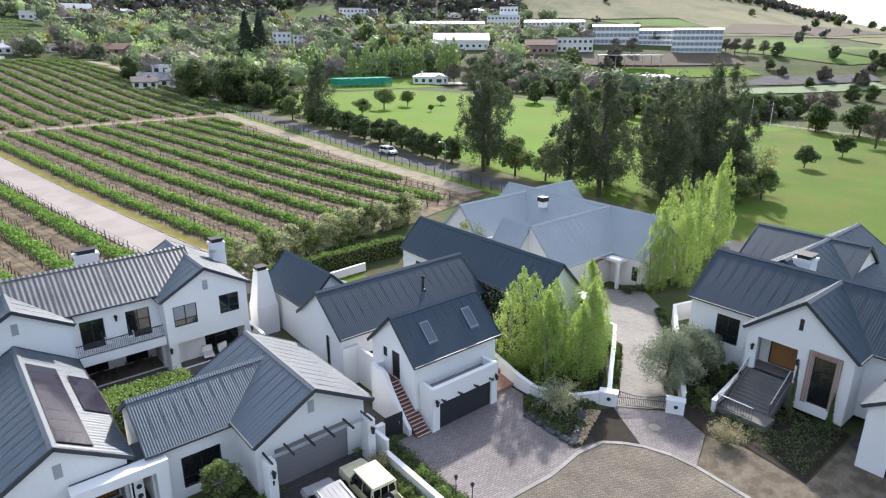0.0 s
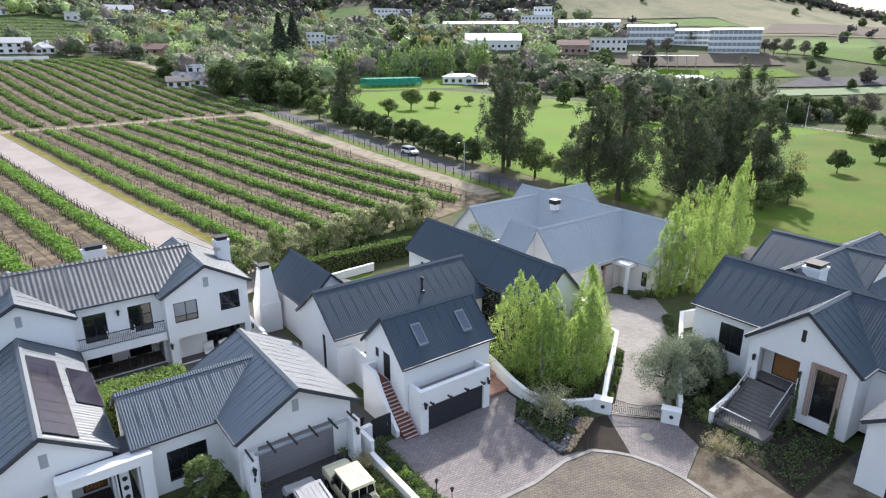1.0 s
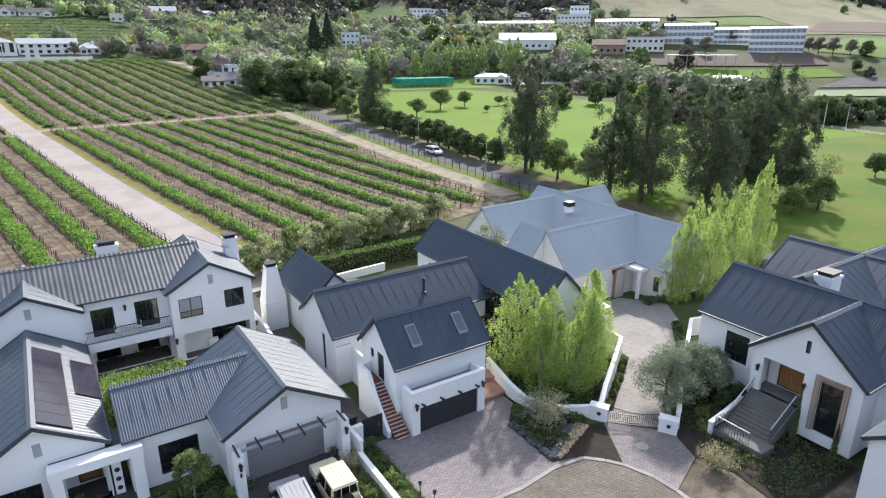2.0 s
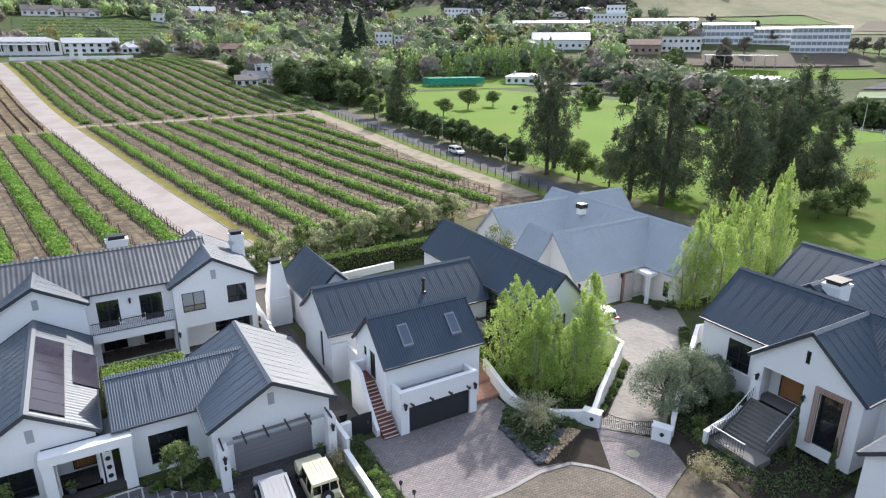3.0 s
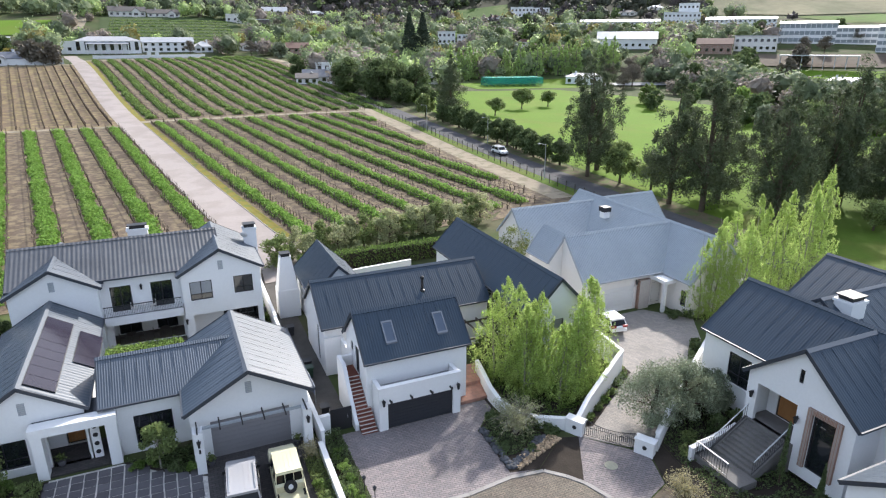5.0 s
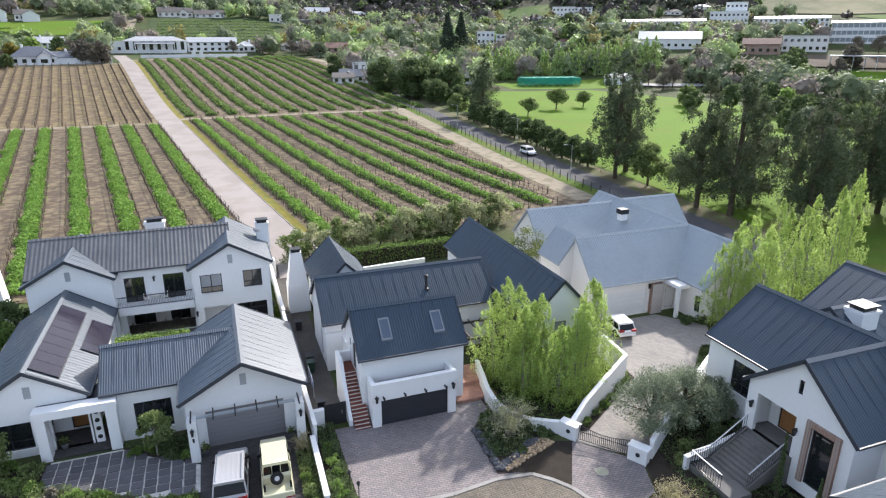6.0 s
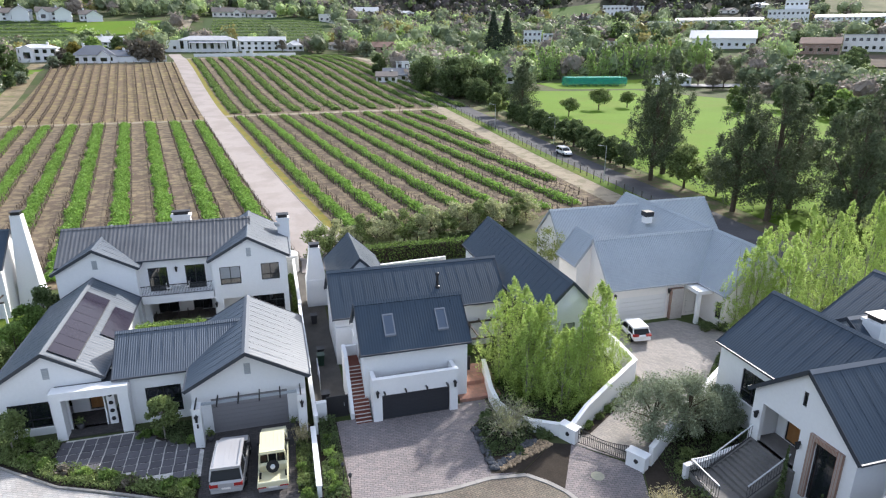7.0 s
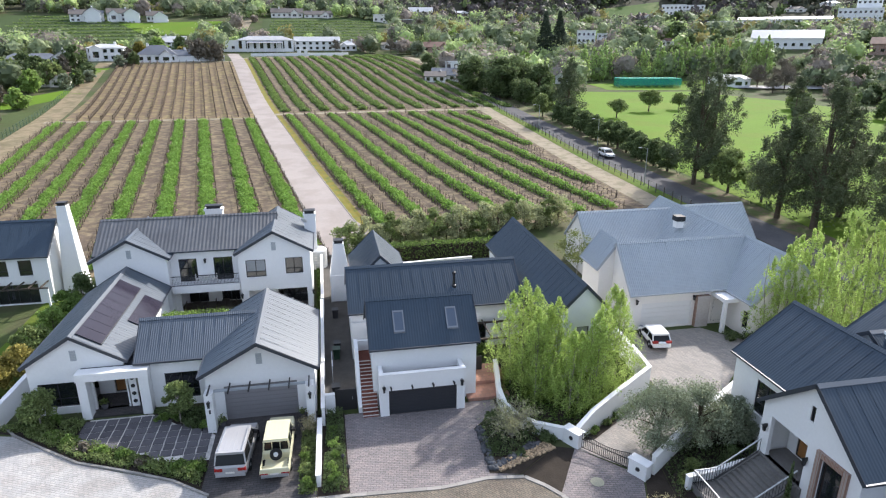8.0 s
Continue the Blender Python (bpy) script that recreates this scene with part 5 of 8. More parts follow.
        part("rear_glass", plate(B(), [(-rw * 0.86, r + 0.10 + tail * 0.86, zr - 0.16), (rw * 0.86, r + 0.10 + tail * 0.86, zr - 0.16), (ww * 0.86, r + 0.10 + tail * 0.1, belt + 0.06), (-ww * 0.86, r + 0.10 + tail * 0.1, belt + 0.06)], 0.02), TINT, g)
    return g


def paint(name, col):
    m = mat(name, col, 0.28, 0.04, spec=0.6)
    m.node_tree.nodes["Principled BSDF"].inputs["Coat Weight"].default_value = 0.5
    return m


TINT = mat("tinted_car_glass", (0.010, 0.011, 0.012), 0.12, 0.05, spec=0.25)
RUBBER = mat("tyre_rubber", (0.02, 0.02, 0.021), 0.85, 0.1)
REDLAMP = mat("red_lens", (0.30, 0.02, 0.02), 0.25, 0.1)
SILVER, BEIGE, WHITEP = paint("silver_paint", (0.34, 0.335, 0.34)), paint("beige_paint", (0.62, 0.59, 0.40)), paint("white_paint", (0.75, 0.75, 0.76))
car("silver_suv", "silver off-road estate car parked before the garage", (14.05, 25.25, 0.035), -4, SILVER, 5.0, 1.96, 1.88, belt=1.12, tail=0.30)
car("beige_pickup", "pale beige pickup with an open bed", (16.6, 24.95, 0.035), -2, BEIGE, 5.5, 1.80, 1.95, pickup=True, belt=1.15)
car("white_hatchback", "small white hatchback parked on the drive", (48.25, 34.95, 0.08), -7, WHITEP, 3.65, 1.66, 1.5, belt=0.92, tail=0.4)
car("white_suv", "white car on the asphalt road", (79.3, 112.5, lz(79.3, 112.5) + 0.1), 180, WHITEP, 4.7, 1.9, 1.7)


# ---- trees and planting ----
def crown_points(rng, lobes, per, fill=0.5):
    """Leaf places on and in lobes (centre, radii)."""
    out = []
    for c, r in lobes:
        d = rng.normal(size=(per, 3))
        d /= np.linalg.norm(d, axis=1)[:, None]
        s = rng.uniform(0, 1, size=(per, 1)) ** fill
        out.append(np.asarray(c) + d * s * np.asarray(r))
    return np.concatenate(out)


def make_tree(name, label, height, lobes, per, size, leafmat, trunk=0.25, bark=TRUNK, seed=1, stems=((0, 0),), bare=0.3, category="tree", flat=0.0, fill=0.5, ratio=0.55, split=False):
    rng = np.random.default_rng(seed)
    g = thing(name, label, category)
    tb = B()
    for kk, (sx, sy) in enumerate(stems):
        if kk and split:
            part("trunk", tb, bark, g)
            tb = B()
        pts = [(sx, sy, -0.3), (sx * 1.1, sy * 1.1, height * 0.3), (sx * 1.4 + rng.uniform(-0.2, 0.2), sy * 1.4 + rng.uniform(-0.2, 0.2), height * 0.6), (sx * 1.5, sy * 1.5, height * 0.9)]
        tube(tb, pts, [trunk * 1.15, trunk * 0.8, trunk * 0.45, trunk * 0.12], 8)
    pick = [lobes[k] for k in rng.permutation(len(lobes))[:14]]
    for c, r in pick:
        z0 = max(height * bare * 0.7, c[2] * rng.uniform(0.35, 0.7))
        sx, sy = stems[int(rng.integers(len(stems)))]
        lb = B() if split else tb
        tube(lb, [(sx * 1.2, sy * 1.2, z0), ((sx + c[0]) / 2, (sy + c[1]) / 2, (z0 + c[2]) / 2 + 0.1 * height * 0.1), tuple(c)], [trunk * 0.4, trunk * 0.24, trunk * 0.06], 5)
        if split:
            part("limb", lb, bark, g)
    part("trunk", tb, bark, g)
    p = crown_points(rng, lobes, per, fill)
    cr = new("crown", raw_mesh("crown", leaves(p, size, rng, flat, ratio), 4, leafmat))
    cr.parent = g
    return g


def lobes_round(rng, n, r, z0, z1, lr):
    """Lobes of a rounded, uneven crown."""
    out = []
    for k in range(n):
        a, u = rng.uniform(0, 6.28), rng.uniform(0, 1)
        rr = r * math.sqrt(rng.uniform(0.05, 1)) * (1 - 0.55 * abs(2 * u - 0.8) ** 1.5)
        s = lr * rng.uniform(0.7, 1.35)
        out.append(((rr * math.cos(a), rr * math.sin(a), z0 + (z1 - z0) * u), (s, s, s * 0.8)))
    return out


def lobes_casuarina(rng, h, r, n=46):
    """An open, ragged crown: many tufts on rising limbs, thin at the top."""
    out = []
    heads = [(1.57 * q + rng.uniform(0, 1.2), rng.uniform(0.2, 0.45) * r, rng.uniform(0.6, 0.95)) for q in range(4)] + [(0, 0, 1.0)]
    for k in range(n):
        ha, hr, top = heads[k % 5]
        u = rng.uniform(0.17, 1.0)
        a = rng.uniform(0, 6.28)
        lean = min(1.15, u * 1.9)
        cx, cy = hr * lean * math.cos(ha), hr * lean * math.sin(ha)
        env = 0.74 * r * min(1.0, 0.25 + 2.2 * u) * (1.03 - 0.96 * u ** 1.8)
        rr = env * math.sqrt(rng.uniform(0.05, 1.0))
        s = r * rng.uniform(0.11, 0.25) * (1.15 - 0.65 * u)
        out.append(((cx + rr * math.cos(a), cy + rr * math.sin(a), h * top * u), (s, s, s * rng.uniform(0.9, 1.5))))
    return out


def lobes_column(rng, h, r, stems, n=60):
    """Steep sprays of a fastigiate tree, fullest below the middle, with spiky tips."""
    out = []
    for k in range(n):
        sx, sy, sh = stems[k % len(stems)]
        u = rng.uniform(0.02, 1.0) ** 1.05
        a = rng.uniform(0, 6.28)
        env = r * (1.0 if u < 0.35 else ((1 - u) / 0.65) ** 0.75) * min(1, 0.45 + 2.2 * u)
        rr = env * math.sqrt(rng.uniform(0, 1))
        s = 0.11 + 0.13 * (1 - u)
        out.append(((sx + rr * math.cos(a), sy + rr * math.sin(a), h * sh * u), (s, s, s * rng.uniform(1.8, 4.2))))
    return out


def put(g, x, y, turn=0, scale=1.0, dz=0.0):
    g.location = (x, y, lz(x, y) + dz)
    g.rotation_euler = (0, 0, radians(turn))
    g.scale = (scale, scale, scale)
    return g


def again(g, x, y, turn, scale, dz=0.0):
    c = copy_thing(g, Matrix.Identity(4))
    c.matrix_basis = Matrix.Translation((x, y, lz(x, y) + dz)) @ pose(0, 0, 0, 0, 0, turn) @ Matrix.Diagonal((scale, scale, scale, 1))
    return c


def poplar(x, y, h, r, seed, stems, n=90, per=95, size=0.056):
    rng = np.random.default_rng(seed)
    g = make_tree("poplar", "upright poplar in fresh yellow-green spring leaf", h, lobes_column(rng, h, r, stems, n), per, size, L_POP, 0.07, PALETRUNK, seed, [(s[0], s[1]) for s in stems], 0.2, fill=0.6, split=True)
    tagged(g, group="poplars")
    return put(g, x, y)


poplar(34.6, 30.4, 8.7, 2.3, 11, [(0, 0, 1.0), (-0.8, 0.3, 0.88), (0.8, -0.5, 0.94)], 800, 26, 0.06)
poplar(34.9, 28.0, 7.4, 2.2, 12, [(0, 0, 1.0), (0.6, 0.4, 0.9)], 640, 26, 0.06)
poplar(36.7, 28.8, 8.0, 2.1, 13, [(0, 0, 0.97), (-0.5, 0.3, 0.9)], 560, 26, 0.06)
poplar(36.9, 26.2, 6.4, 2.1, 14, [(0, 0, 1.0), (0.7, 0.3, 0.94)], 580, 26, 0.06)
poplar(39.2, 27.0, 7.6, 2.1, 15, [(0, 0, 1.0), (0.6, 0.3, 0.92), (-0.6, -0.3, 0.85)], 700, 26, 0.06)
poplar(40.9, 28.7, 8.5, 2.2, 21, [(0, 0, 1.0), (0.7, 0.2, 0.92)], 640, 26, 0.06)
poplar(61.2, 31.6, 9.6, 2.0, 23, [(0, 0, 1.0), (0.8, 0.3, 0.9)], 420, 34, 0.072)
poplar(58.6, 33.0, 9.4, 2.0, 16, [(0, 0, 0.95), (-1.0, 0.2, 0.84), (0.9, 0.3, 1.0)], 480, 34, 0.072)
poplar(62.4, 34.4, 10.4, 2.0, 17, [(0, 0, 1.0), (-0.9, 0.5, 0.88)], 440, 34, 0.072)
poplar(66.6, 35.4, 10.8, 2.0, 18, [(0, 0, 1.0), (0.9, -0.3, 0.9)], 440, 34, 0.072)
poplar(70.2, 34.6, 11.2, 2.1, 19, [(0, 0, 1.0), (-0.9, 0.3, 0.9), (0.7, 0.6, 0.85)], 480, 34, 0.072)
poplar(73.8, 34.8, 11.6, 2.1, 20, [(0, 0, 1.0), (0.8, 0.2, 0.9)], 440, 34, 0.072)
poplar(77.6, 36.0, 12.8, 2.2, 22, [(0, 0, 1.0), (0.8, 0.5, 0.92), (-0.7, 0.2, 0.88)], 480, 34, 0.075)


def olive(x, y, h, r, seed, label="rounded grey-green olive tree"):
    rng = np.random.default_rng(seed)
    g = make_tree("olive_tree", label, h, lobes_round(rng, 64, r, h * 0.16, h * 0.9, r * 0.30), 240, 0.08, L_OLIVE, 0.16, TRUNK, seed, [(0, 0)], 0.25, ratio=0.35, split=True)
    return put(g, x, y)


olive(40.9, 20.9, 4.9, 2.5, 31)
olive(43.8, 21.0, 4.7, 2.4, 32)
olive(46.0, 20.8, 3.6, 1.5, 33, "dark clipped olive bush by the house wall")


def bush(x, y, r, h, leafmat, seed, label="leafy green garden shrub", name="shrub", per=60, size=0.085, n=None, dz=0.0):
    rng = np.random.default_rng(seed)
    n = n or max(8, int(16 * r))
    g = make_tree(name, label, h, lobes_round(rng, n, r * 0.8, h * 0.15, h * 0.8, max(0.16, r * 0.38)), per, size, leafmat, 0.03, TRUNK, seed, bare=0.05, category="shrub")
    return put(g, x, y, dz=dz)


rb = np.random.default_rng(77)
for x, y, r, h, m in ((20.1, 21.4, 0.6, 0.9, L_HEDGE), (19.8, 22.6, 0.55, 0.8, L_BRIGHT), (20.2, 23.6, 0.5, 0.8, L_HEDGE), (20.1, 25.0, 0.5, 0.9, L_BRIGHT), (20.0, 26.4, 0.5, 0.9, L_HEDGE),
                      (18.4, 21.3, 0.6, 0.8, L_HEDGE), (18.3, 22.6, 0.55, 0.9, L_MIX), (18.4, 24.0, 0.55, 0.8, L_HEDGE), (18.5, 25.5, 0.5, 0.7, L_MIX),
                      (8.2, 30.4, 0.6, 0.6, L_HEDGE), (9.0, 30.2, 0.6, 0.6, L_HEDGE), (10.6, 29.4, 0.6, 0.7, L_DARK), (11.4, 28.9, 0.5, 0.7, L_HEDGE),
                      (11.6, 24.1, 0.8, 0.8, L_HEDGE), (10.4, 24.5, 0.7, 0.7, L_HEDGE), (9.2, 25.0, 0.7, 0.7, L_MIX), (8.0, 25.7, 0.7, 0.6, L_BROWN), (6.7, 26.4, 0.7, 0.7, L_HEDGE),
                      (5.3, 27.0, 0.7, 0.7, L_BRIGHT), (4.0, 27.7, 0.6, 0.6, L_BROWN), (2.8, 28.5, 0.7, 0.7, L_HEDGE), (1.6, 29.4, 0.7, 0.7, L_HEDGE), (0.4, 30.2, 0.7, 0.8, L_MIX),
                      (2.0, 30.6, 0.6, 0.7, L_MIX), (1.0, 31.4, 0.6, 0.8, L_HEDGE), (-0.6, 31.6, 0.6, 0.7, L_DARK),
                      (37.6, 23.3, 0.4, 0.5, L_HEDGE), (38.8, 24.0, 0.4, 0.5, L_MIX), (40.0, 24.8, 0.4, 0.5, L_HEDGE), (41.2, 25.5, 0.4, 0.5, L_MIX), (42.4, 26.3, 0.4, 0.55, L_HEDGE), (43.5, 27.0, 0.45, 0.6, L_HEDGE),
                      (31.2, 26.2, 0.7, 0.8, L_DARK), (33.2, 23.9, 0.8, 0.9, L_DARK), (34.2, 23.2, 0.7, 0.9, L_DARK), (32.0, 21.9, 0.5, 0.4, L_DARK), (30.5, 23.0, 0.5, 0.4, L_DARK),
                      (55.6, 34.2, 0.9, 1.0, L_DARK), (56.8, 33.6, 0.8, 0.9, L_DARK), (57.8, 35.0, 0.8, 1.0, L_DARK), (47.6, 24.8, 0.4, 0.5, L_DARK), (49.2, 25.8, 0.4, 0.5, L_DARK), (50.8, 26.9, 0.4, 0.5, L_DARK), (52.4, 28.6, 0.4, 0.6, L_DARK), (53.4, 29.4, 0.5, 0.6, L_DARK),
                      (46.2, 18.4, 0.8, 1.6, L_DARK), (46.6, 22.4, 0.7, 1.4, L_DARK), (44.6, 18.6, 0.9, 1.4, L_DARK), (42.0, 18.4, 0.8, 0.9, L_MIX), (40.9, 17.6, 0.6, 0.7, L_MIX),
                      (33.0, 36.0, 0.8, 1.0, L_HEDGE), (31.8, 34.4, 0.7, 0.9, L_DARK), (34.4, 34.6, 0.8, 1.0, L_HEDGE), (35.6, 36.2, 0.7, 1.2, L_DARK)):
    bush(x, y, r, h, m, int(rb.integers(1e6)))


def groundcover(name, outline, n, h, size, leafmat, label, seed):
    """Low leafy growth over a patch of bed."""
    rng = np.random.default_rng(seed)
    xs, ys = [p[0] for p in outline], [p[1] for p in outline]
    out = []
    while len(out) < n:
        x, y = rng.uniform(min(xs), max(xs)), rng.uniform(min(ys), max(ys))
        ins = False
        for (ax, ay), (bx, by) in zip(outline, outline[1:] + outline[:1]):
            if (ay > y) != (by > y) and x < (bx - ax) * (y - ay) / (by - ay) + ax:
                ins = not ins
        lump = noise.noise(Vector((x * 0.9, y * 0.9, seed)))
        if ins and lump > -0.32:
            out.append((x, y, lz(x, y) + 0.05 + h * rng.uniform(0.0, 1.0) * (0.45 + 0.9 * max(0, lump + 0.3))))
    tagged(new(name, raw_mesh(name, leaves(np.array(out), size, rng), 4, leafmat)), label, "plants", kind="stuff")


groundcover("bed_plants", [(-2.6, 31.0), (-1.0, 30.5), (4, 26.7), (10.3, 23.8), (12.1, 22.6), (12.1, 25.0), (9.3, 25.3), (5.5, 27.7), (2.9, 28.8), (3.1, 31.2), (-1, 32.2)], 9500, 0.55, 0.075, L_MIX, "lush low garden plants along the street", 811)
groundcover("bed_plants", [(7.6, 31.3), (9.8, 29.6), (12.1, 28.1), (11.9, 31.5)], 2600, 0.4, 0.07, L_DARK, "low dark plants before the house wall", 812)
groundcover("bed_plants", [(19.3, 20.6), (20.8, 20.6), (20.8, 28.8), (19.7, 28.8)], 4200, 0.6, 0.07, L_DARK, "leafy plants along the low wall", 813)
groundcover("bed_plants", [(17.9, 20.7), (19.0, 20.7), (19.0, 27.4), (18.0, 27.4)], 2600, 0.5, 0.07, L_MIX, "leafy plants along the low wall", 814)
groundcover("bed_plants", [(29.9, 25.2), (29.8, 21.3), (33.4, 23.2), (32.4, 25.5), (32.0, 26.8)], 2600, 0.3, 0.07, L_DARK, "low dark plants in the rock bed", 815)
groundcover("bed_plants", [(32.6, 31.5), (32.5, 27.0), (35.0, 23.2), (42.6, 27.8), (43.4, 33.0), (41.8, 36.5), (37.2, 36.8)], 9000, 0.5, 0.08, L_HEDGE, "green undergrowth below the poplars", 816)
groundcover("bed_plants", [(36.4, 22.8), (37.4, 22.9), (44.4, 27.5), (44.6, 29.0)], 1800, 0.45, 0.07, L_MIX, "low plants along the drive wall", 817)
groundcover("bed_plants", [(38.2, 9.8), (45.0, 9.8), (47.0, 22.8), (46.2, 23.0), (40.3, 19.0), (39.5, 15.0)], 7000, 0.5, 0.08, L_DARK, "shaded low plants in the front garden", 818)
groundcover("bed_plants", [(18.95, 41.0), (19.4, 41.0), (19.4, 58.0), (18.95, 58.0)], 2400, 0.5, 0.08, L_HEDGE, "green strip along the boundary wall", 819)
groundcover("bed_plants", [(46.8, 23.8), (47.6, 24.0), (53.9, 29.0), (53.0, 29.6)], 2000, 0.45, 0.08, L_DARK, "dark low edging plants along the drive", 820)


def spiky(x, y, r, h, leafmat, seed, label, n=70):
    """An arching shrub of long thin sprays."""
    rng = np.random.default_rng(seed)
    g = thing("arching_shrub", label, "shrub")
    bm = B()
    pts = []
    for k in range(n):
        a, q = rng.uniform(0, 6.28), rng.uniform(0.35, 1.0)
        tip = Vector((math.cos(a) * r * q, math.sin(a) * r * q, h * rng.uniform(0.25, 1.05) * (1.25 - 0.6 * q)))
        midp = Vector((tip.x * 0.45, tip.y * 0.45, h * rng.uniform(0.6, 0.95)))
        c = [Vector((0, 0, 0)).lerp(midp, t).lerp(midp.lerp(tip, t), t) for t in (0, 0.25, 0.5, 0.75, 1)]
        tube(bm, [tuple(p) for p in c], [0.025, 0.02, 0.015, 0.01, 0.004], 4)
        for p in c[1:]:
            pts += [np.array(p) + rng.normal(size=3) * 0.10 for _ in range(9)]
    part("branching_stem", bm, PALETRUNK, g)
    cr = new("crown", raw_mesh("crown", leaves(np.array(pts), 0.10, rng, ratio=0.16), 4, leafmat))
    cr.parent = g
    return put(g, x, y)


spiky(31.9, 24.0, 2.2, 2.6, leaf("grey_green_spray", (0.36, 0.37, 0.21), 0.35, 0.35), 91, "arching grey-green shrub with bare outer twigs", 130)
spiky(37.9, 14.6, 1.3, 1.5, L_GRASSY, 92, "straw-coloured tuft of ornamental grass", 70)
spiky(18.5, 27.0, 0.8, 1.5, L_GRASSY, 93, "thin straggly shrub beside the wall", 26)


def small_tree(x, y, h, r, leafmat, seed, label, per=150, size=0.10, bark=PALETRUNK, n=26, z=0.4):
    rng = np.random.default_rng(seed)
    return put(make_tree("garden_tree", label, h, lobes_round(rng, n, r, h * z, h * 0.92, r * 0.36), per, size, leafmat, 0.06, bark, seed, bare=0.3), x, y)


small_tree(9.6, 29.9, 3.3, 1.05, L_MIX, 41, "small airy green tree before a window")
small_tree(0.3, 30.9, 3.0, 1.2, L_MIX, 42, "small round-headed green tree by the street")
small_tree(47.4, 50.6, 5.6, 2.0, leaf("yellow_green_leaf", (0.21, 0.24, 0.08), 0.35), 43, "sparse yellow-green courtyard tree", 80)
for k, (x, y, h, m) in enumerate(((-3.6, 38.0, 3.2, L_YELLOW), (-3.8, 41.0, 3.4, L_MIX), (-3.4, 44.0, 3.5, L_BRIGHT), (-3.2, 47.0, 3.8, L_HEDGE), (-3.0, 50.4, 4.4, L_DARK), (-5.0, 36.0, 3.0, L_YELLOW))):
    small_tree(x, y, h, 1.6, m, 50 + k, "leafy tree in a row along the west wall", 130, 0.13, TRUNK, 26, 0.2)
for x, y, h, sd in ((43.9, 13.1, 3.9, 61), (43.9, 10.6, 2.6, 62)):
    rng = np.random.default_rng(sd)
    g = make_tree("cypress", "slim dark upright cypress", h, [((0, 0, h * u), (0.28 * (1.15 - u), 0.28 * (1.15 - u), 0.45)) for u in np.linspace(0.08, 0.95, 16)], 90, 0.06, L_DARK, 0.05, TRUNK, sd)
    put(g, x, y, dz=0.4)


def clipped_hedge(name, x0, x1, y0, y1, h, leafmat, label, seed, density=170, size=0.085):
    rng = np.random.default_rng(seed)
    n = int(density * ((x1 - x0) * (y1 - y0) + 2 * h * ((x1 - x0) + (y1 - y0))))
    p = rng.uniform(0, 1, size=(n, 3)) * (x1 - x0, y1 - y0, h) + (x0, y0, 0)
    face = rng.integers(0, 5, n)
    p[face == 0, 2] = h
    p[face == 1, 1] = y0
    p[face == 2, 1] = y1
    p[face == 3, 0] = x0
    p[face == 4, 0] = x1
    p += rng.normal(size=p.shape) * 0.09
    p[:, 2] += land(p[:, 0], p[:, 1])
    g = thing(name, label, "hedge", (0, 0, 0))
    ob = new("foliage", raw_mesh("foliage", leaves(p, size, rng), 4, leafmat))
    ob.parent = g
    # Added filler box; its near-black colour stands in for shade between the leaves.
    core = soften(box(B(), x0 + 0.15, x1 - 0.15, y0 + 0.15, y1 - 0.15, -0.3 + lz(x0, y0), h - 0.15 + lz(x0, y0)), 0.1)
    part("core", core, SOIL_HEDGE_SHADE, g)


clipped_hedge("hedge", 6.4, 11.6, 39.6, 41.8, 3.3, L_BRIGHT, "loose clipped hedge in the inner court", 70)
clipped_hedge("hedge", 24.5, 43.5, 58.6, 59.8, 2.1, L_HEDGE, "clipped green hedge behind the garden wall", 71, 90, 0.12)
# creeper on a house wall
rng = np.random.default_rng(72)
p = np.stack([36.98 - rng.uniform(0, 0.14, 5200), rng.uniform(30.9, 38.4, 5200), rng.uniform(0.0, 4.75, 5200)], 1)
tagged(new("creeper", raw_mesh("creeper", leaves(p, 0.12, rng), 4, leaf("creeper_leaf", (0.03, 0.042, 0.02), 0.4, 0.1))), "dark evergreen creeper covering a house wall", "creeper", kind="stuff")

# olives and shrubs along the vineyard's edge
for k in range(17):
    x = 22.6 + 1.85 * k
    rng = np.random.default_rng(200 + k)
    h, r = rng.uniform(3.2, 4.8), rng.uniform(1.4, 2.0)
    g = make_tree("olive_tree", "grey-green olive in a row by the vineyard", h, lobes_round(rng, 26, r, h * 0.12, h * 0.92, r * 0.36), 115, 0.13, L_OLIVE_PALE if k % 3 else L_MIX, 0.12, TRUNK, 200 + k, bare=0.2)
    tagged(g, group="olives by the vineyard")
    put(g, x, 62.6 + 0.22 * (x - 22) + rng.uniform(-0.7, 0.7))

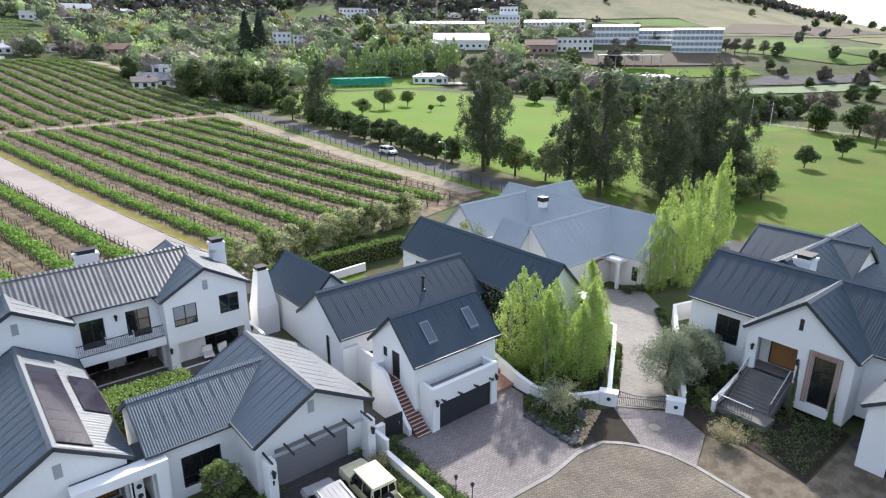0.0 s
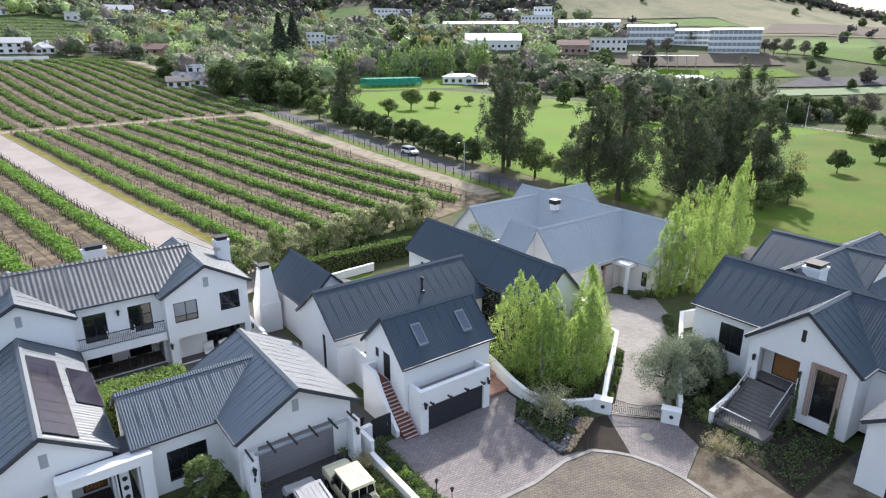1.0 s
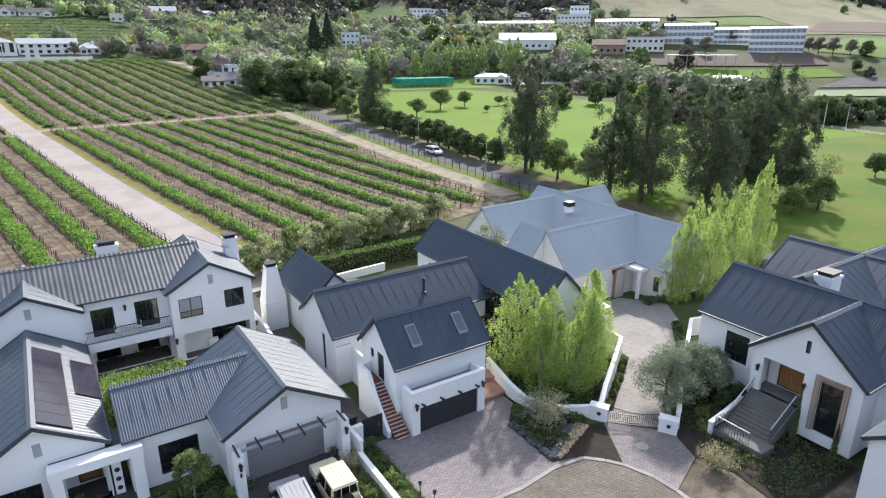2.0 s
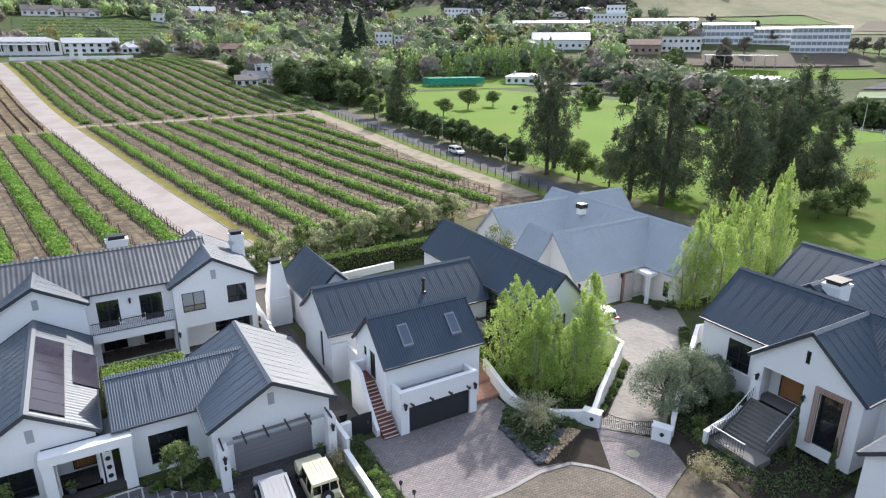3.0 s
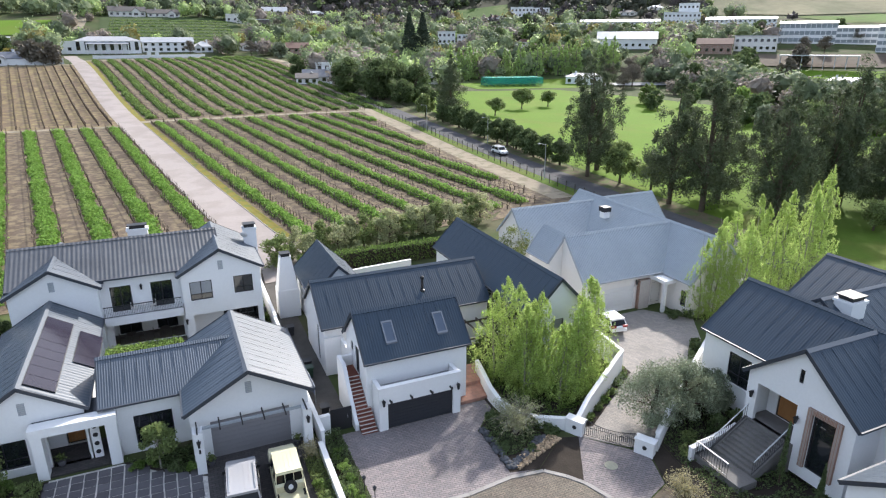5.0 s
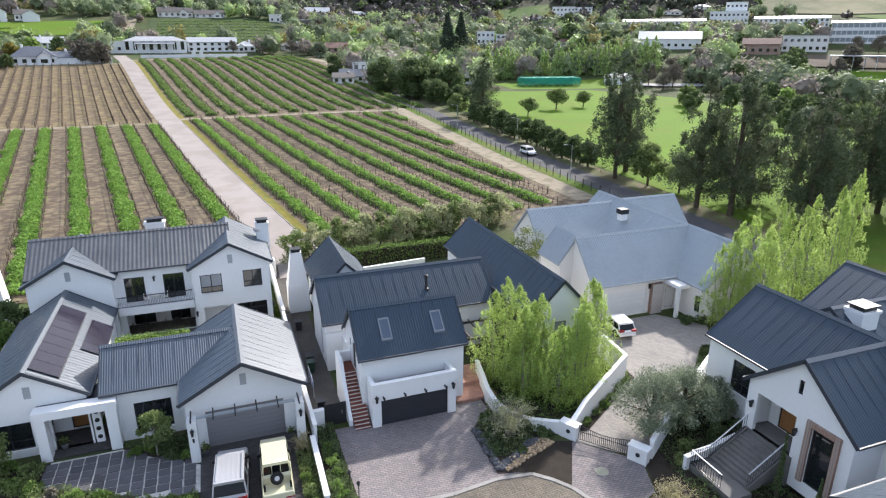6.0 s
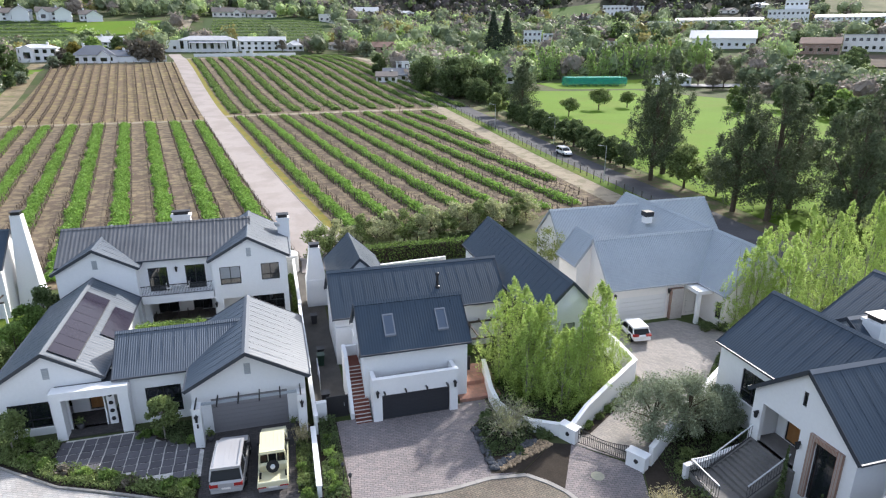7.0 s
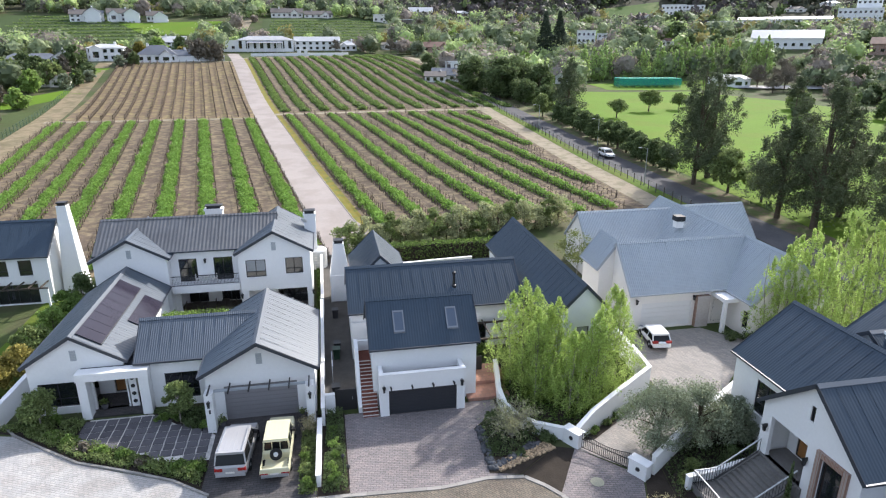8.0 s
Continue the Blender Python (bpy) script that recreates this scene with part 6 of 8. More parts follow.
# water tank, bins, pots and yard things
tank = thing("water_tank", "round pale grey plastic water tank", "water tank", (19.0, 59.2, lz(19, 59)))
part("drum", lathe(B(), (0, 0, 0), [(1.15, 0.0), (1.2, 0.1)] + [(1.2 - 0.03 * (k % 2), 0.1 + 0.16 * k) for k in range(1, 13)] + [(1.1, 2.15), (0.5, 2.35)], 28), mat("tank_plastic", (0.50, 0.50, 0.48), 0.5, 0.08), tank)
part("lid", lathe(B(), (0, 0, 2.35), [(0.3, 0.0), (0.3, 0.08), (0.1, 0.12)], 16), GALV, tank)
for x, y in ((3.9, 32.6), (7.0, 33.2), (12.55, 28.9), (17.95, 28.9)):
    pt = thing("plant_pot", "small potted plant in a dark glazed pot", "plant pot", (x, y, 0.12 if y > 30 else 0.03))
    part("pot", lathe(B(), (0, 0, 0), [(0.16, 0.0), (0.24, 0.2), (0.26, 0.38), (0.22, 0.4)], 14), SLAB, pt)
    rng = np.random.default_rng(int(x * 10))
    f = new("plant", raw_mesh("plant", leaves(rng.normal(size=(160, 3)) * (0.15, 0.15, 0.12) + (0, 0, 0.55), 0.07, rng), 4, L_MIX))
    f.parent = pt
for x, y, c in ((20.6, 37.2, (0.02, 0.05, 0.03)), (20.7, 38.3, (0.02, 0.02, 0.022)), (20.7, 45.3, (0.03, 0.03, 0.035)), (20.4, 31.2, (0.03, 0.03, 0.03))):
    b = thing("wheelie_bin", "dark plastic wheelie bin in the side passage", "bin", (x, y, 0.02), group="bins")
    m = mat("bin_plastic", c, 0.5, 0.1)
    bm = box(B(), -0.28, 0.28, -0.33, 0.33, 0.05, 0.95)
    bmesh.ops.scale(bm, vec=(0.8, 0.8, 1), verts=[v for v in bm.verts if v.co.z < 0.5])
    part("body", soften(bm, 0.03), m, b)
    part("lid", soften(box(B(), -0.31, 0.31, -0.37, 0.35, 0.955, 1.04), 0.02), m, b)
# washing line with cloths in the passage
wl_ = thing("washing_line", "small washing line with blue and grey cloths", "washing line", (20.6, 34.5, 0))
part("frame", bar(bar(bar(B(), (-0.4, -1.2, 0), (-0.4, -1.2, 1.5), 0.05), (-0.4, 1.2, 0), (-0.4, 1.2, 1.5), 0.05), (-0.4, -1.2, 1.48), (-0.4, 1.2, 1.48), 0.04), GALV, wl_)
for k, c in enumerate(((0.10, 0.13, 0.25), (0.35, 0.37, 0.45), (0.08, 0.10, 0.20), (0.4, 0.4, 0.42))):
    part("cloth", soften(box(B(), -0.42, -0.36, -1.1 + 0.56 * k, -0.62 + 0.56 * k, 0.7, 1.46), 0.01), mat("cloth", c, 0.9, 0.15), wl_)


# outdoor furniture on the balcony and in the court
def bistro(x, y, z, m, label):
    t = thing("garden_table", label, "table", (x, y, z))
    part("tabletop", lathe(B(), (0, 0, 0.7), [(0.38, 0.0), (0.4, 0.02), (0.38, 0.04)], 18), m, t)
    part("stem", bar(B(), (0, 0, 0.0), (0, 0, 0.7), 0.05), m, t)
    for sx in (-1, 1):
        c = thing("garden_chair", "light garden chair beside a small table", "chair", (x + sx * 0.75, y, z), group="garden chairs")
        part("seat", soften(box(B(), -0.21, 0.21, -0.21, 0.21, 0.43, 0.46), 0.01), m, c)
        part("backrest", soften(box(B(), sx * 0.2 - 0.02, sx * 0.2 + 0.02, -0.21, 0.21, 0.47, 0.88), 0.01), m, c)
        for lx in (-0.18, 0.18):
            for ly in (-0.18, 0.18):
                part("leg", bar(B(), (lx, ly, 0), (lx, ly, 0.43), 0.03), m, c)


bistro(9.0, 47.4, 3.785, CREAM, "small white table on the balcony")
bistro(7.6, 48.6, 0.65, DARKWOOD, "dark outdoor table under the balcony")
bistro(10.3, 48.8, 0.65, DARKWOOD, "dark outdoor table under the balcony")


def lounger(x, y, z, turn):
    g = thing("sun_lounger", "pale cushioned outdoor seat on the terrace", "lounger", (x, y, z), group="terrace seats")
    g.rotation_euler = (0, 0, radians(turn))
    part("seat", soften(box(B(), -0.4, 0.4, -0.5, 0.5, 0.3, 0.46), 0.04), CREAM, g)
    part("backrest", soften(box(B(), -0.4, 0.4, 0.4, 0.58, 0.47, 0.95), 0.05), CREAM, g)
    for lx in (-0.34, 0.34):
        for ly in (-0.44, 0.5):
            part("leg", bar(B(), (lx, ly, 0), (lx, ly, 0.3), 0.06), DARKWOOD, g)


lounger(16.6, 46.9, 0.65, 20)
lounger(15.2, 47.2, 0.65, -10)
tr = thing("trampoline", "round black trampoline on the back lawn", "trampoline", (31.0, 54.0, lz(31, 54) + 0.03))
part("mat", lathe(B(), (0, 0, 0.62), [(1.5, 0.0), (1.55, 0.04), (1.3, 0.05), (0.1, 0.04)], 24), DARK_METAL, tr)
for k in range(6):
    a = k * math.pi / 3
    part("leg", bar(B(), (1.5 * math.cos(a), 1.5 * math.sin(a), 0), (1.5 * math.cos(a), 1.5 * math.sin(a), 0.63), 0.05), GALV, tr)
for x, y in ((20.9, 22.3), (21.2, 21.2)):
    lp = thing("garden_lamp", "slim black bollard lamp beside the forecourt", "lamp", (x - 0.3, y, 0.03))
    part("post", lathe(B(), (0, 0, 0), [(0.06, 0), (0.03, 0.05), (0.025, 1.1)], 8), DARK_METAL, lp)
    part("lantern", lathe(B(), (0, 0, 1.1), [(0.06, 0), (0.12, 0.2), (0.13, 0.22), (0.02, 0.34)], 8), DARK_METAL, lp)
mh = thing("manhole_cover", "round concrete manhole cover in the paving", "manhole cover", (35.7, 18.6, 0.04))
part("disc", lathe(B(), (0, 0, 0), [(0.42, 0.0), (0.42, 0.012), (0.36, 0.014)], 24), mat("worn_concrete", (0.34, 0.33, 0.25), 0.9, 0.25), mh)

# ---- vineyards ----
def strip(name, rows, leafmat, label, seed, width, height, per_m, size):
    """Green strips between the vine rows: rows of (s, y0, y1)."""
    rng = np.random.default_rng(seed)
    pts = []
    for s, y0, y1 in rows:
        n = int((y1 - y0) * per_m)
        y = rng.uniform(y0, y1, n)
        wob = 0.16 * np.sin(y * 0.7 + s) + 0.12 * np.sin(y * 1.9 + 2 * s)
        full = 0.9 + 0.20 * np.sin(y * 0.45 + 3 * s) * np.sin(y * 0.13 + s) + 0.16 * np.sin(y * 2.3 + 5 * s) * np.sin(y * 0.9 + s) + rng.normal(size=n) * 0.15
        u = rng.uniform(-1, 1, n)
        x = row_x(s + wob, y) + u * width * 0.5 * full
        z = height * np.sqrt(np.maximum(0, 1 - u * u)) * full * rng.uniform(0.2, 1.15, n)
        pts.append(np.stack([x, y, land(x, y) + 0.06 + z], 1))
    p = np.concatenate(pts)
    tagged(new(name, raw_mesh(name, leaves(p, size, rng, 0.35, 0.6), 4, leafmat)), label, "crop", kind="stuff")


def right_end(s):
    """Where a row of the lower right vineyard comes out at the near hedge or at the track."""
    near = 68 + 0.2 * max(0, s - 26)
    if s > 60:
        near = max(near, 76 + (s - 66.5) / 0.165)
    return near


rows_a = [(27.7 + 5.9 * k, right_end(27.7 + 5.9 * k), 176.5) for k in range(10)]
rows_b = [(16.3 - 6.0 * k, 62, 170.5) for k in range(9)]
rows_c = [(27.7 + 5.9 * k, 184 + 0.3 * k, 312 + 2.0 * k if k < 13 else 300) for k in range(15)]
rows_c = [(s, a, min(b, 76 + (s - 20) / 0.165 if s > 200 else b)) for s, a, b in rows_c if row_x(s, b) < 67]
strip("cover_crop", rows_a, L_COVER, "bushy green cover crop between vine rows", 301, 2.0, 0.8, 180, 0.175)
strip("cover_crop", rows_b, L_COVER, "bushy green cover crop between vine rows", 302, 2.3, 0.7, 200, 0.175)
strip("cover_crop", rows_c, L_VINE, "green cover crop of the upper vineyard", 303, 2.4, 0.8, 105, 0.29)


VINEWOOD = mat("dark_vine_wood", (0.105, 0.082, 0.062), 0.9, 0.3, 2.0, 12.0)


def trellis(name, ss, y_of, label, seed, every=6.0, vines=True, wire=True, thick=1.0):
    """Posts, wires and bare vines of many rows."""
    rng = np.random.default_rng(seed)
    bm_pts = []
    quads = []

    def stick(a, b, w):
        a, b = np.array(a), np.array(b)
        d = b - a
        s = np.cross(d, (0.3, 0.9, 0.31))
        s = s / np.linalg.norm(s) * w / 2
        t = np.cross(d, s)
        t = t / np.linalg.norm(t) * w / 2
        c = [s + t, s - t, -s - t, -s + t]
        for k in range(4):
            quads.append([a + c[k], a + c[(k + 1) % 4], b + c[(k + 1) % 4], b + c[k]])

    for s in ss:
        y0, y1 = y_of(s)
        if y1 - y0 < 5:
            continue
        n = int((y1 - y0) / every)
        for k in range(n + 1):
            y = y0 + (y1 - y0) * k / max(1, n)
            x = row_x(s, y)
            g = lz(x, y)
            stick((x, y, g - 0.1), (x + rng.normal() * 0.05, y + rng.normal() * 0.05, g + 1.45), 0.085)
            if k < n and wire:
                yy = y0 + (y1 - y0) * (k + 1) / n
                xx = row_x(s, yy)
                for z in (0.8, 1.35):
                    stick((x, y, g + z), (xx, yy, lz(xx, yy) + z), 0.02)
        if vines:
            for y in np.arange(y0, y1, 1.3):
                y += rng.normal() * 0.1
                x = row_x(s, y)
                g = lz(x, y)
                stick((x, y, g), (x + rng.normal() * 0.06, y + rng.normal() * 0.06, g + 0.75), 0.09 * thick)
                stick((x, y - 0.6, g + 0.72), (x, y + 0.6, g + 0.78), 0.07 * thick)
                stick((x + rng.normal() * 0.08, y + rng.uniform(-0.5, 0.5), g + 0.75), (x + rng.normal() * 0.15, y + rng.uniform(-0.5, 0.5), g + 1.15), 0.05 * thick)
    tagged(new(name, raw_mesh(name, np.array(quads), 4, VINEWOOD)), label, "trellis", kind="stuff")


trellis("vine_trellis", [27.7 + 5.9 * k + d for k in range(10) for d in (-1.5, 1.5)], lambda s: (right_end(s) - 1, 177), "bare vines on weathered posts and wires", 311)
trellis("vine_trellis", [16.3 - 6.0 * k + d for k in range(9) for d in (-1.6, 1.5)], lambda s: (61, 171), "bare vines on weathered posts and wires", 312)
trellis("vine_trellis", [16.8 - 3.0 * k for k in range(16)], lambda s: (176, 293), "bare dormant vine rows on posts", 313, 7.0, thick=2.2)
trellis("vine_trellis", [27.7 + 5.9 * k + 1.6 for k in range(14)], lambda s: (184, 310 if row_x(s, 310) < 66 else 250), "bare vines of the upper vineyard", 314, 9.0, True, False)

# ---- fences and street furniture ----
def fence(name, pts, label, every, h, post, wires=3, material=POST, mesh_mat=None):
    base = thing(name, label, "fence", (pts[0][0], pts[0][1], lz(*pts[0])))
    me = None
    for a, b in zip(pts, pts[1:]):
        a, b = Vector((*a, 0)), Vector((*b, 0))
        n = max(1, round((b - a).length / every))
        for k in range(n + (1 if b.to_2d() == Vector(pts[-1]) else 0)):
            p = a.lerp(b, k / n)
            if me is None:
                me = bpy.data.meshes.new("post")
                q = box(B(), -post / 2, post / 2, -post / 2, post / 2, -0.2, h)
                q.to_mesh(me)
                q.free()
                me.materials.append(material)
            o = new("post", me)
            o.parent = base
            o.location = (p.x - base.location.x, p.y - base.location.y, lz(p.x, p.y) - base.location.z)
        for w in range(wires):
            z = h * (0.25 + 0.7 * w / max(1, wires - 1))
            m = max(1, n // 4)
            run = [a.lerp(b, k / m) for k in range(m + 1)]
            hung("wire", tube(B(), [(p.x, p.y, lz(p.x, p.y) + z) for p in run], [0.018] * (m + 1), 4), mesh_mat or GALV, base)


GREENF = mat("green_fence_paint", (0.030, 0.075, 0.050), 0.6, 0.15)
fence("road_fence", [(74.6, 70), (74.6, 140), (74.2, 205)], "dark wire fence on posts beside the road", 2.6, 1.7, 0.10, 4, DARKWOOD, GREENF)
fence("side_fence", [(row_x(-40.6, 100), 100), (row_x(-37.6, 296), 296)], "green wire mesh fence beside the vineyard", 3.0, 1.8, 0.09, 4, GREENF, GREENF)
fence("field_rail", [(203.5, 104), (202.6, 73), (201, 52), (200, 30)], "white post-and-rail fence beside the park", 3.0, 1.0, 0.16, 2, CREAM, CREAM)


def lamp_post(x, y, h, arm=1.2):
    g = thing("street_lamp", "tall grey street lamp with a short arm", "street lamp", (x, y, lz(x, y)), group="street lamps")
    part("pole", lathe(B(), (0, 0, 0), [(0.10, -0.2), (0.09, 0.5), (0.05, h)], 8), GALV, g)
    part("arm", bar(B(), (0, 0, h - 0.05), (-arm, 0, h + 0.15), 0.06), GALV, g)
    part("lamp_head", soften(box(B(), -arm - 0.45, -arm + 0.05, -0.12, 0.12, h + 0.08, h + 0.22), 0.03), GALV, g)


for x, y, h in ((75.4, 88.5, 6.5), (75.4, 145, 6.5), (82.8, 125, 6.0)):
    lamp_post(x, y, h)
for x, y in ((187.1, 83.3), (188.7, 78.3)):
    g = thing("goal_post", "tall white rugby goal upright", "goal post", (x, y, lz(x, y)), group="goal posts")
    part("pole", lathe(B(), (0, 0, 0), [(0.09, -0.2), (0.08, 4), (0.05, 9)], 8), CREAM, g)
ct = thing("cricket_nets", "green netted cricket practice cages", "sports net", (162, 252, lz(162, 252)))
NET = mat("green_netting", (0.03, 0.36, 0.27), 0.8, 0.25, 0.3, 6.0)
nn, nl = NET.node_tree.nodes, NET.node_tree.links
see, nmix = nn.new("ShaderNodeBsdfTransparent"), nn.new("ShaderNodeMixShader")
nmix.inputs[0].default_value = 0.6
nl.new(nn["Principled BSDF"].outputs[0], nmix.inputs[1])
nl.new(see.outputs[0], nmix.inputs[2])
nl.new(nmix.outputs[0], nn["Material Output"].inputs[0])
for k in range(9):
    part("post", bar(B(), (-13 + 3.3 * k, 5, 0), (-13 + 3.3 * k, 5, 4.0), 0.12), GREENF, ct)
    part("net_panel", box(B(), -13.1 + 3.3 * k, -13.02 + 3.3 * k, -5, 5, 0.1, 3.8), NET, ct)
part("roof_net", box(B(), -13.2, 13.6, -5, 5, 3.85, 3.93), NET, ct)
part("back_net", box(B(), -13.2, 13.6, 5.02, 5.1, 0.1, 3.84), NET, ct)
part("front_net", box(B(), -13.2, 13.6, -5.1, -5.02, 1.2, 3.84), NET, ct)
ct.rotation_euler = (0, 0, radians(-10))


# ---- the slopes beyond ----
drape("pitch", [(264, 215), (279, 229), (339, 160), (331, 146)], LAWN, "bright green school playing field", "lawn", 0.3, 5)
drape("court", [(288, 138), (300, 143), (343, 100), (336, 90)], mat("court_green", (0.20, 0.25, 0.14), 0.9, 0.15, 0.1, 1.0), "pale green sports courts", "court", 0.4, 5)
drape("court", [(305, 146), (330, 144), (357, 106), (347, 98)], ASPHALT, "grey hard courts behind a fence", "court", 0.4, 5)
drape("school_bank", [(283, 232), (299, 246), (367, 183), (346, 162)], PLOUGH, "dark earth bank below the school", "bank", 0.5, 8)
def ragged(pts, seed, step_m=9.0, amp=3.0):
    """An outline drawn with uneven, overgrown edges."""
    rng = np.random.default_rng(seed)
    out = []
    for a, b in zip(pts, pts[1:] + pts[:1]):
        n = max(1, int(math.dist(a, b) / step_m))
        out += [(a[0] + (b[0] - a[0]) * k / n + rng.uniform(-amp, amp), a[1] + (b[1] - a[1]) * k / n + rng.uniform(-amp, amp)) for k in range(n)]
    return out


FIELD = mat("slope_grass", (0.085, 0.150, 0.026), 0.95, 0.25, 0.03, 0.4, second=(0.10, 0.13, 0.035), cover=0.55)
drape("hill_field", ragged([(370, 178), (402, 196), (500, 229), (575, 208), (480, 168), (405, 150), (382, 112), (372, 120)], 1), FIELD, "bright green field on the slope", "field", 0.35, 6)
drape("rough_field", ragged([(384, 110), (408, 148), (520, 160), (560, 118), (430, 84)], 2), PASTURE, "rough green field on the lower slope", "field", 0.32, 8)
drape("hill_field", ragged([(496, 372), (580, 340), (566, 297), (503, 337)], 3), FIELD, "green field above the school", "field", 0.35, 6)
drape("dry_slope", [(430, 420), (720, 620), (1050, 560), (1150, 300), (900, 210), (605, 206), (500, 262), (560, 300), (580, 345), (500, 375)], DRYHILL, "dry grassy hillside with scattered scrub", "hillside", 0.6, 30)
drape("dry_slope", [(605, 204), (900, 208), (1150, 290), (1300, 200), (900, 120), (520, 110), (420, 124), (560, 163)], mat("pale_slope", (0.150, 0.160, 0.070), 0.95, 0.25, 0.012, 0.15, second=(0.19, 0.17, 0.10), cover=0.54), "grassy lower hillside", "hillside", 0.5, 30)
drape("ploughed_slope", [(520, 268), (612, 214), (800, 226), (760, 262), (600, 300)], PLOUGH, "brown ploughed land on the hillside", "field", 1.0, 15)
drape("meadow", [(-104, 445), (-41, 456), (-43, 412), (-83, 413)], LAWN, "green meadow below white farm buildings", "meadow", 0.3, 8)
drape("hill_vineyard", [(-178, 468), (-133, 474), (-90, 432), (-78, 385), (-144, 360), (-190, 380)], HILLVINE, "green vineyard on the rising ground", "vineyard", 0.25, 8)
drape("hill_vineyard", [(-16, 466), (69, 484), (59, 386), (-14, 398)], HILLVINE, "green vineyard behind the manor", "vineyard", 0.25, 8)
drape("hill_track", [(-28, 468), (-22, 468), (-24, 405), (-33, 405)], SAND, "steep sandy farm track", "track", 0.4, 8)
drape("meadow", [(279, 566), (332, 560), (305, 506), (262, 508)], PASTURE, "green hillside meadow among woods", "meadow", 0.6, 12)
drape("school_road", [(196, 236), (262, 206), (283, 230), (279, 236), (262, 214), (200, 242)], CONC, "pale concrete school road", "road", 0.6, 8)
drape("park_path", [(204.5, 104), (207.5, 104), (206.5, 73), (205, 52), (204, 30), (201, 30), (202.5, 52), (203.8, 73)], SAND, "worn path beside the park fence", "path", 0.15, 6)
for k in range(11):
    y = 366 + 10.0 * k
    rng = np.random.default_rng(400 + k)
    x = rng.uniform(-170 + 0.25 * (k * 10), -84 - 0.2 * k, 700) if y < 430 else rng.uniform(-165, -95, 500)
    p = np.stack([x, y + 0.06 * (x + 120) + rng.normal(size=len(x)) * 0.6, np.zeros(len(x))], 1)
    p[:, 2] = land(p[:, 0], p[:, 1]) + rng.uniform(0.2, 1.1, len(x))
    tagged(new("hill_vines", raw_mesh("hill_vines", leaves(p, 0.5, rng), 4, L_VINE)), "dense green vine row on the slope", "vines", kind="stuff")
for k in range(8):
    y = 392 + 9.0 * k
    rng = np.random.default_rng(420 + k)
    x = rng.uniform(-10, 60, 500)
    p = np.stack([x, y + rng.normal(size=500) * 0.6, np.zeros(500)], 1)
    p[:, 2] = land(p[:, 0], p[:, 1]) + rng.uniform(0.2, 1.0, 500)
    tagged(new("hill_vines", raw_mesh("hill_vines", leaves(p, 0.5, rng), 4, L_VINE)), "green vine row behind the manor", "vines", kind="stuff")


# ---- far buildings ----
SCHOOLGLASS = mat("grey_blue_panes", (0.24, 0.27, 0.29), 0.2, 0.2, 0.3, 1.0, spec=0.6)
SLATE = mat("grey_slate_roof", (0.125, 0.135, 0.155), 0.6, 0.15, 0.3, 2.0)
KEEP = []          # where no tree may stand


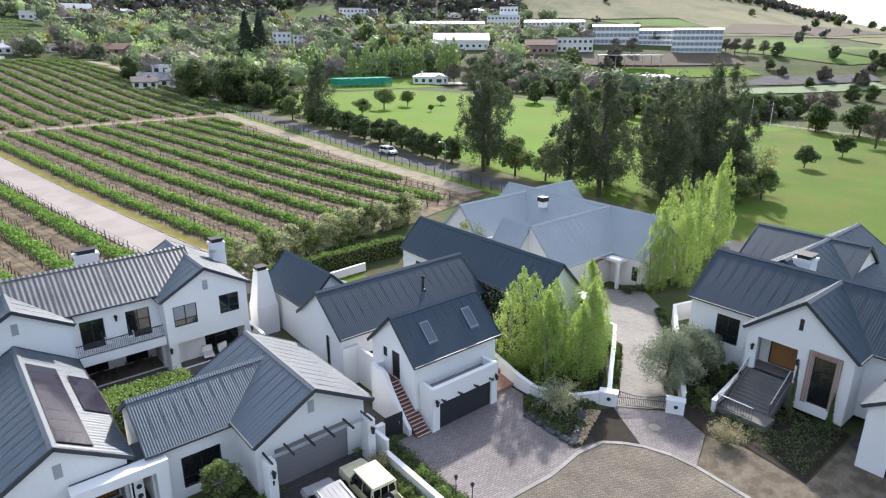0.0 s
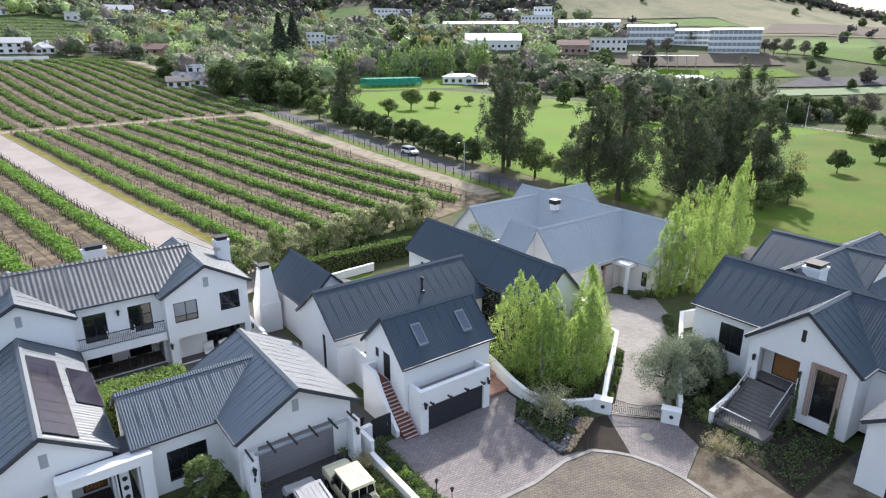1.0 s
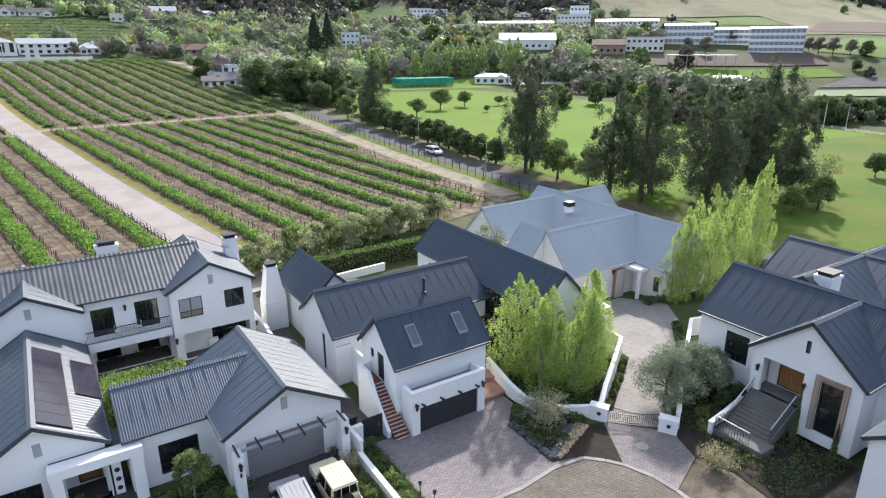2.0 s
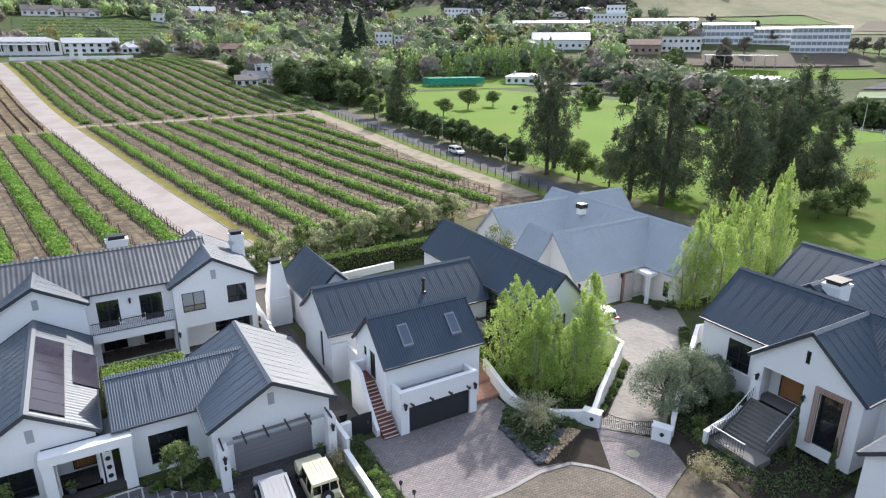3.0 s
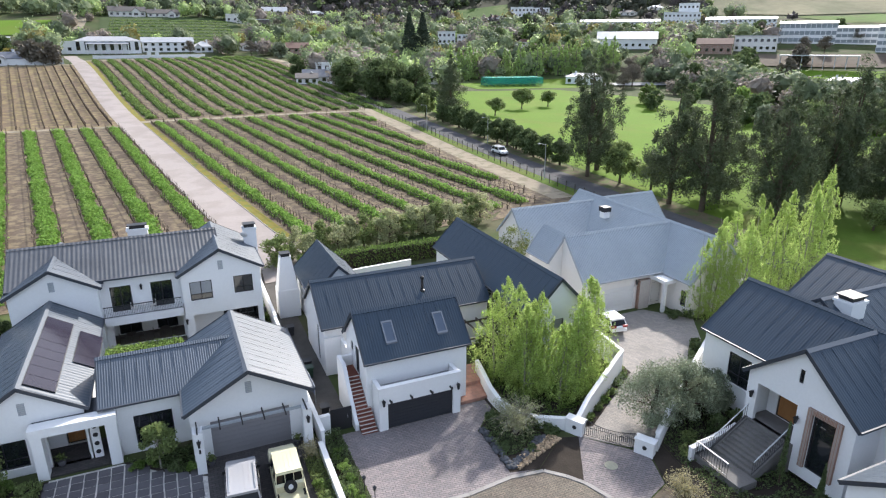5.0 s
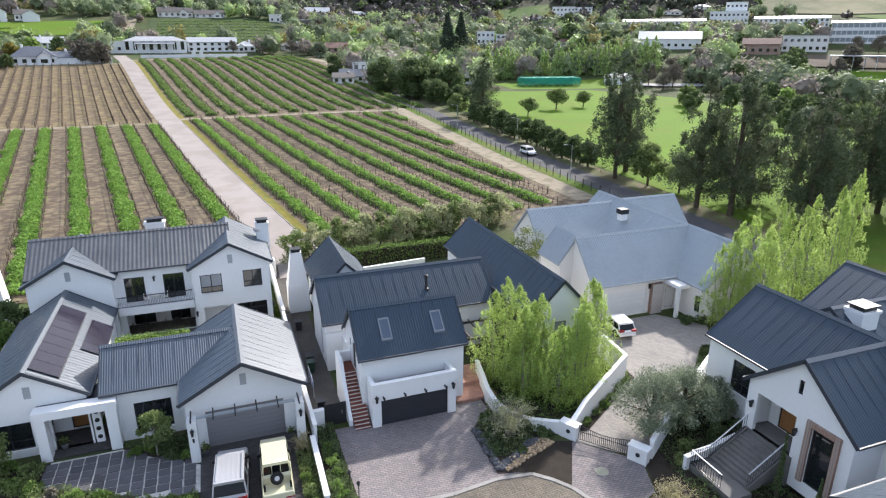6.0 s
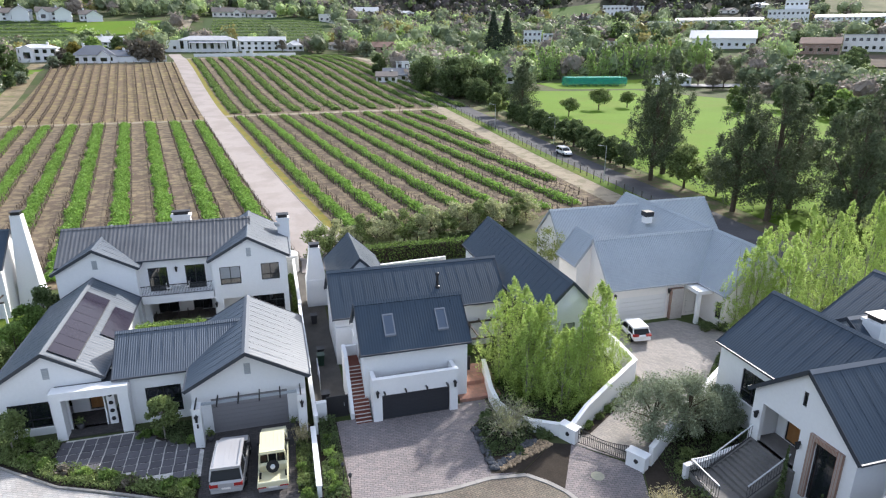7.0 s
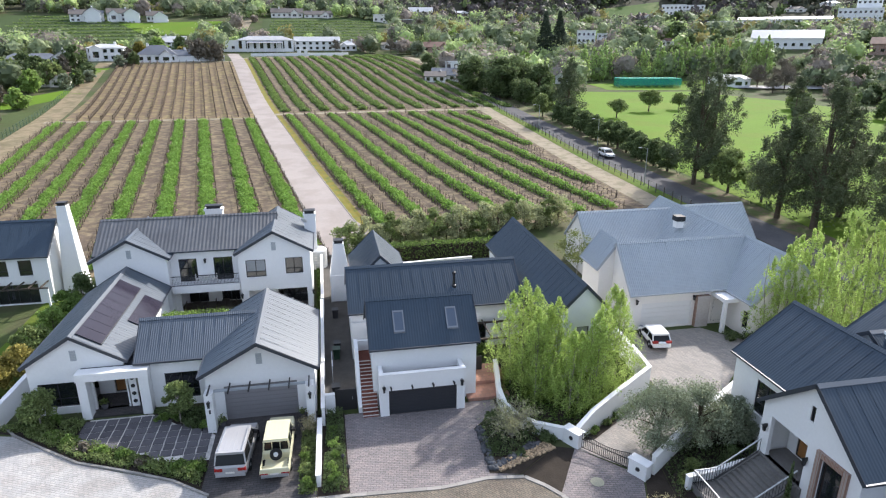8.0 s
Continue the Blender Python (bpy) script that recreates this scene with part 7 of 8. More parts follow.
def facade_house(name, label, x, y, w, h, d=9.0, floors=1, roof="gable", wall=WHITE, top=TIN, turn=None, bays=None, rise=2.2, category="house", stoep=False, ribbon=False):
    """A plain building that fronts towards the valley, with its rows of windows."""
    g = thing(name, label, category, (x, y, lz(x, y) - 0.3))
    if turn is None:
        turn = -math.degrees(math.atan2(x - 10, y + 5))
    g.rotation_euler = (0, 0, radians(turn))
    hw = h - (rise if roof != "flat" else 0)
    bays = bays or max(2, round(w / 3.2))
    KEEP.append((x, y, max(w, d) * 0.62))
    part("wall", box(B(), -w / 2, w / 2, 0, d, -2.5, hw), wall, g)
    fh = (hw - 0.3) / floors
    wm = {}
    for f in range(floors):
        for b in range(bays):
            u = -w / 2 + w * (b + 0.5) / bays
            ww, wh = (0.9 * w / bays, fh * 0.55) if ribbon else (1.7, fh * 0.66) if stoep else (min(1.5, 0.5 * w / bays), min(1.5, fh * 0.52))
            z = 0.3 + fh * f + fh * 0.28
            key = "window"
            if key not in wm:
                me = bpy.data.meshes.new("window")
                q = box(B(), -ww / 2, ww / 2, -0.05, 0.05, 0, wh)
                bar(q, (0, -0.06, 0), (0, -0.06, wh), 0.06)
                q.to_mesh(me)
                q.free()
                me.materials.append(SCHOOLGLASS if ribbon else GLASS)
                wm[key] = me
            o = new("window", wm[key])
            o.parent = g
            o.location = (u, 0, z)
    if roof == "gable":
        for sg in (0, 1):
            y0, y1 = (-0.5, d / 2) if sg == 0 else (d + 0.5, d / 2)
            part("roof_slope", plate(B(), [(-w / 2 - 0.4, y0, hw - 0.1), (w / 2 + 0.4, y0, hw - 0.1), (w / 2 + 0.4, y1, h), (-w / 2 - 0.4, y1, h)], 0.2), top, g)
        gb = B()
        for sx in (-w / 2 + 0.02, w / 2 - 0.22):
            v = [gb.verts.new((sx + e, yy, zz)) for e in (0, 0.2) for yy, zz in ((0, hw), (d, hw), (d / 2, h - 0.15))]
            for f in ((0, 2, 1), (3, 4, 5), (0, 1, 4, 3), (1, 2, 5, 4), (2, 0, 3, 5)):
                gb.faces.new([v[k] for k in f])
        part("gable", gb, wall, g)
    elif roof == "hip":
        bm = B()
        e = min(w, d) / 2
        a = [bm.verts.new(p) for p in ((-w / 2 - 0.4, -0.4, hw), (w / 2 + 0.4, -0.4, hw), (w / 2 + 0.4, d + 0.4, hw), (-w / 2 - 0.4, d + 0.4, hw))]
        r = [bm.verts.new(p) for p in ((-w / 2 + e, d / 2, h), (w / 2 - e + 0.01, d / 2, h))]
        for f in ((a[0], a[1], r[1], r[0]), (a[1], a[2], r[1]), (a[2], a[3], r[0], r[1]), (a[3], a[0], r[0]), (a[3], a[2], a[1], a[0])):
            bm.faces.new(f)
        part("roof", bm, top, g)
    else:
        part("parapet", soften(box(B(), -w / 2 - 0.25, w / 2 + 0.25, -0.25, d + 0.25, hw + 0.002, hw + 0.35), 0.03), top, g)
    if roof != "flat" and 9 <= w < 24 and floors < 3 and category == "house" and not stoep:
        gw, gx = min(5.0, w * 0.34), (-1 if int(x) % 2 else 1) * w * 0.24
        gh = min(h - 0.5, hw + gw * 0.42)
        part("front_bay", gable("y", gx, gw / 2, -1.3, d * 0.4, -2.5, hw - 0.2, gh - 0.25), wall, g)
        for sg in (-1, 1):
            part("bay_roof", plate(B(), [(gx, -1.7, gh), (gx, d * 0.5, gh), (gx + sg * (gw / 2 + 0.35), d * 0.5, hw - 0.35), (gx + sg * (gw / 2 + 0.35), -1.7, hw - 0.35)], 0.15), top, g)
        part("bay_window", soften(box(B(), gx - gw * 0.25, gx + gw * 0.25, -1.36, -1.25, hw * 0.3, hw * 0.72), 0.02), GLASS, g)
        part("chimney", soften(box(B(), -gx - 0.45, -gx + 0.45, d * 0.5 - 0.4, d * 0.5 + 0.4, hw, h + 0.9), 0.04), wall, g)
    if stoep:
        part("stoep_roof", plate(B(), [(-w * 0.32, -2.2, hw * 0.78), (w * 0.32, -2.2, hw * 0.78), (w * 0.32, -0.01, hw * 0.92), (-w * 0.32, -0.01, hw * 0.92)], 0.12), top, g)
        for k in range(7):
            u = -w * 0.31 + w * 0.62 * k / 6
            part("column", lathe(B(), (u, -2.0, -0.5), [(0.22, 0), (0.18, hw * 0.7), (0.22, hw * 0.76 + 0.5)], 8), wall, g)
    return g


facade_house("manor_house", "white historic manor with a pillared front porch", -8, 361, 30, 8.6, 12, 1, "hip", WHITE, mat("weathered_pale_roof", (0.36, 0.36, 0.37), 0.7, 0.15), 0, 8, 2.2, stoep=True)
facade_house("manor_wing", "low white wing beside the manor", -27, 361, 8.4, 6.0, 9, 1, "flat", WHITE, WHITE, 0, 2)
facade_house("manor_outbuilding", "white outbuilding with a long covered porch", 20, 365, 25, 7.8, 9, 2, "gable", WHITE, mat("dull_pale_roof", (0.40, 0.41, 0.42), 0.7, 0.15), 0, 7, 2.4)
facade_house("pavilion", "small white pavilion with a pointed roof", 37, 364, 10, 5.8, 9, 1, "hip", WHITE, TIN, 0, 3, 2.6)
facade_house("farm_house", "white house with a dark slate roof above the vineyard", -50, 297, 16, 7.6, 10, 1, "hip", WHITE, SLATE, 6, 5, 4.0)
facade_house("farm_house", "low white wing with a slate roof", -41, 300, 9, 5.4, 8, 1, "gable", WHITE, SLATE, 6, 3, 2.4)
facade_house("farm_house", "small white gabled house behind the trees", -58, 372, 14, 7.0, 9, 2, "gable", WHITE, TIN, 8, 4, 3.0)
facade_house("farm_house", "white two-storey house with a pale roof", -73, 304, 15, 7.6, 9, 2, "hip", WHITE, TIN, 4, 5, 1.6)
facade_house("barn", "grey-roofed farm building with a gabled end among trees", -96, 284, 26, 5.6, 13, 1, "hip", CREAM, SLATE, 14, 5, 3.0)
facade_house("barn", "white gabled barn end with a slate roof", -80, 290, 10, 6.4, 9, 1, "gable", WHITE, SLATE, 100, 2, 3.0)
facade_house("farm_house", "low farm house with a worn brown roof", -74, 238, 14, 5.0, 10, 1, "gable", CREAM, TERRA_ROOF, 14, 4, 2.4)
for k, (x, w, h, tn, st) in enumerate(((-128, 13, 8.0, 14, 2), (-116, 9, 9.0, 100, 2), (-105, 15, 8.6, 12, 2), (-93, 8, 8.4, 100, 2), (-84, 10, 7.0, 12, 1), (-76, 7, 6.4, 100, 1))):
    facade_house("farm_building", "white gabled farm building at the woods' edge", x, 452 + 0.6 * k, w, h, 9, st, "gable", WHITE, SLATE if k % 2 else TILE_ROOF, tn, 4 if w > 9 else 2, 3)
facade_house("hill_house", "grey hillside house with several gables", 0, 474, 22, 6.8, 9, 1, "gable", CREAM, TILE_ROOF, None, 6, 3)
facade_house("hill_house", "grey hillside house with several gables", 22, 472, 20, 5.6, 9, 1, "gable", CREAM, TILE_ROOF, None, 5, 2.6)
facade_house("cottage", "low white cottage behind the vineyard", 63, 371, 12.6, 4.4, 7, 1, "gable", CREAM, TILE_ROOF, 0, 4, 1.6)
facade_house("villa", "white villa with a slate-blue pitched roof", 71, 244, 13, 5.4, 9, 1, "gable", WHITE, SLATE, None, 4, 2.6)
facade_house("villa", "upper storey block of a white modern villa", 76, 252, 9, 7.0, 7, 2, "flat", WHITE, WHITE, None, 3)
facade_house("villa", "white modern villa with a slate mono-pitch roof", 65, 240, 8, 4.4, 8, 1, "gable", WHITE, TILE_ROOF, None, 3, 1.6)
facade_house("cottage", "white gabled cottage with a dark roof", 124, 266, 12.6, 7.2, 9, 1, "gable", WHITE, TILE_ROOF, None, 3, 3.4)
facade_house("pavilion", "white house with a pointed pale roof", 86, 314, 12.5, 5.8, 11, 1, "hip", WHITE, TIN, None, 3, 3)
facade_house("brick_house", "brown brick house with a tiled roof", 86, 352, 15.8, 8.2, 10, 2, "gable", CLINKER, TERRA_ROOF, None, 4, 2.8)
facade_house("hill_house", "low modern hillside house with a white roof", 84, 462, 18.6, 5.0, 8, 1, "flat", TILE_ROOF, WHITE, None, 5)
facade_house("hill_house", "large hillside house with a white roof", 106, 540, 20, 12, 10, 3, "gable", CREAM, TIN, None, 5, 3.5)
facade_house("hill_house", "small hillside house with a white roof", 66, 462, 12, 5.6, 8, 1, "flat", CREAM, WHITE, None, 3)
facade_house("hill_house", "white hillside house among trees", 150, 590, 17.5, 6, 9, 1, "hip", WHITE, TIN, None, 4, 2)
facade_house("town_house", "white terraced house with stepped blocks", 184, 374, 11, 7.8, 8, 2, "flat", WHITE, WHITE, None, 4)
facade_house("town_house", "white terraced house with stepped blocks", 194, 369, 9, 6.0, 8, 2, "flat", WHITE, WHITE, None, 3)
facade_house("town_house", "house with a pinkish tiled roof", 223, 344, 11.6, 4.6, 8, 1, "hip", CREAM, TERRA_ROOF, None, 3, 1.8)
facade_house("hill_house", "white flat-roofed house high on the slope", 322, 515, 20, 8.8, 9, 2, "flat", WHITE, WHITE, None, 6)
facade_house("hill_house", "white flat-roofed house high on the slope", 340, 512, 16, 6.4, 9, 2, "flat", WHITE, WHITE, None, 4)
facade_house("hill_house", "cream house with a tiled roof", 290, 506, 13, 7.6, 9, 2, "hip", CREAM, TERRA_ROOF, None, 3, 2)
facade_house("town_house", "white house among hillside trees", 286, 450, 16, 6.2, 9, 2, "flat", WHITE, WHITE, None, 4)
facade_house("town_house", "cream house with balconies", 262, 440, 14, 8, 9, 2, "flat", CREAM, CREAM, None, 4)
facade_house("hill_house", "hillside house with a shallow grey roof", 425, 458, 14, 5, 9, 1, "hip", CREAM, TIN, None, 3, 2)
facade_house("hill_house", "hillside house with a shallow grey roof", 398, 462, 16, 5, 9, 1, "hip", CREAM, TILE_ROOF, None, 3, 2)
facade_house("clubhouse", "low sports pavilion with a white roof", 196, 243, 17, 5.4, 8, 1, "hip", WHITE, TIN, None, 5, 1.6)
facade_house("school_block", "white two-storey school block", 313, 428, 22, 8.7, 11, 2, "flat", WHITE, WHITE, None, 7, category="school")
facade_house("school_block", "long white school block with a pale roof", 357, 421, 62, 8.8, 11, 2, "gable", WHITE, TIN, None, 19, 1.8, category="school")
facade_house("school_block", "tall white central school block", 392, 390, 27, 13, 12, 3, "flat", WHITE, WHITE, None, 9, category="school")
facade_house("school_tower", "stepped white upper storeys of the school", 400, 392, 15, 18.5, 10, 4, "flat", WHITE, WHITE, None, 5, category="school")
facade_house("school_block", "long white school block with a pale roof", 428, 366, 50, 8.6, 11, 2, "gable", WHITE, TIN, None, 15, 1.8, category="school")
facade_house("school_hall", "big white school hall with a ridged pale roof", 266, 300, 34, 10.2, 15, 1, "gable", WHITE, TIN, None, 9, 4.2, category="school")
facade_house("school_block", "three-storey white school block in ribbon windows", 345, 245, 28, 12.4, 11, 3, "gable", WHITE, TIN, None, 11, 1.2, category="school", ribbon=True)
facade_house("school_block", "three-storey white school block in ribbon windows", 361, 226, 22, 10.2, 11, 3, "gable", WHITE, TIN, None, 8, 1.2, category="school", ribbon=True)
facade_house("school_block", "four-storey white school block in ribbon windows", 355, 196, 27, 14.2, 12, 4, "gable", WHITE, TIN, None, 11, 1.0, category="school", ribbon=True)
facade_house("school_shed", "school workshop with a brown tiled roof", 291, 258, 18, 8.6, 11, 1, "gable", CLINKER, TERRA_ROOF, None, 5, 3, category="school")
facade_house("school_shed", "glass-fronted school building with a pale roof", 310, 248, 21, 8.2, 11, 2, "flat", CREAM, TIN, None, 7, category="school")
facade_house("field_pavilion", "low pavilion with a white roof by the pitch", 290, 180, 17, 3.6, 7, 1, "hip", CREAM, TIN, None, 5, 1.4)


def canopy(x, y, w, d, h):
    g = thing("parking_canopy", "long white flat parking canopy on posts", "canopy", (x, y, lz(x, y)))
    g.rotation_euler = (0, 0, -math.atan2(x - 10, y + 5))
    part("roof", box(B(), -w / 2, w / 2, -d / 2, d / 2, h, h + 0.4), TIN, g)
    for k in range(8):
        for sy in (-1, 1):
            part("post", bar(B(), (-w / 2 + 0.6 + (w - 1.2) * k / 7, sy * (d / 2 - 0.5), -0.5), (-w / 2 + 0.6 + (w - 1.2) * k / 7, sy * (d / 2 - 0.5), h), 0.25), GALV, g)


canopy(306, 207, 34, 8, 5.5)
free_wall("manor_wall", [(-13.6, 336), (4, 337.5), (22, 339), (36, 341)], [1.5, 1.5, 1.5, 1.5], "long white wall in front of the manor", 0.5)
free_wall("farm_wall", [(-44, 299.5), (-22, 302.5)], [2.4, 2.4], "white wall at the head of the bare vineyard", 0.5)
for x in (10.5, 14.0):
    g = thing("gate_pillar", "square white gate pillar in the manor wall", "gate post", (x, 337.8, lz(x, 337.8)), group="manor gate pillars")
    part("shaft", soften(box(B(), -0.9, 0.9, -0.9, 0.9, -0.3, 3.0), 0.05), WHITE, g)
    part("cap", soften(box(B(), -1.05, 1.05, -1.05, 1.05, 3.0, 3.3), 0.05), WHITE, g)

# ---- roadside and park trees ----
for k, (x, y, h, r) in enumerate(((84.2, 87.4, 21.0, 6.0), (89.4, 91.6, 22.5, 5.6), (85.0, 66.8, 19.6, 6.2), (86.6, 61.6, 20.4, 6.8), (91.4, 52.6, 17.0, 5.8), (98.4, 57.4, 19.8, 6.2), (103.4, 54.0, 19.0, 6.0), (109.4, 55.4, 23.2, 6.6), (89.5, 161.0, 18.0, 6.2), (94.6, 66, 15, 5.4), (113.5, 51.5, 15.0, 5.6))):
    rng = np.random.default_rng(500 + k)
    g = make_tree("casuarina", "tall dark feathery casuarina with an open crown", h, lobes_casuarina(rng, h, r * 1.15, 210), 85, 0.27, L_CAS, 0.36, TRUNK, 500 + k, [(0, 0), (0.5, 0.3)] if k % 2 else [(0, 0)], 0.15, fill=0.75, ratio=0.2, split=True)
    tagged(g, group="casuarinas")
    put(g, x, y)


def proto(name, label, h, r, leafmat, seed, n=28, per=70, size=0.4, z=0.25, trunk=0.22, lr=0.36, ratio=0.6):
    rng = np.random.default_rng(seed)
    return make_tree(name, label, h, lobes_round(rng, n, r, h * z, h * 0.92, r * lr), per, size, leafmat, trunk, TRUNK, seed, bare=0.25, ratio=ratio)


road_tree = proto("roadside_tree", "dark round-headed tree in a row along the road", 5.2, 2.3, L_DARK, 601, 30, 120, 0.22)
tagged(road_tree, group="roadside trees")
put(road_tree, 85.2, 98)
rng = np.random.default_rng(602)
for k in range(13):
    again(road_tree, 85.4 + rng.uniform(-0.7, 0.9), 102.5 + 4.6 * k + rng.uniform(-0.8, 0.8), rng.uniform(0, 360), rng.uniform(0.85, 1.2))
low_tree = proto("park_tree", "broad green tree beside the road", 7.5, 3.2, L_MIX, 603, 34, 130, 0.26, 0.3)
put(low_tree, 86.6, 81)
again(low_tree, 88.5, 75, 120, 0.85)
again(low_tree, 108, 44, 200, 0.75)
again(low_tree, 102, 45, 80, 0.6)
again(low_tree, 84.5, 168, 40, 0.9)
field_tree = proto("field_tree", "single spreading tree on the playing field", 7.0, 3.4, L_MIX, 604, 30, 110, 0.28, 0.42)
tagged(field_tree, group="trees on the playing field")
put(field_tree, 124.9, 180)
for x, y, s in ((107, 166, 0.8), (138, 184, 0.8), (152, 182, 0.5), (136, 168, 0.35)):
    again(field_tree, x, y, x * 7 % 360, s)
bare_tree = proto("young_tree", "sparse yellow-green young tree on the lawn", 6.4, 2.3, leaf("young_yellow_leaf", (0.34, 0.34, 0.13), 0.3), 605, 26, 26, 0.16, 0.35, 0.10)
put(bare_tree, 126.3, 51.6)
lawn_tree = proto("lawn_tree", "dark round tree on the park lawn", 4.6, 2.2, L_DARK, 606, 28, 90, 0.24, 0.35, 0.12)
put(lawn_tree, 142.5, 50.6)
again(lawn_tree, 163.3, 50.4, 100, 1.05)
again(lawn_tree, 201, 70.5, 30, 1.7)
again(lawn_tree, 200.5, 59, 210, 1.9)
again(lawn_tree, 219, 191, 60, 1.5)
big_dark = proto("dark_tree", "large dark evergreen beside the road", 14.0, 6.2, L_DARK, 607, 44, 150, 0.45, 0.12, 0.4)
put(big_dark, 82.5, 207)
for x, y, s in ((90, 214, 1.0), (96, 204, 0.9), (76, 222, 0.9), (88, 196, 0.6), (91.5, 185, 0.55), (95, 176, 0.5), (66, 262, 0.6), (99, 214, 0.8), (212, 101, 0.5), (216, 99, 0.6), (220, 97, 0.52), (225, 95, 0.6), (230, 92, 0.5), (235, 90, 0.56), (245, 209, 0.75), (234, 213, 0.8), (240, 204, 0.6), (303, 95, 0.5), (310, 90, 0.45)):
    again(big_dark, x, y, x * 13 % 360, s)
pine_rng = np.random.default_rng(608)
rng_p = np.random.default_rng(612)
pine_l = []
for lv in range(20):
    u = 0.12 + 0.86 * lv / 19
    for k in range(7):
        a = 6.283 * k / 7 + lv
        rr = 9.0 * (1.04 - u) * rng_p.uniform(0.35, 0.8)
        pine_l.append(((rr * math.cos(a), rr * math.sin(a), 28 * u), (2.0 * (1.1 - u) + 0.2, 2.0 * (1.1 - u) + 0.2, 0.6)))
pine = make_tree("norfolk_pine", "tall dark tiered conifer", 28, pine_l, 50, 0.5, L_PINE, 0.5, TRUNK, 608)
tagged(pine, group="conifers")
put(pine, 140, 325)
again(pine, 149, 328, 40, 0.97)
lime = make_tree("tall_poplar", "light green poplar in a windbreak row", 15, lobes_column(np.random.default_rng(609), 15.5, 3.0, [(0, 0, 1.0), (1.2, 0.5, 0.9), (-1.0, -0.6, 0.85)], 130), 34, 0.42, leaf("pale_green_leaf", (0.46, 0.58, 0.24), 0.3, 0.5), 0.3, PALETRUNK, 609, stems=((0, 0),), split=True)
tagged(lime, group="windbreak poplars")
put(lime, 150, 283)
rng = np.random.default_rng(610)
for k in range(26):
    f = k / 25
    again(lime, 146 + 84 * f + rng.uniform(-2, 2), 288 - 24 * f + rng.uniform(-6, 6), rng.uniform(0, 360), rng.uniform(0.8, 1.15))
KEEP += [(150 + 8 * k, 270 - 2.3 * k, 13) for k in range(10)]
KEEP += [(162, 252, 20), (196, 243, 14), (-20, 430, 10), (-70, 430, 42), (300, 535, 32), (215, 218, 10)]
twig = make_tree("bare_tree", "leafless brown-grey deciduous tree", 9.5, lobes_round(np.random.default_rng(611), 40, 4.4, 3.0, 9.0, 1.5), 110, 0.5, L_BROWN, 0.25, TRUNK, 611, bare=0.25, ratio=0.11)
tagged(twig, group="leafless trees")
put(twig, 205, 236)
for x, y, s in ((212, 228, 1.0), (220, 240, 1.1), (202, 222, 0.8), (228, 228, 0.9), (236, 240, 1.0), (-38, 312, 0.9), (-30, 316, 0.8), (30, 356, 0.7), (255, 262, 1.0), (184, 50, 0.95), (239, 87, 0.8), (243, 83, 0.9), (205, 62, 0.7), (322, 228, 0.9), (330, 222, 0.9), (362, 227, 0.9), (365, 178, 0.9), (368, 172, 0.9), (372, 165, 0.8), (366, 184, 0.8), (60, 352, 0.8), (244, 252, 1.1)):
    again(twig, x, y, x * 11 % 360, s)

# ---- village and hillside woods ----
kinds = [proto("village_tree", lab, h, r, m, 620 + k, 34, 38, 0.74, 0.15, 0.25) for k, (lab, h, r, m) in enumerate((
    ("dark evergreen tree among hillside houses", 11, 5.0, L_DARK), ("mid-green tree among hillside houses", 10, 5.0, L_MIX),
    ("fresh green tree among hillside houses", 10, 5.0, L_BRIGHT), ("olive-green tree among hillside houses", 8, 4.4, L_OLIVE),
    ("yellowing tree among hillside houses", 7, 3.6, L_YELLOW), ("brown leafless tree among hillside houses", 9, 4.6, L_BROWN)))]
for k, g in enumerate(kinds):
    tagged(g, group="village trees")
    put(g, 96 + 14 * k, 292 + 9 * (k % 3))
rng = np.random.default_rng(630)


def clear(x, y):
    if any((x - a) ** 2 + (y - b) ** 2 < r * r for a, b, r in KEEP):
        return False
    # keep the view of the fronts open
    for a, b, r in KEEP:
        d = math.hypot(a, b)
        t = (x * a + y * b) / d
        if 0 < d - t < 38 and abs(x * b - y * a) / d < r * 0.8:
            return False
    if (x > row_x(-44, y) and x < 72 and y < 350) or (y < 345 and -14 < x < 60):
        return False
    if -190 < x < -75 and 355 < y < 475 or -20 < x < 66 and 385 < y < 470:
        return False
    if x > 86 and y < 236 and x + 0.2 * y < 250:
        return False
    return True


made = 0
while made < 190:
    az, d = radians(rng.uniform(-24, 57)), rng.uniform(225, 560) ** 1.0
    x, y = d * math.sin(az), d * math.cos(az)
    if not clear(x, y):
        continue
    again(kinds[int(rng.choice(6, p=(0.34, 0.24, 0.13, 0.12, 0.05, 0.12)))], x, y, rng.uniform(0, 360), rng.uniform(0.55, 1.15))
    made += 1
for az0, az1, d0, d1, n in ((53, 66, 205, 262, 30), (60, 76, 215, 255, 16), (44, 54, 228, 262, 10)):
    for k in range(n):
        az, d = radians(rng.uniform(az0, az1)), rng.uniform(d0, d1)
        again(kinds[int(rng.choice(6, p=(0.42, 0.2, 0.05, 0.15, 0.03, 0.15)))], d * math.sin(az), d * math.cos(az), rng.uniform(0, 360), rng.uniform(0.45, 0.8))
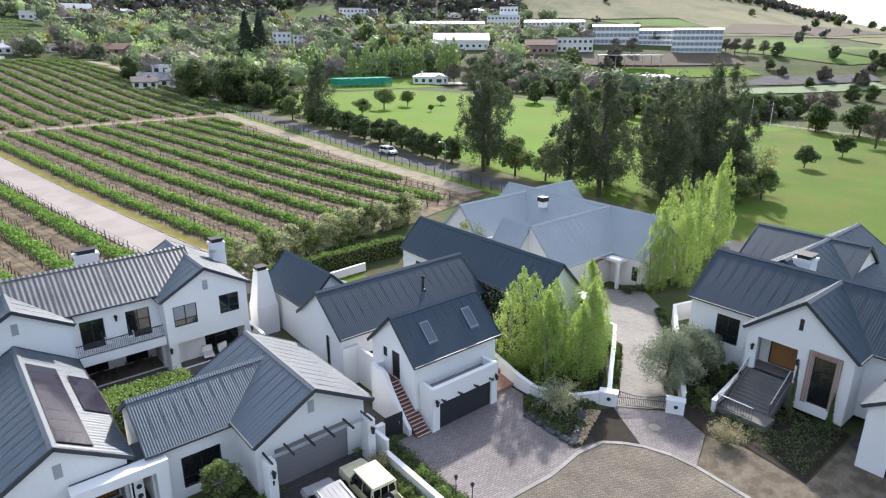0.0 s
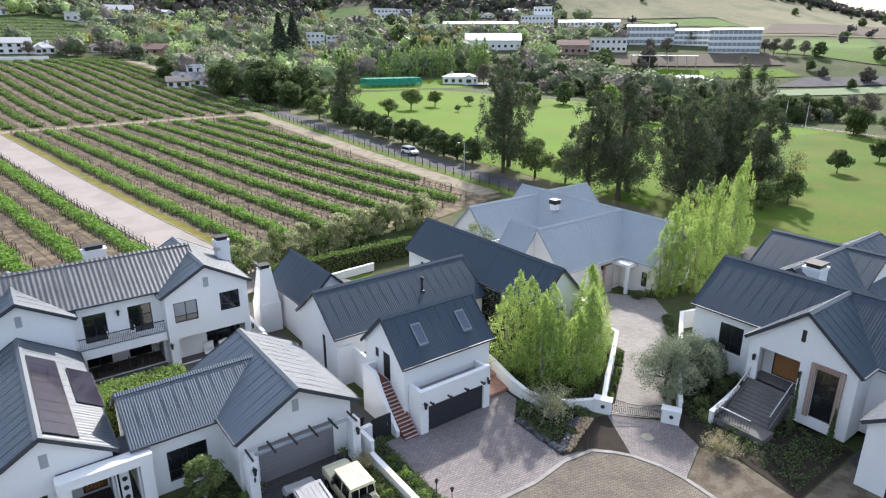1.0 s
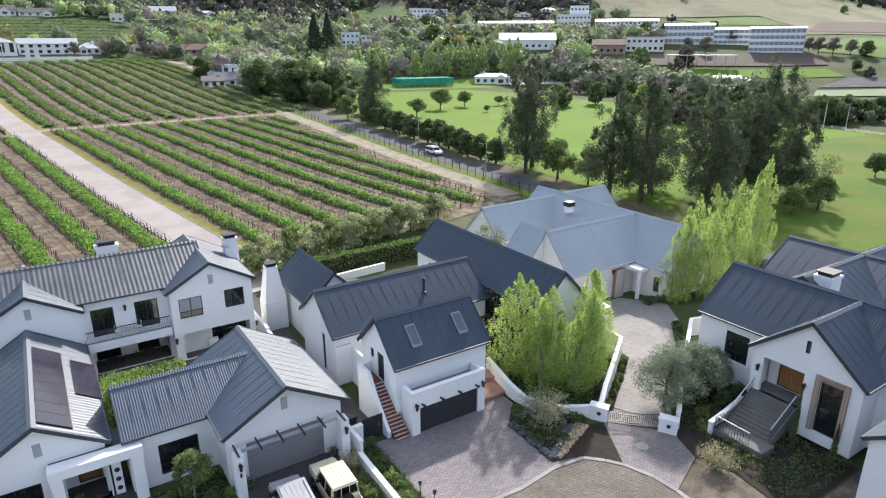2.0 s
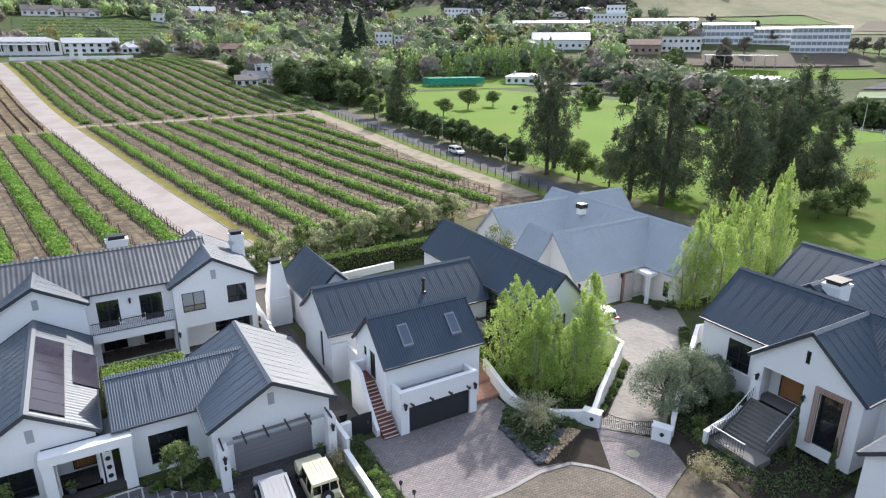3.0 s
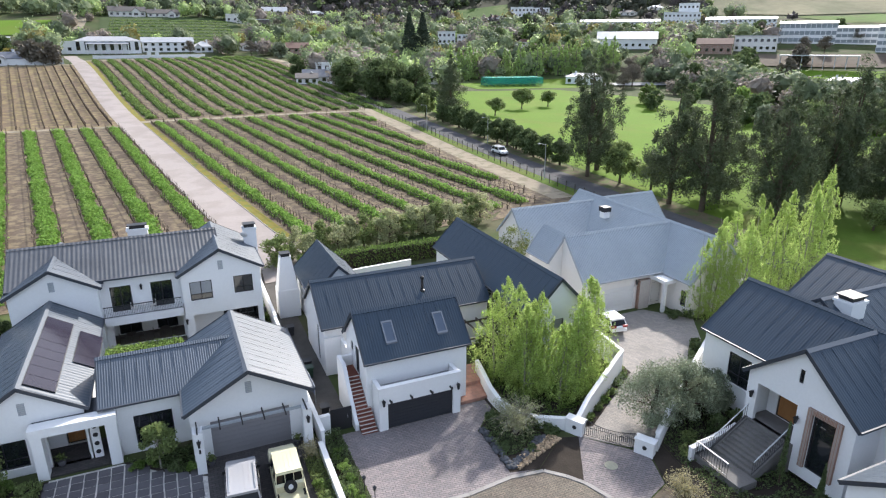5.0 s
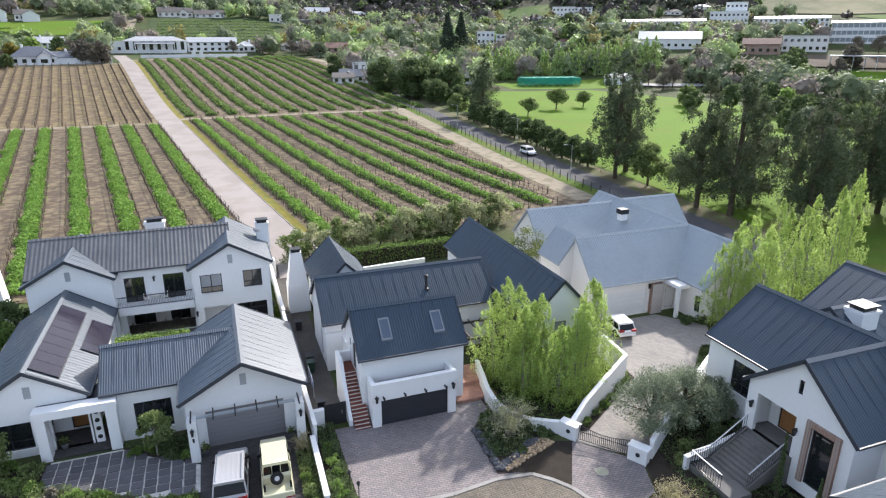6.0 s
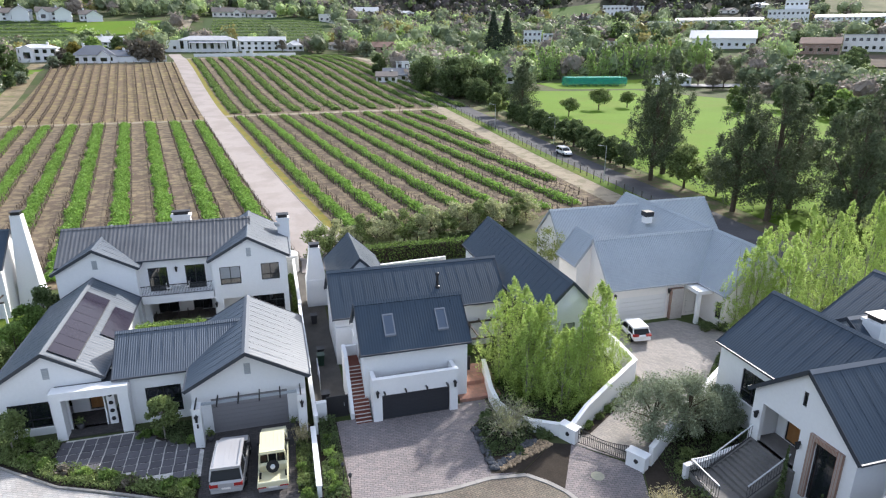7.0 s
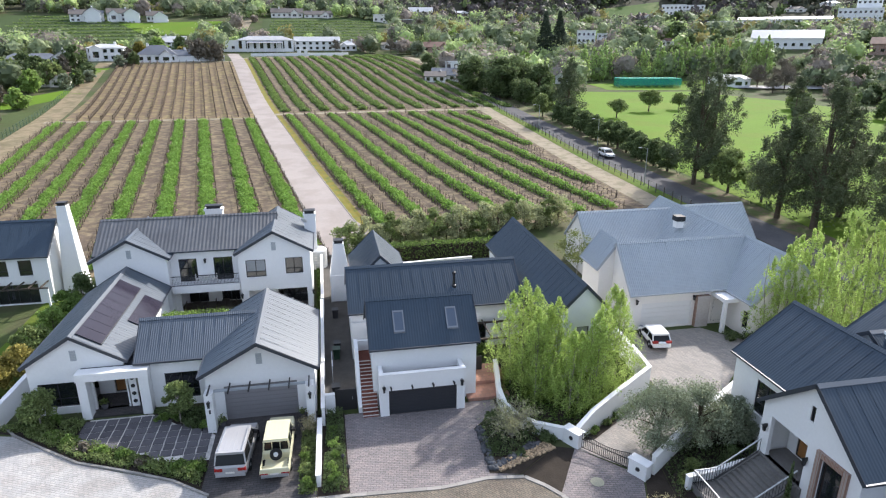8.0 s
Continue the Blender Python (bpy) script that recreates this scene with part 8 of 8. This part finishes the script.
# trees west of the vineyard
for k in range(30):
    y = rng.uniform(150, 300)
    x = row_x(-46, y) - abs(rng.normal()) * 22
    if all((x - a) ** 2 + (y - b) ** 2 > r * r for a, b, r in KEEP):
        again(kinds[int(rng.choice(6, p=(0.35, 0.3, 0.1, 0.1, 0.05, 0.1)))], x, y, rng.uniform(0, 360), rng.uniform(0.4, 0.75))
drape("west_lawn", ragged([(-70, 198), (-59, 226), (-66, 230), (-80, 214), (-80, 198)], 4, 4.0, 1.0), LAWN, "green grass among the western farm trees", "lawn", 0.07, 4)
drape("west_lawn", ragged([(-66, 262), (-63.5, 280), (-72, 278), (-76, 264)], 5, 4.0, 1.0), LAWN, "small green lawn beside the fence", "lawn", 0.07, 4)
for k, x, y, q in ((0, -76, 273, 0.9), (1, -73, 240, 0.85), (2, -75, 228, 0.75), (0, -81, 251, 0.8), (1, -88, 243, 0.9), (3, -67, 234, 0.6), (0, -64.5, 240, 0.5), (3, -63, 247, 0.5), (0, -65, 254, 0.55), (5, -32.7, 303, 1.0), (5, -26, 301, 0.95), (4, -29, 307, 0.9),
                   (4, -70, 350, 0.9), (4, -78, 346, 0.8), (0, -48, 340, 0.9), (2, -60, 345, 0.9), (0, -57, 287, 0.5), (3, -62, 283, 0.55), (5, -60, 290, 0.7), (4, -42, 312, 0.8), (0, -90, 262, 0.8), (1, -98, 250, 0.9), (5, -76, 206, 0.7), (5, -84, 200, 0.8), (1, -83, 232, 0.7)):
    again(kinds[k], x, y, x * 17 % 360, q)


def crowns(name, spots, rng, per, size, material, fine=2):
    """Far crowns (x, y, radius): each a few uneven leafy lumps on a close core, ringed by loose sprays."""
    bm = B()
    bmesh.ops.create_icosphere(bm, subdivisions=fine, radius=1.0)
    ball = np.array([[v.co for v in f.verts] for f in bm.faces])
    bm.free()
    n = len(spots)
    x, y, r = spots[:, 0], spots[:, 1], spots[:, 2]
    mid = np.stack([x, y, land(x, y) + r * 0.95], 1)
    ph = rng.uniform(0, 6.28, size=(n, 3))

    def lump(d, ph):
        return 0.84 + 0.20 * np.sin(d[..., 0] * 4.2 + ph[..., 0]) * np.sin(d[..., 2] * 4.6 + ph[..., 1]) + 0.10 * np.sin(d[..., 1] * 7.0 + ph[..., 2])

    tri = mid[:, None, None] + ball[None] * (r[:, None, None] * 0.70 * lump(ball[None], ph[:, None, None]))[..., None]
    tri = tri.reshape(-1, 3, 3)
    d = rng.normal(size=(n * per, 3))
    d /= np.linalg.norm(d, axis=1)[:, None]
    rr, pp = np.repeat(r, per), np.repeat(ph, per, 0)
    q = np.repeat(mid, per, 0) + d * (rr * lump(d, pp) * rng.uniform(0.70, 1.06, n * per))[:, None]
    lv = leaves(q, size, rng, 0.0, 0.75)
    tri = np.concatenate([tri, lv[:, [0, 1, 2]], lv[:, [0, 2, 3]]])
    return raw_mesh(name, tri, 3, material)


def far_woods():
    """The wooded upper slopes: uncounted crowns."""
    rng = np.random.default_rng(640)
    groups = {"wood_dark": [], "wood_brown": [], "wood_green": []}
    n = 0
    while n < 8000:
        az, d = rng.uniform(-32, 71), rng.uniform(500, 1150)
        x, y = d * math.sin(radians(az)), d * math.cos(radians(az))
        thin = 1.0 if az < 47 else 0.008
        if az > 52 and d > 800 + 14 * max(0, az - 58):
            thin = 0.9
        if d < 600:
            thin *= 0.55
        if rng.uniform() > thin or (abs(x - 297) < 40 and 500 < y < 572) or (az < 3 and d < 520):
            continue
        if any((x - a) ** 2 + (y - b) ** 2 < (r + 2) ** 2 for a, b, r in KEEP):
            continue
        key = rng.choice(list(groups), p=(0.42, 0.43, 0.15))
        groups[key].append((x, y, rng.uniform(3.0, 6.5)))
        n += 1
    for key, m, lab in (("wood_dark", L_WOOD, "dark evergreen woodland on the upper slope"), ("wood_brown", leaf("winter_wood", (0.105, 0.092, 0.088), 0.2, 0.1), "brown winter woodland on the slope"), ("wood_green", L_DARK, "green trees scattered through the woodland")):
        tagged(new(key, crowns(key, np.array(groups[key]), rng, 20, 1.75, m, 1)), lab, "woodland", kind="stuff")


def village_woods():
    """Uncounted crowns between the hillside houses."""
    rng = np.random.default_rng(650)
    W = lambda n, c: leaf(n, c, 0.22, 0.35)
    pools = [(W("dark_crown_leaf", (0.165, 0.20, 0.115)), "dark green crowns among the hillside houses"), (W("mixed_crown_leaf", (0.29, 0.34, 0.185)), "mixed green crowns among the hillside houses"), (W("fresh_crown_leaf", (0.41, 0.51, 0.21)), "fresh green crowns among the hillside houses"), (W("twig_crown", (0.29, 0.25, 0.21)), "leafless brown crowns among the hillside houses"), (W("yellow_crown_leaf", (0.30, 0.27, 0.10)), "yellowing crowns among the hillside houses")]
    spots = [[] for _ in pools]
    n = 0
    while n < 1900:
        az, d = radians(rng.uniform(-27, 62)), rng.uniform(240, 600)
        x, y = d * math.sin(az), d * math.cos(az)
        if az > radians(50) and d > 430 or not clear(x, y) or (x > 255 and x < 372 and 110 < y < 250 and rng.uniform() < 0.97):
            continue
        spots[int(rng.choice(5, p=(0.29, 0.33, 0.16, 0.16, 0.06) if az < radians(42) or d > 340 else (0.72, 0.1, 0.02, 0.16, 0.0)))].append((x, y, rng.uniform(2.6, 7.2)))
        n += 1
    for (m, lab), c in zip(pools, spots):
        tagged(new("village_woods", crowns("village_woods", np.array(c), rng, 120, 0.66, m)), lab, "woodland", kind="stuff")


village_woods()
far_woods()
wf = mat("wood_floor", (0.050, 0.050, 0.030), 0.95, 0.3, 0.02, 0.3)
pts_o = [(1130 * math.sin(radians(z)), 1130 * math.cos(radians(z))) for z in range(-34, 54, 8)]
pts_i = [(520 * math.sin(radians(z)), 520 * math.cos(radians(z))) for z in range(46, -35, -8)]
drape("wood_floor", pts_o + pts_i, wf, "dark leaf-strewn floor of the hillside woods", "woodland floor", 0.3, 20)
# a thin line of trees on the open skyline and scrub on the dry slope
for k in range(20):
    az, d = radians(rng.uniform(64, 77)), rng.uniform(700, 1120)
    again(kinds[int(rng.choice([0, 1, 3]))], d * math.sin(az), d * math.cos(az), rng.uniform(0, 360), rng.uniform(0.35, 0.9))
for k in range(14):
    az, d = radians(rng.uniform(66, 80)), rng.uniform(300, 420)
    again(kinds[int(rng.choice([0, 3, 5]))], d * math.sin(az), d * math.cos(az), rng.uniform(0, 360), rng.uniform(0.4, 0.8))
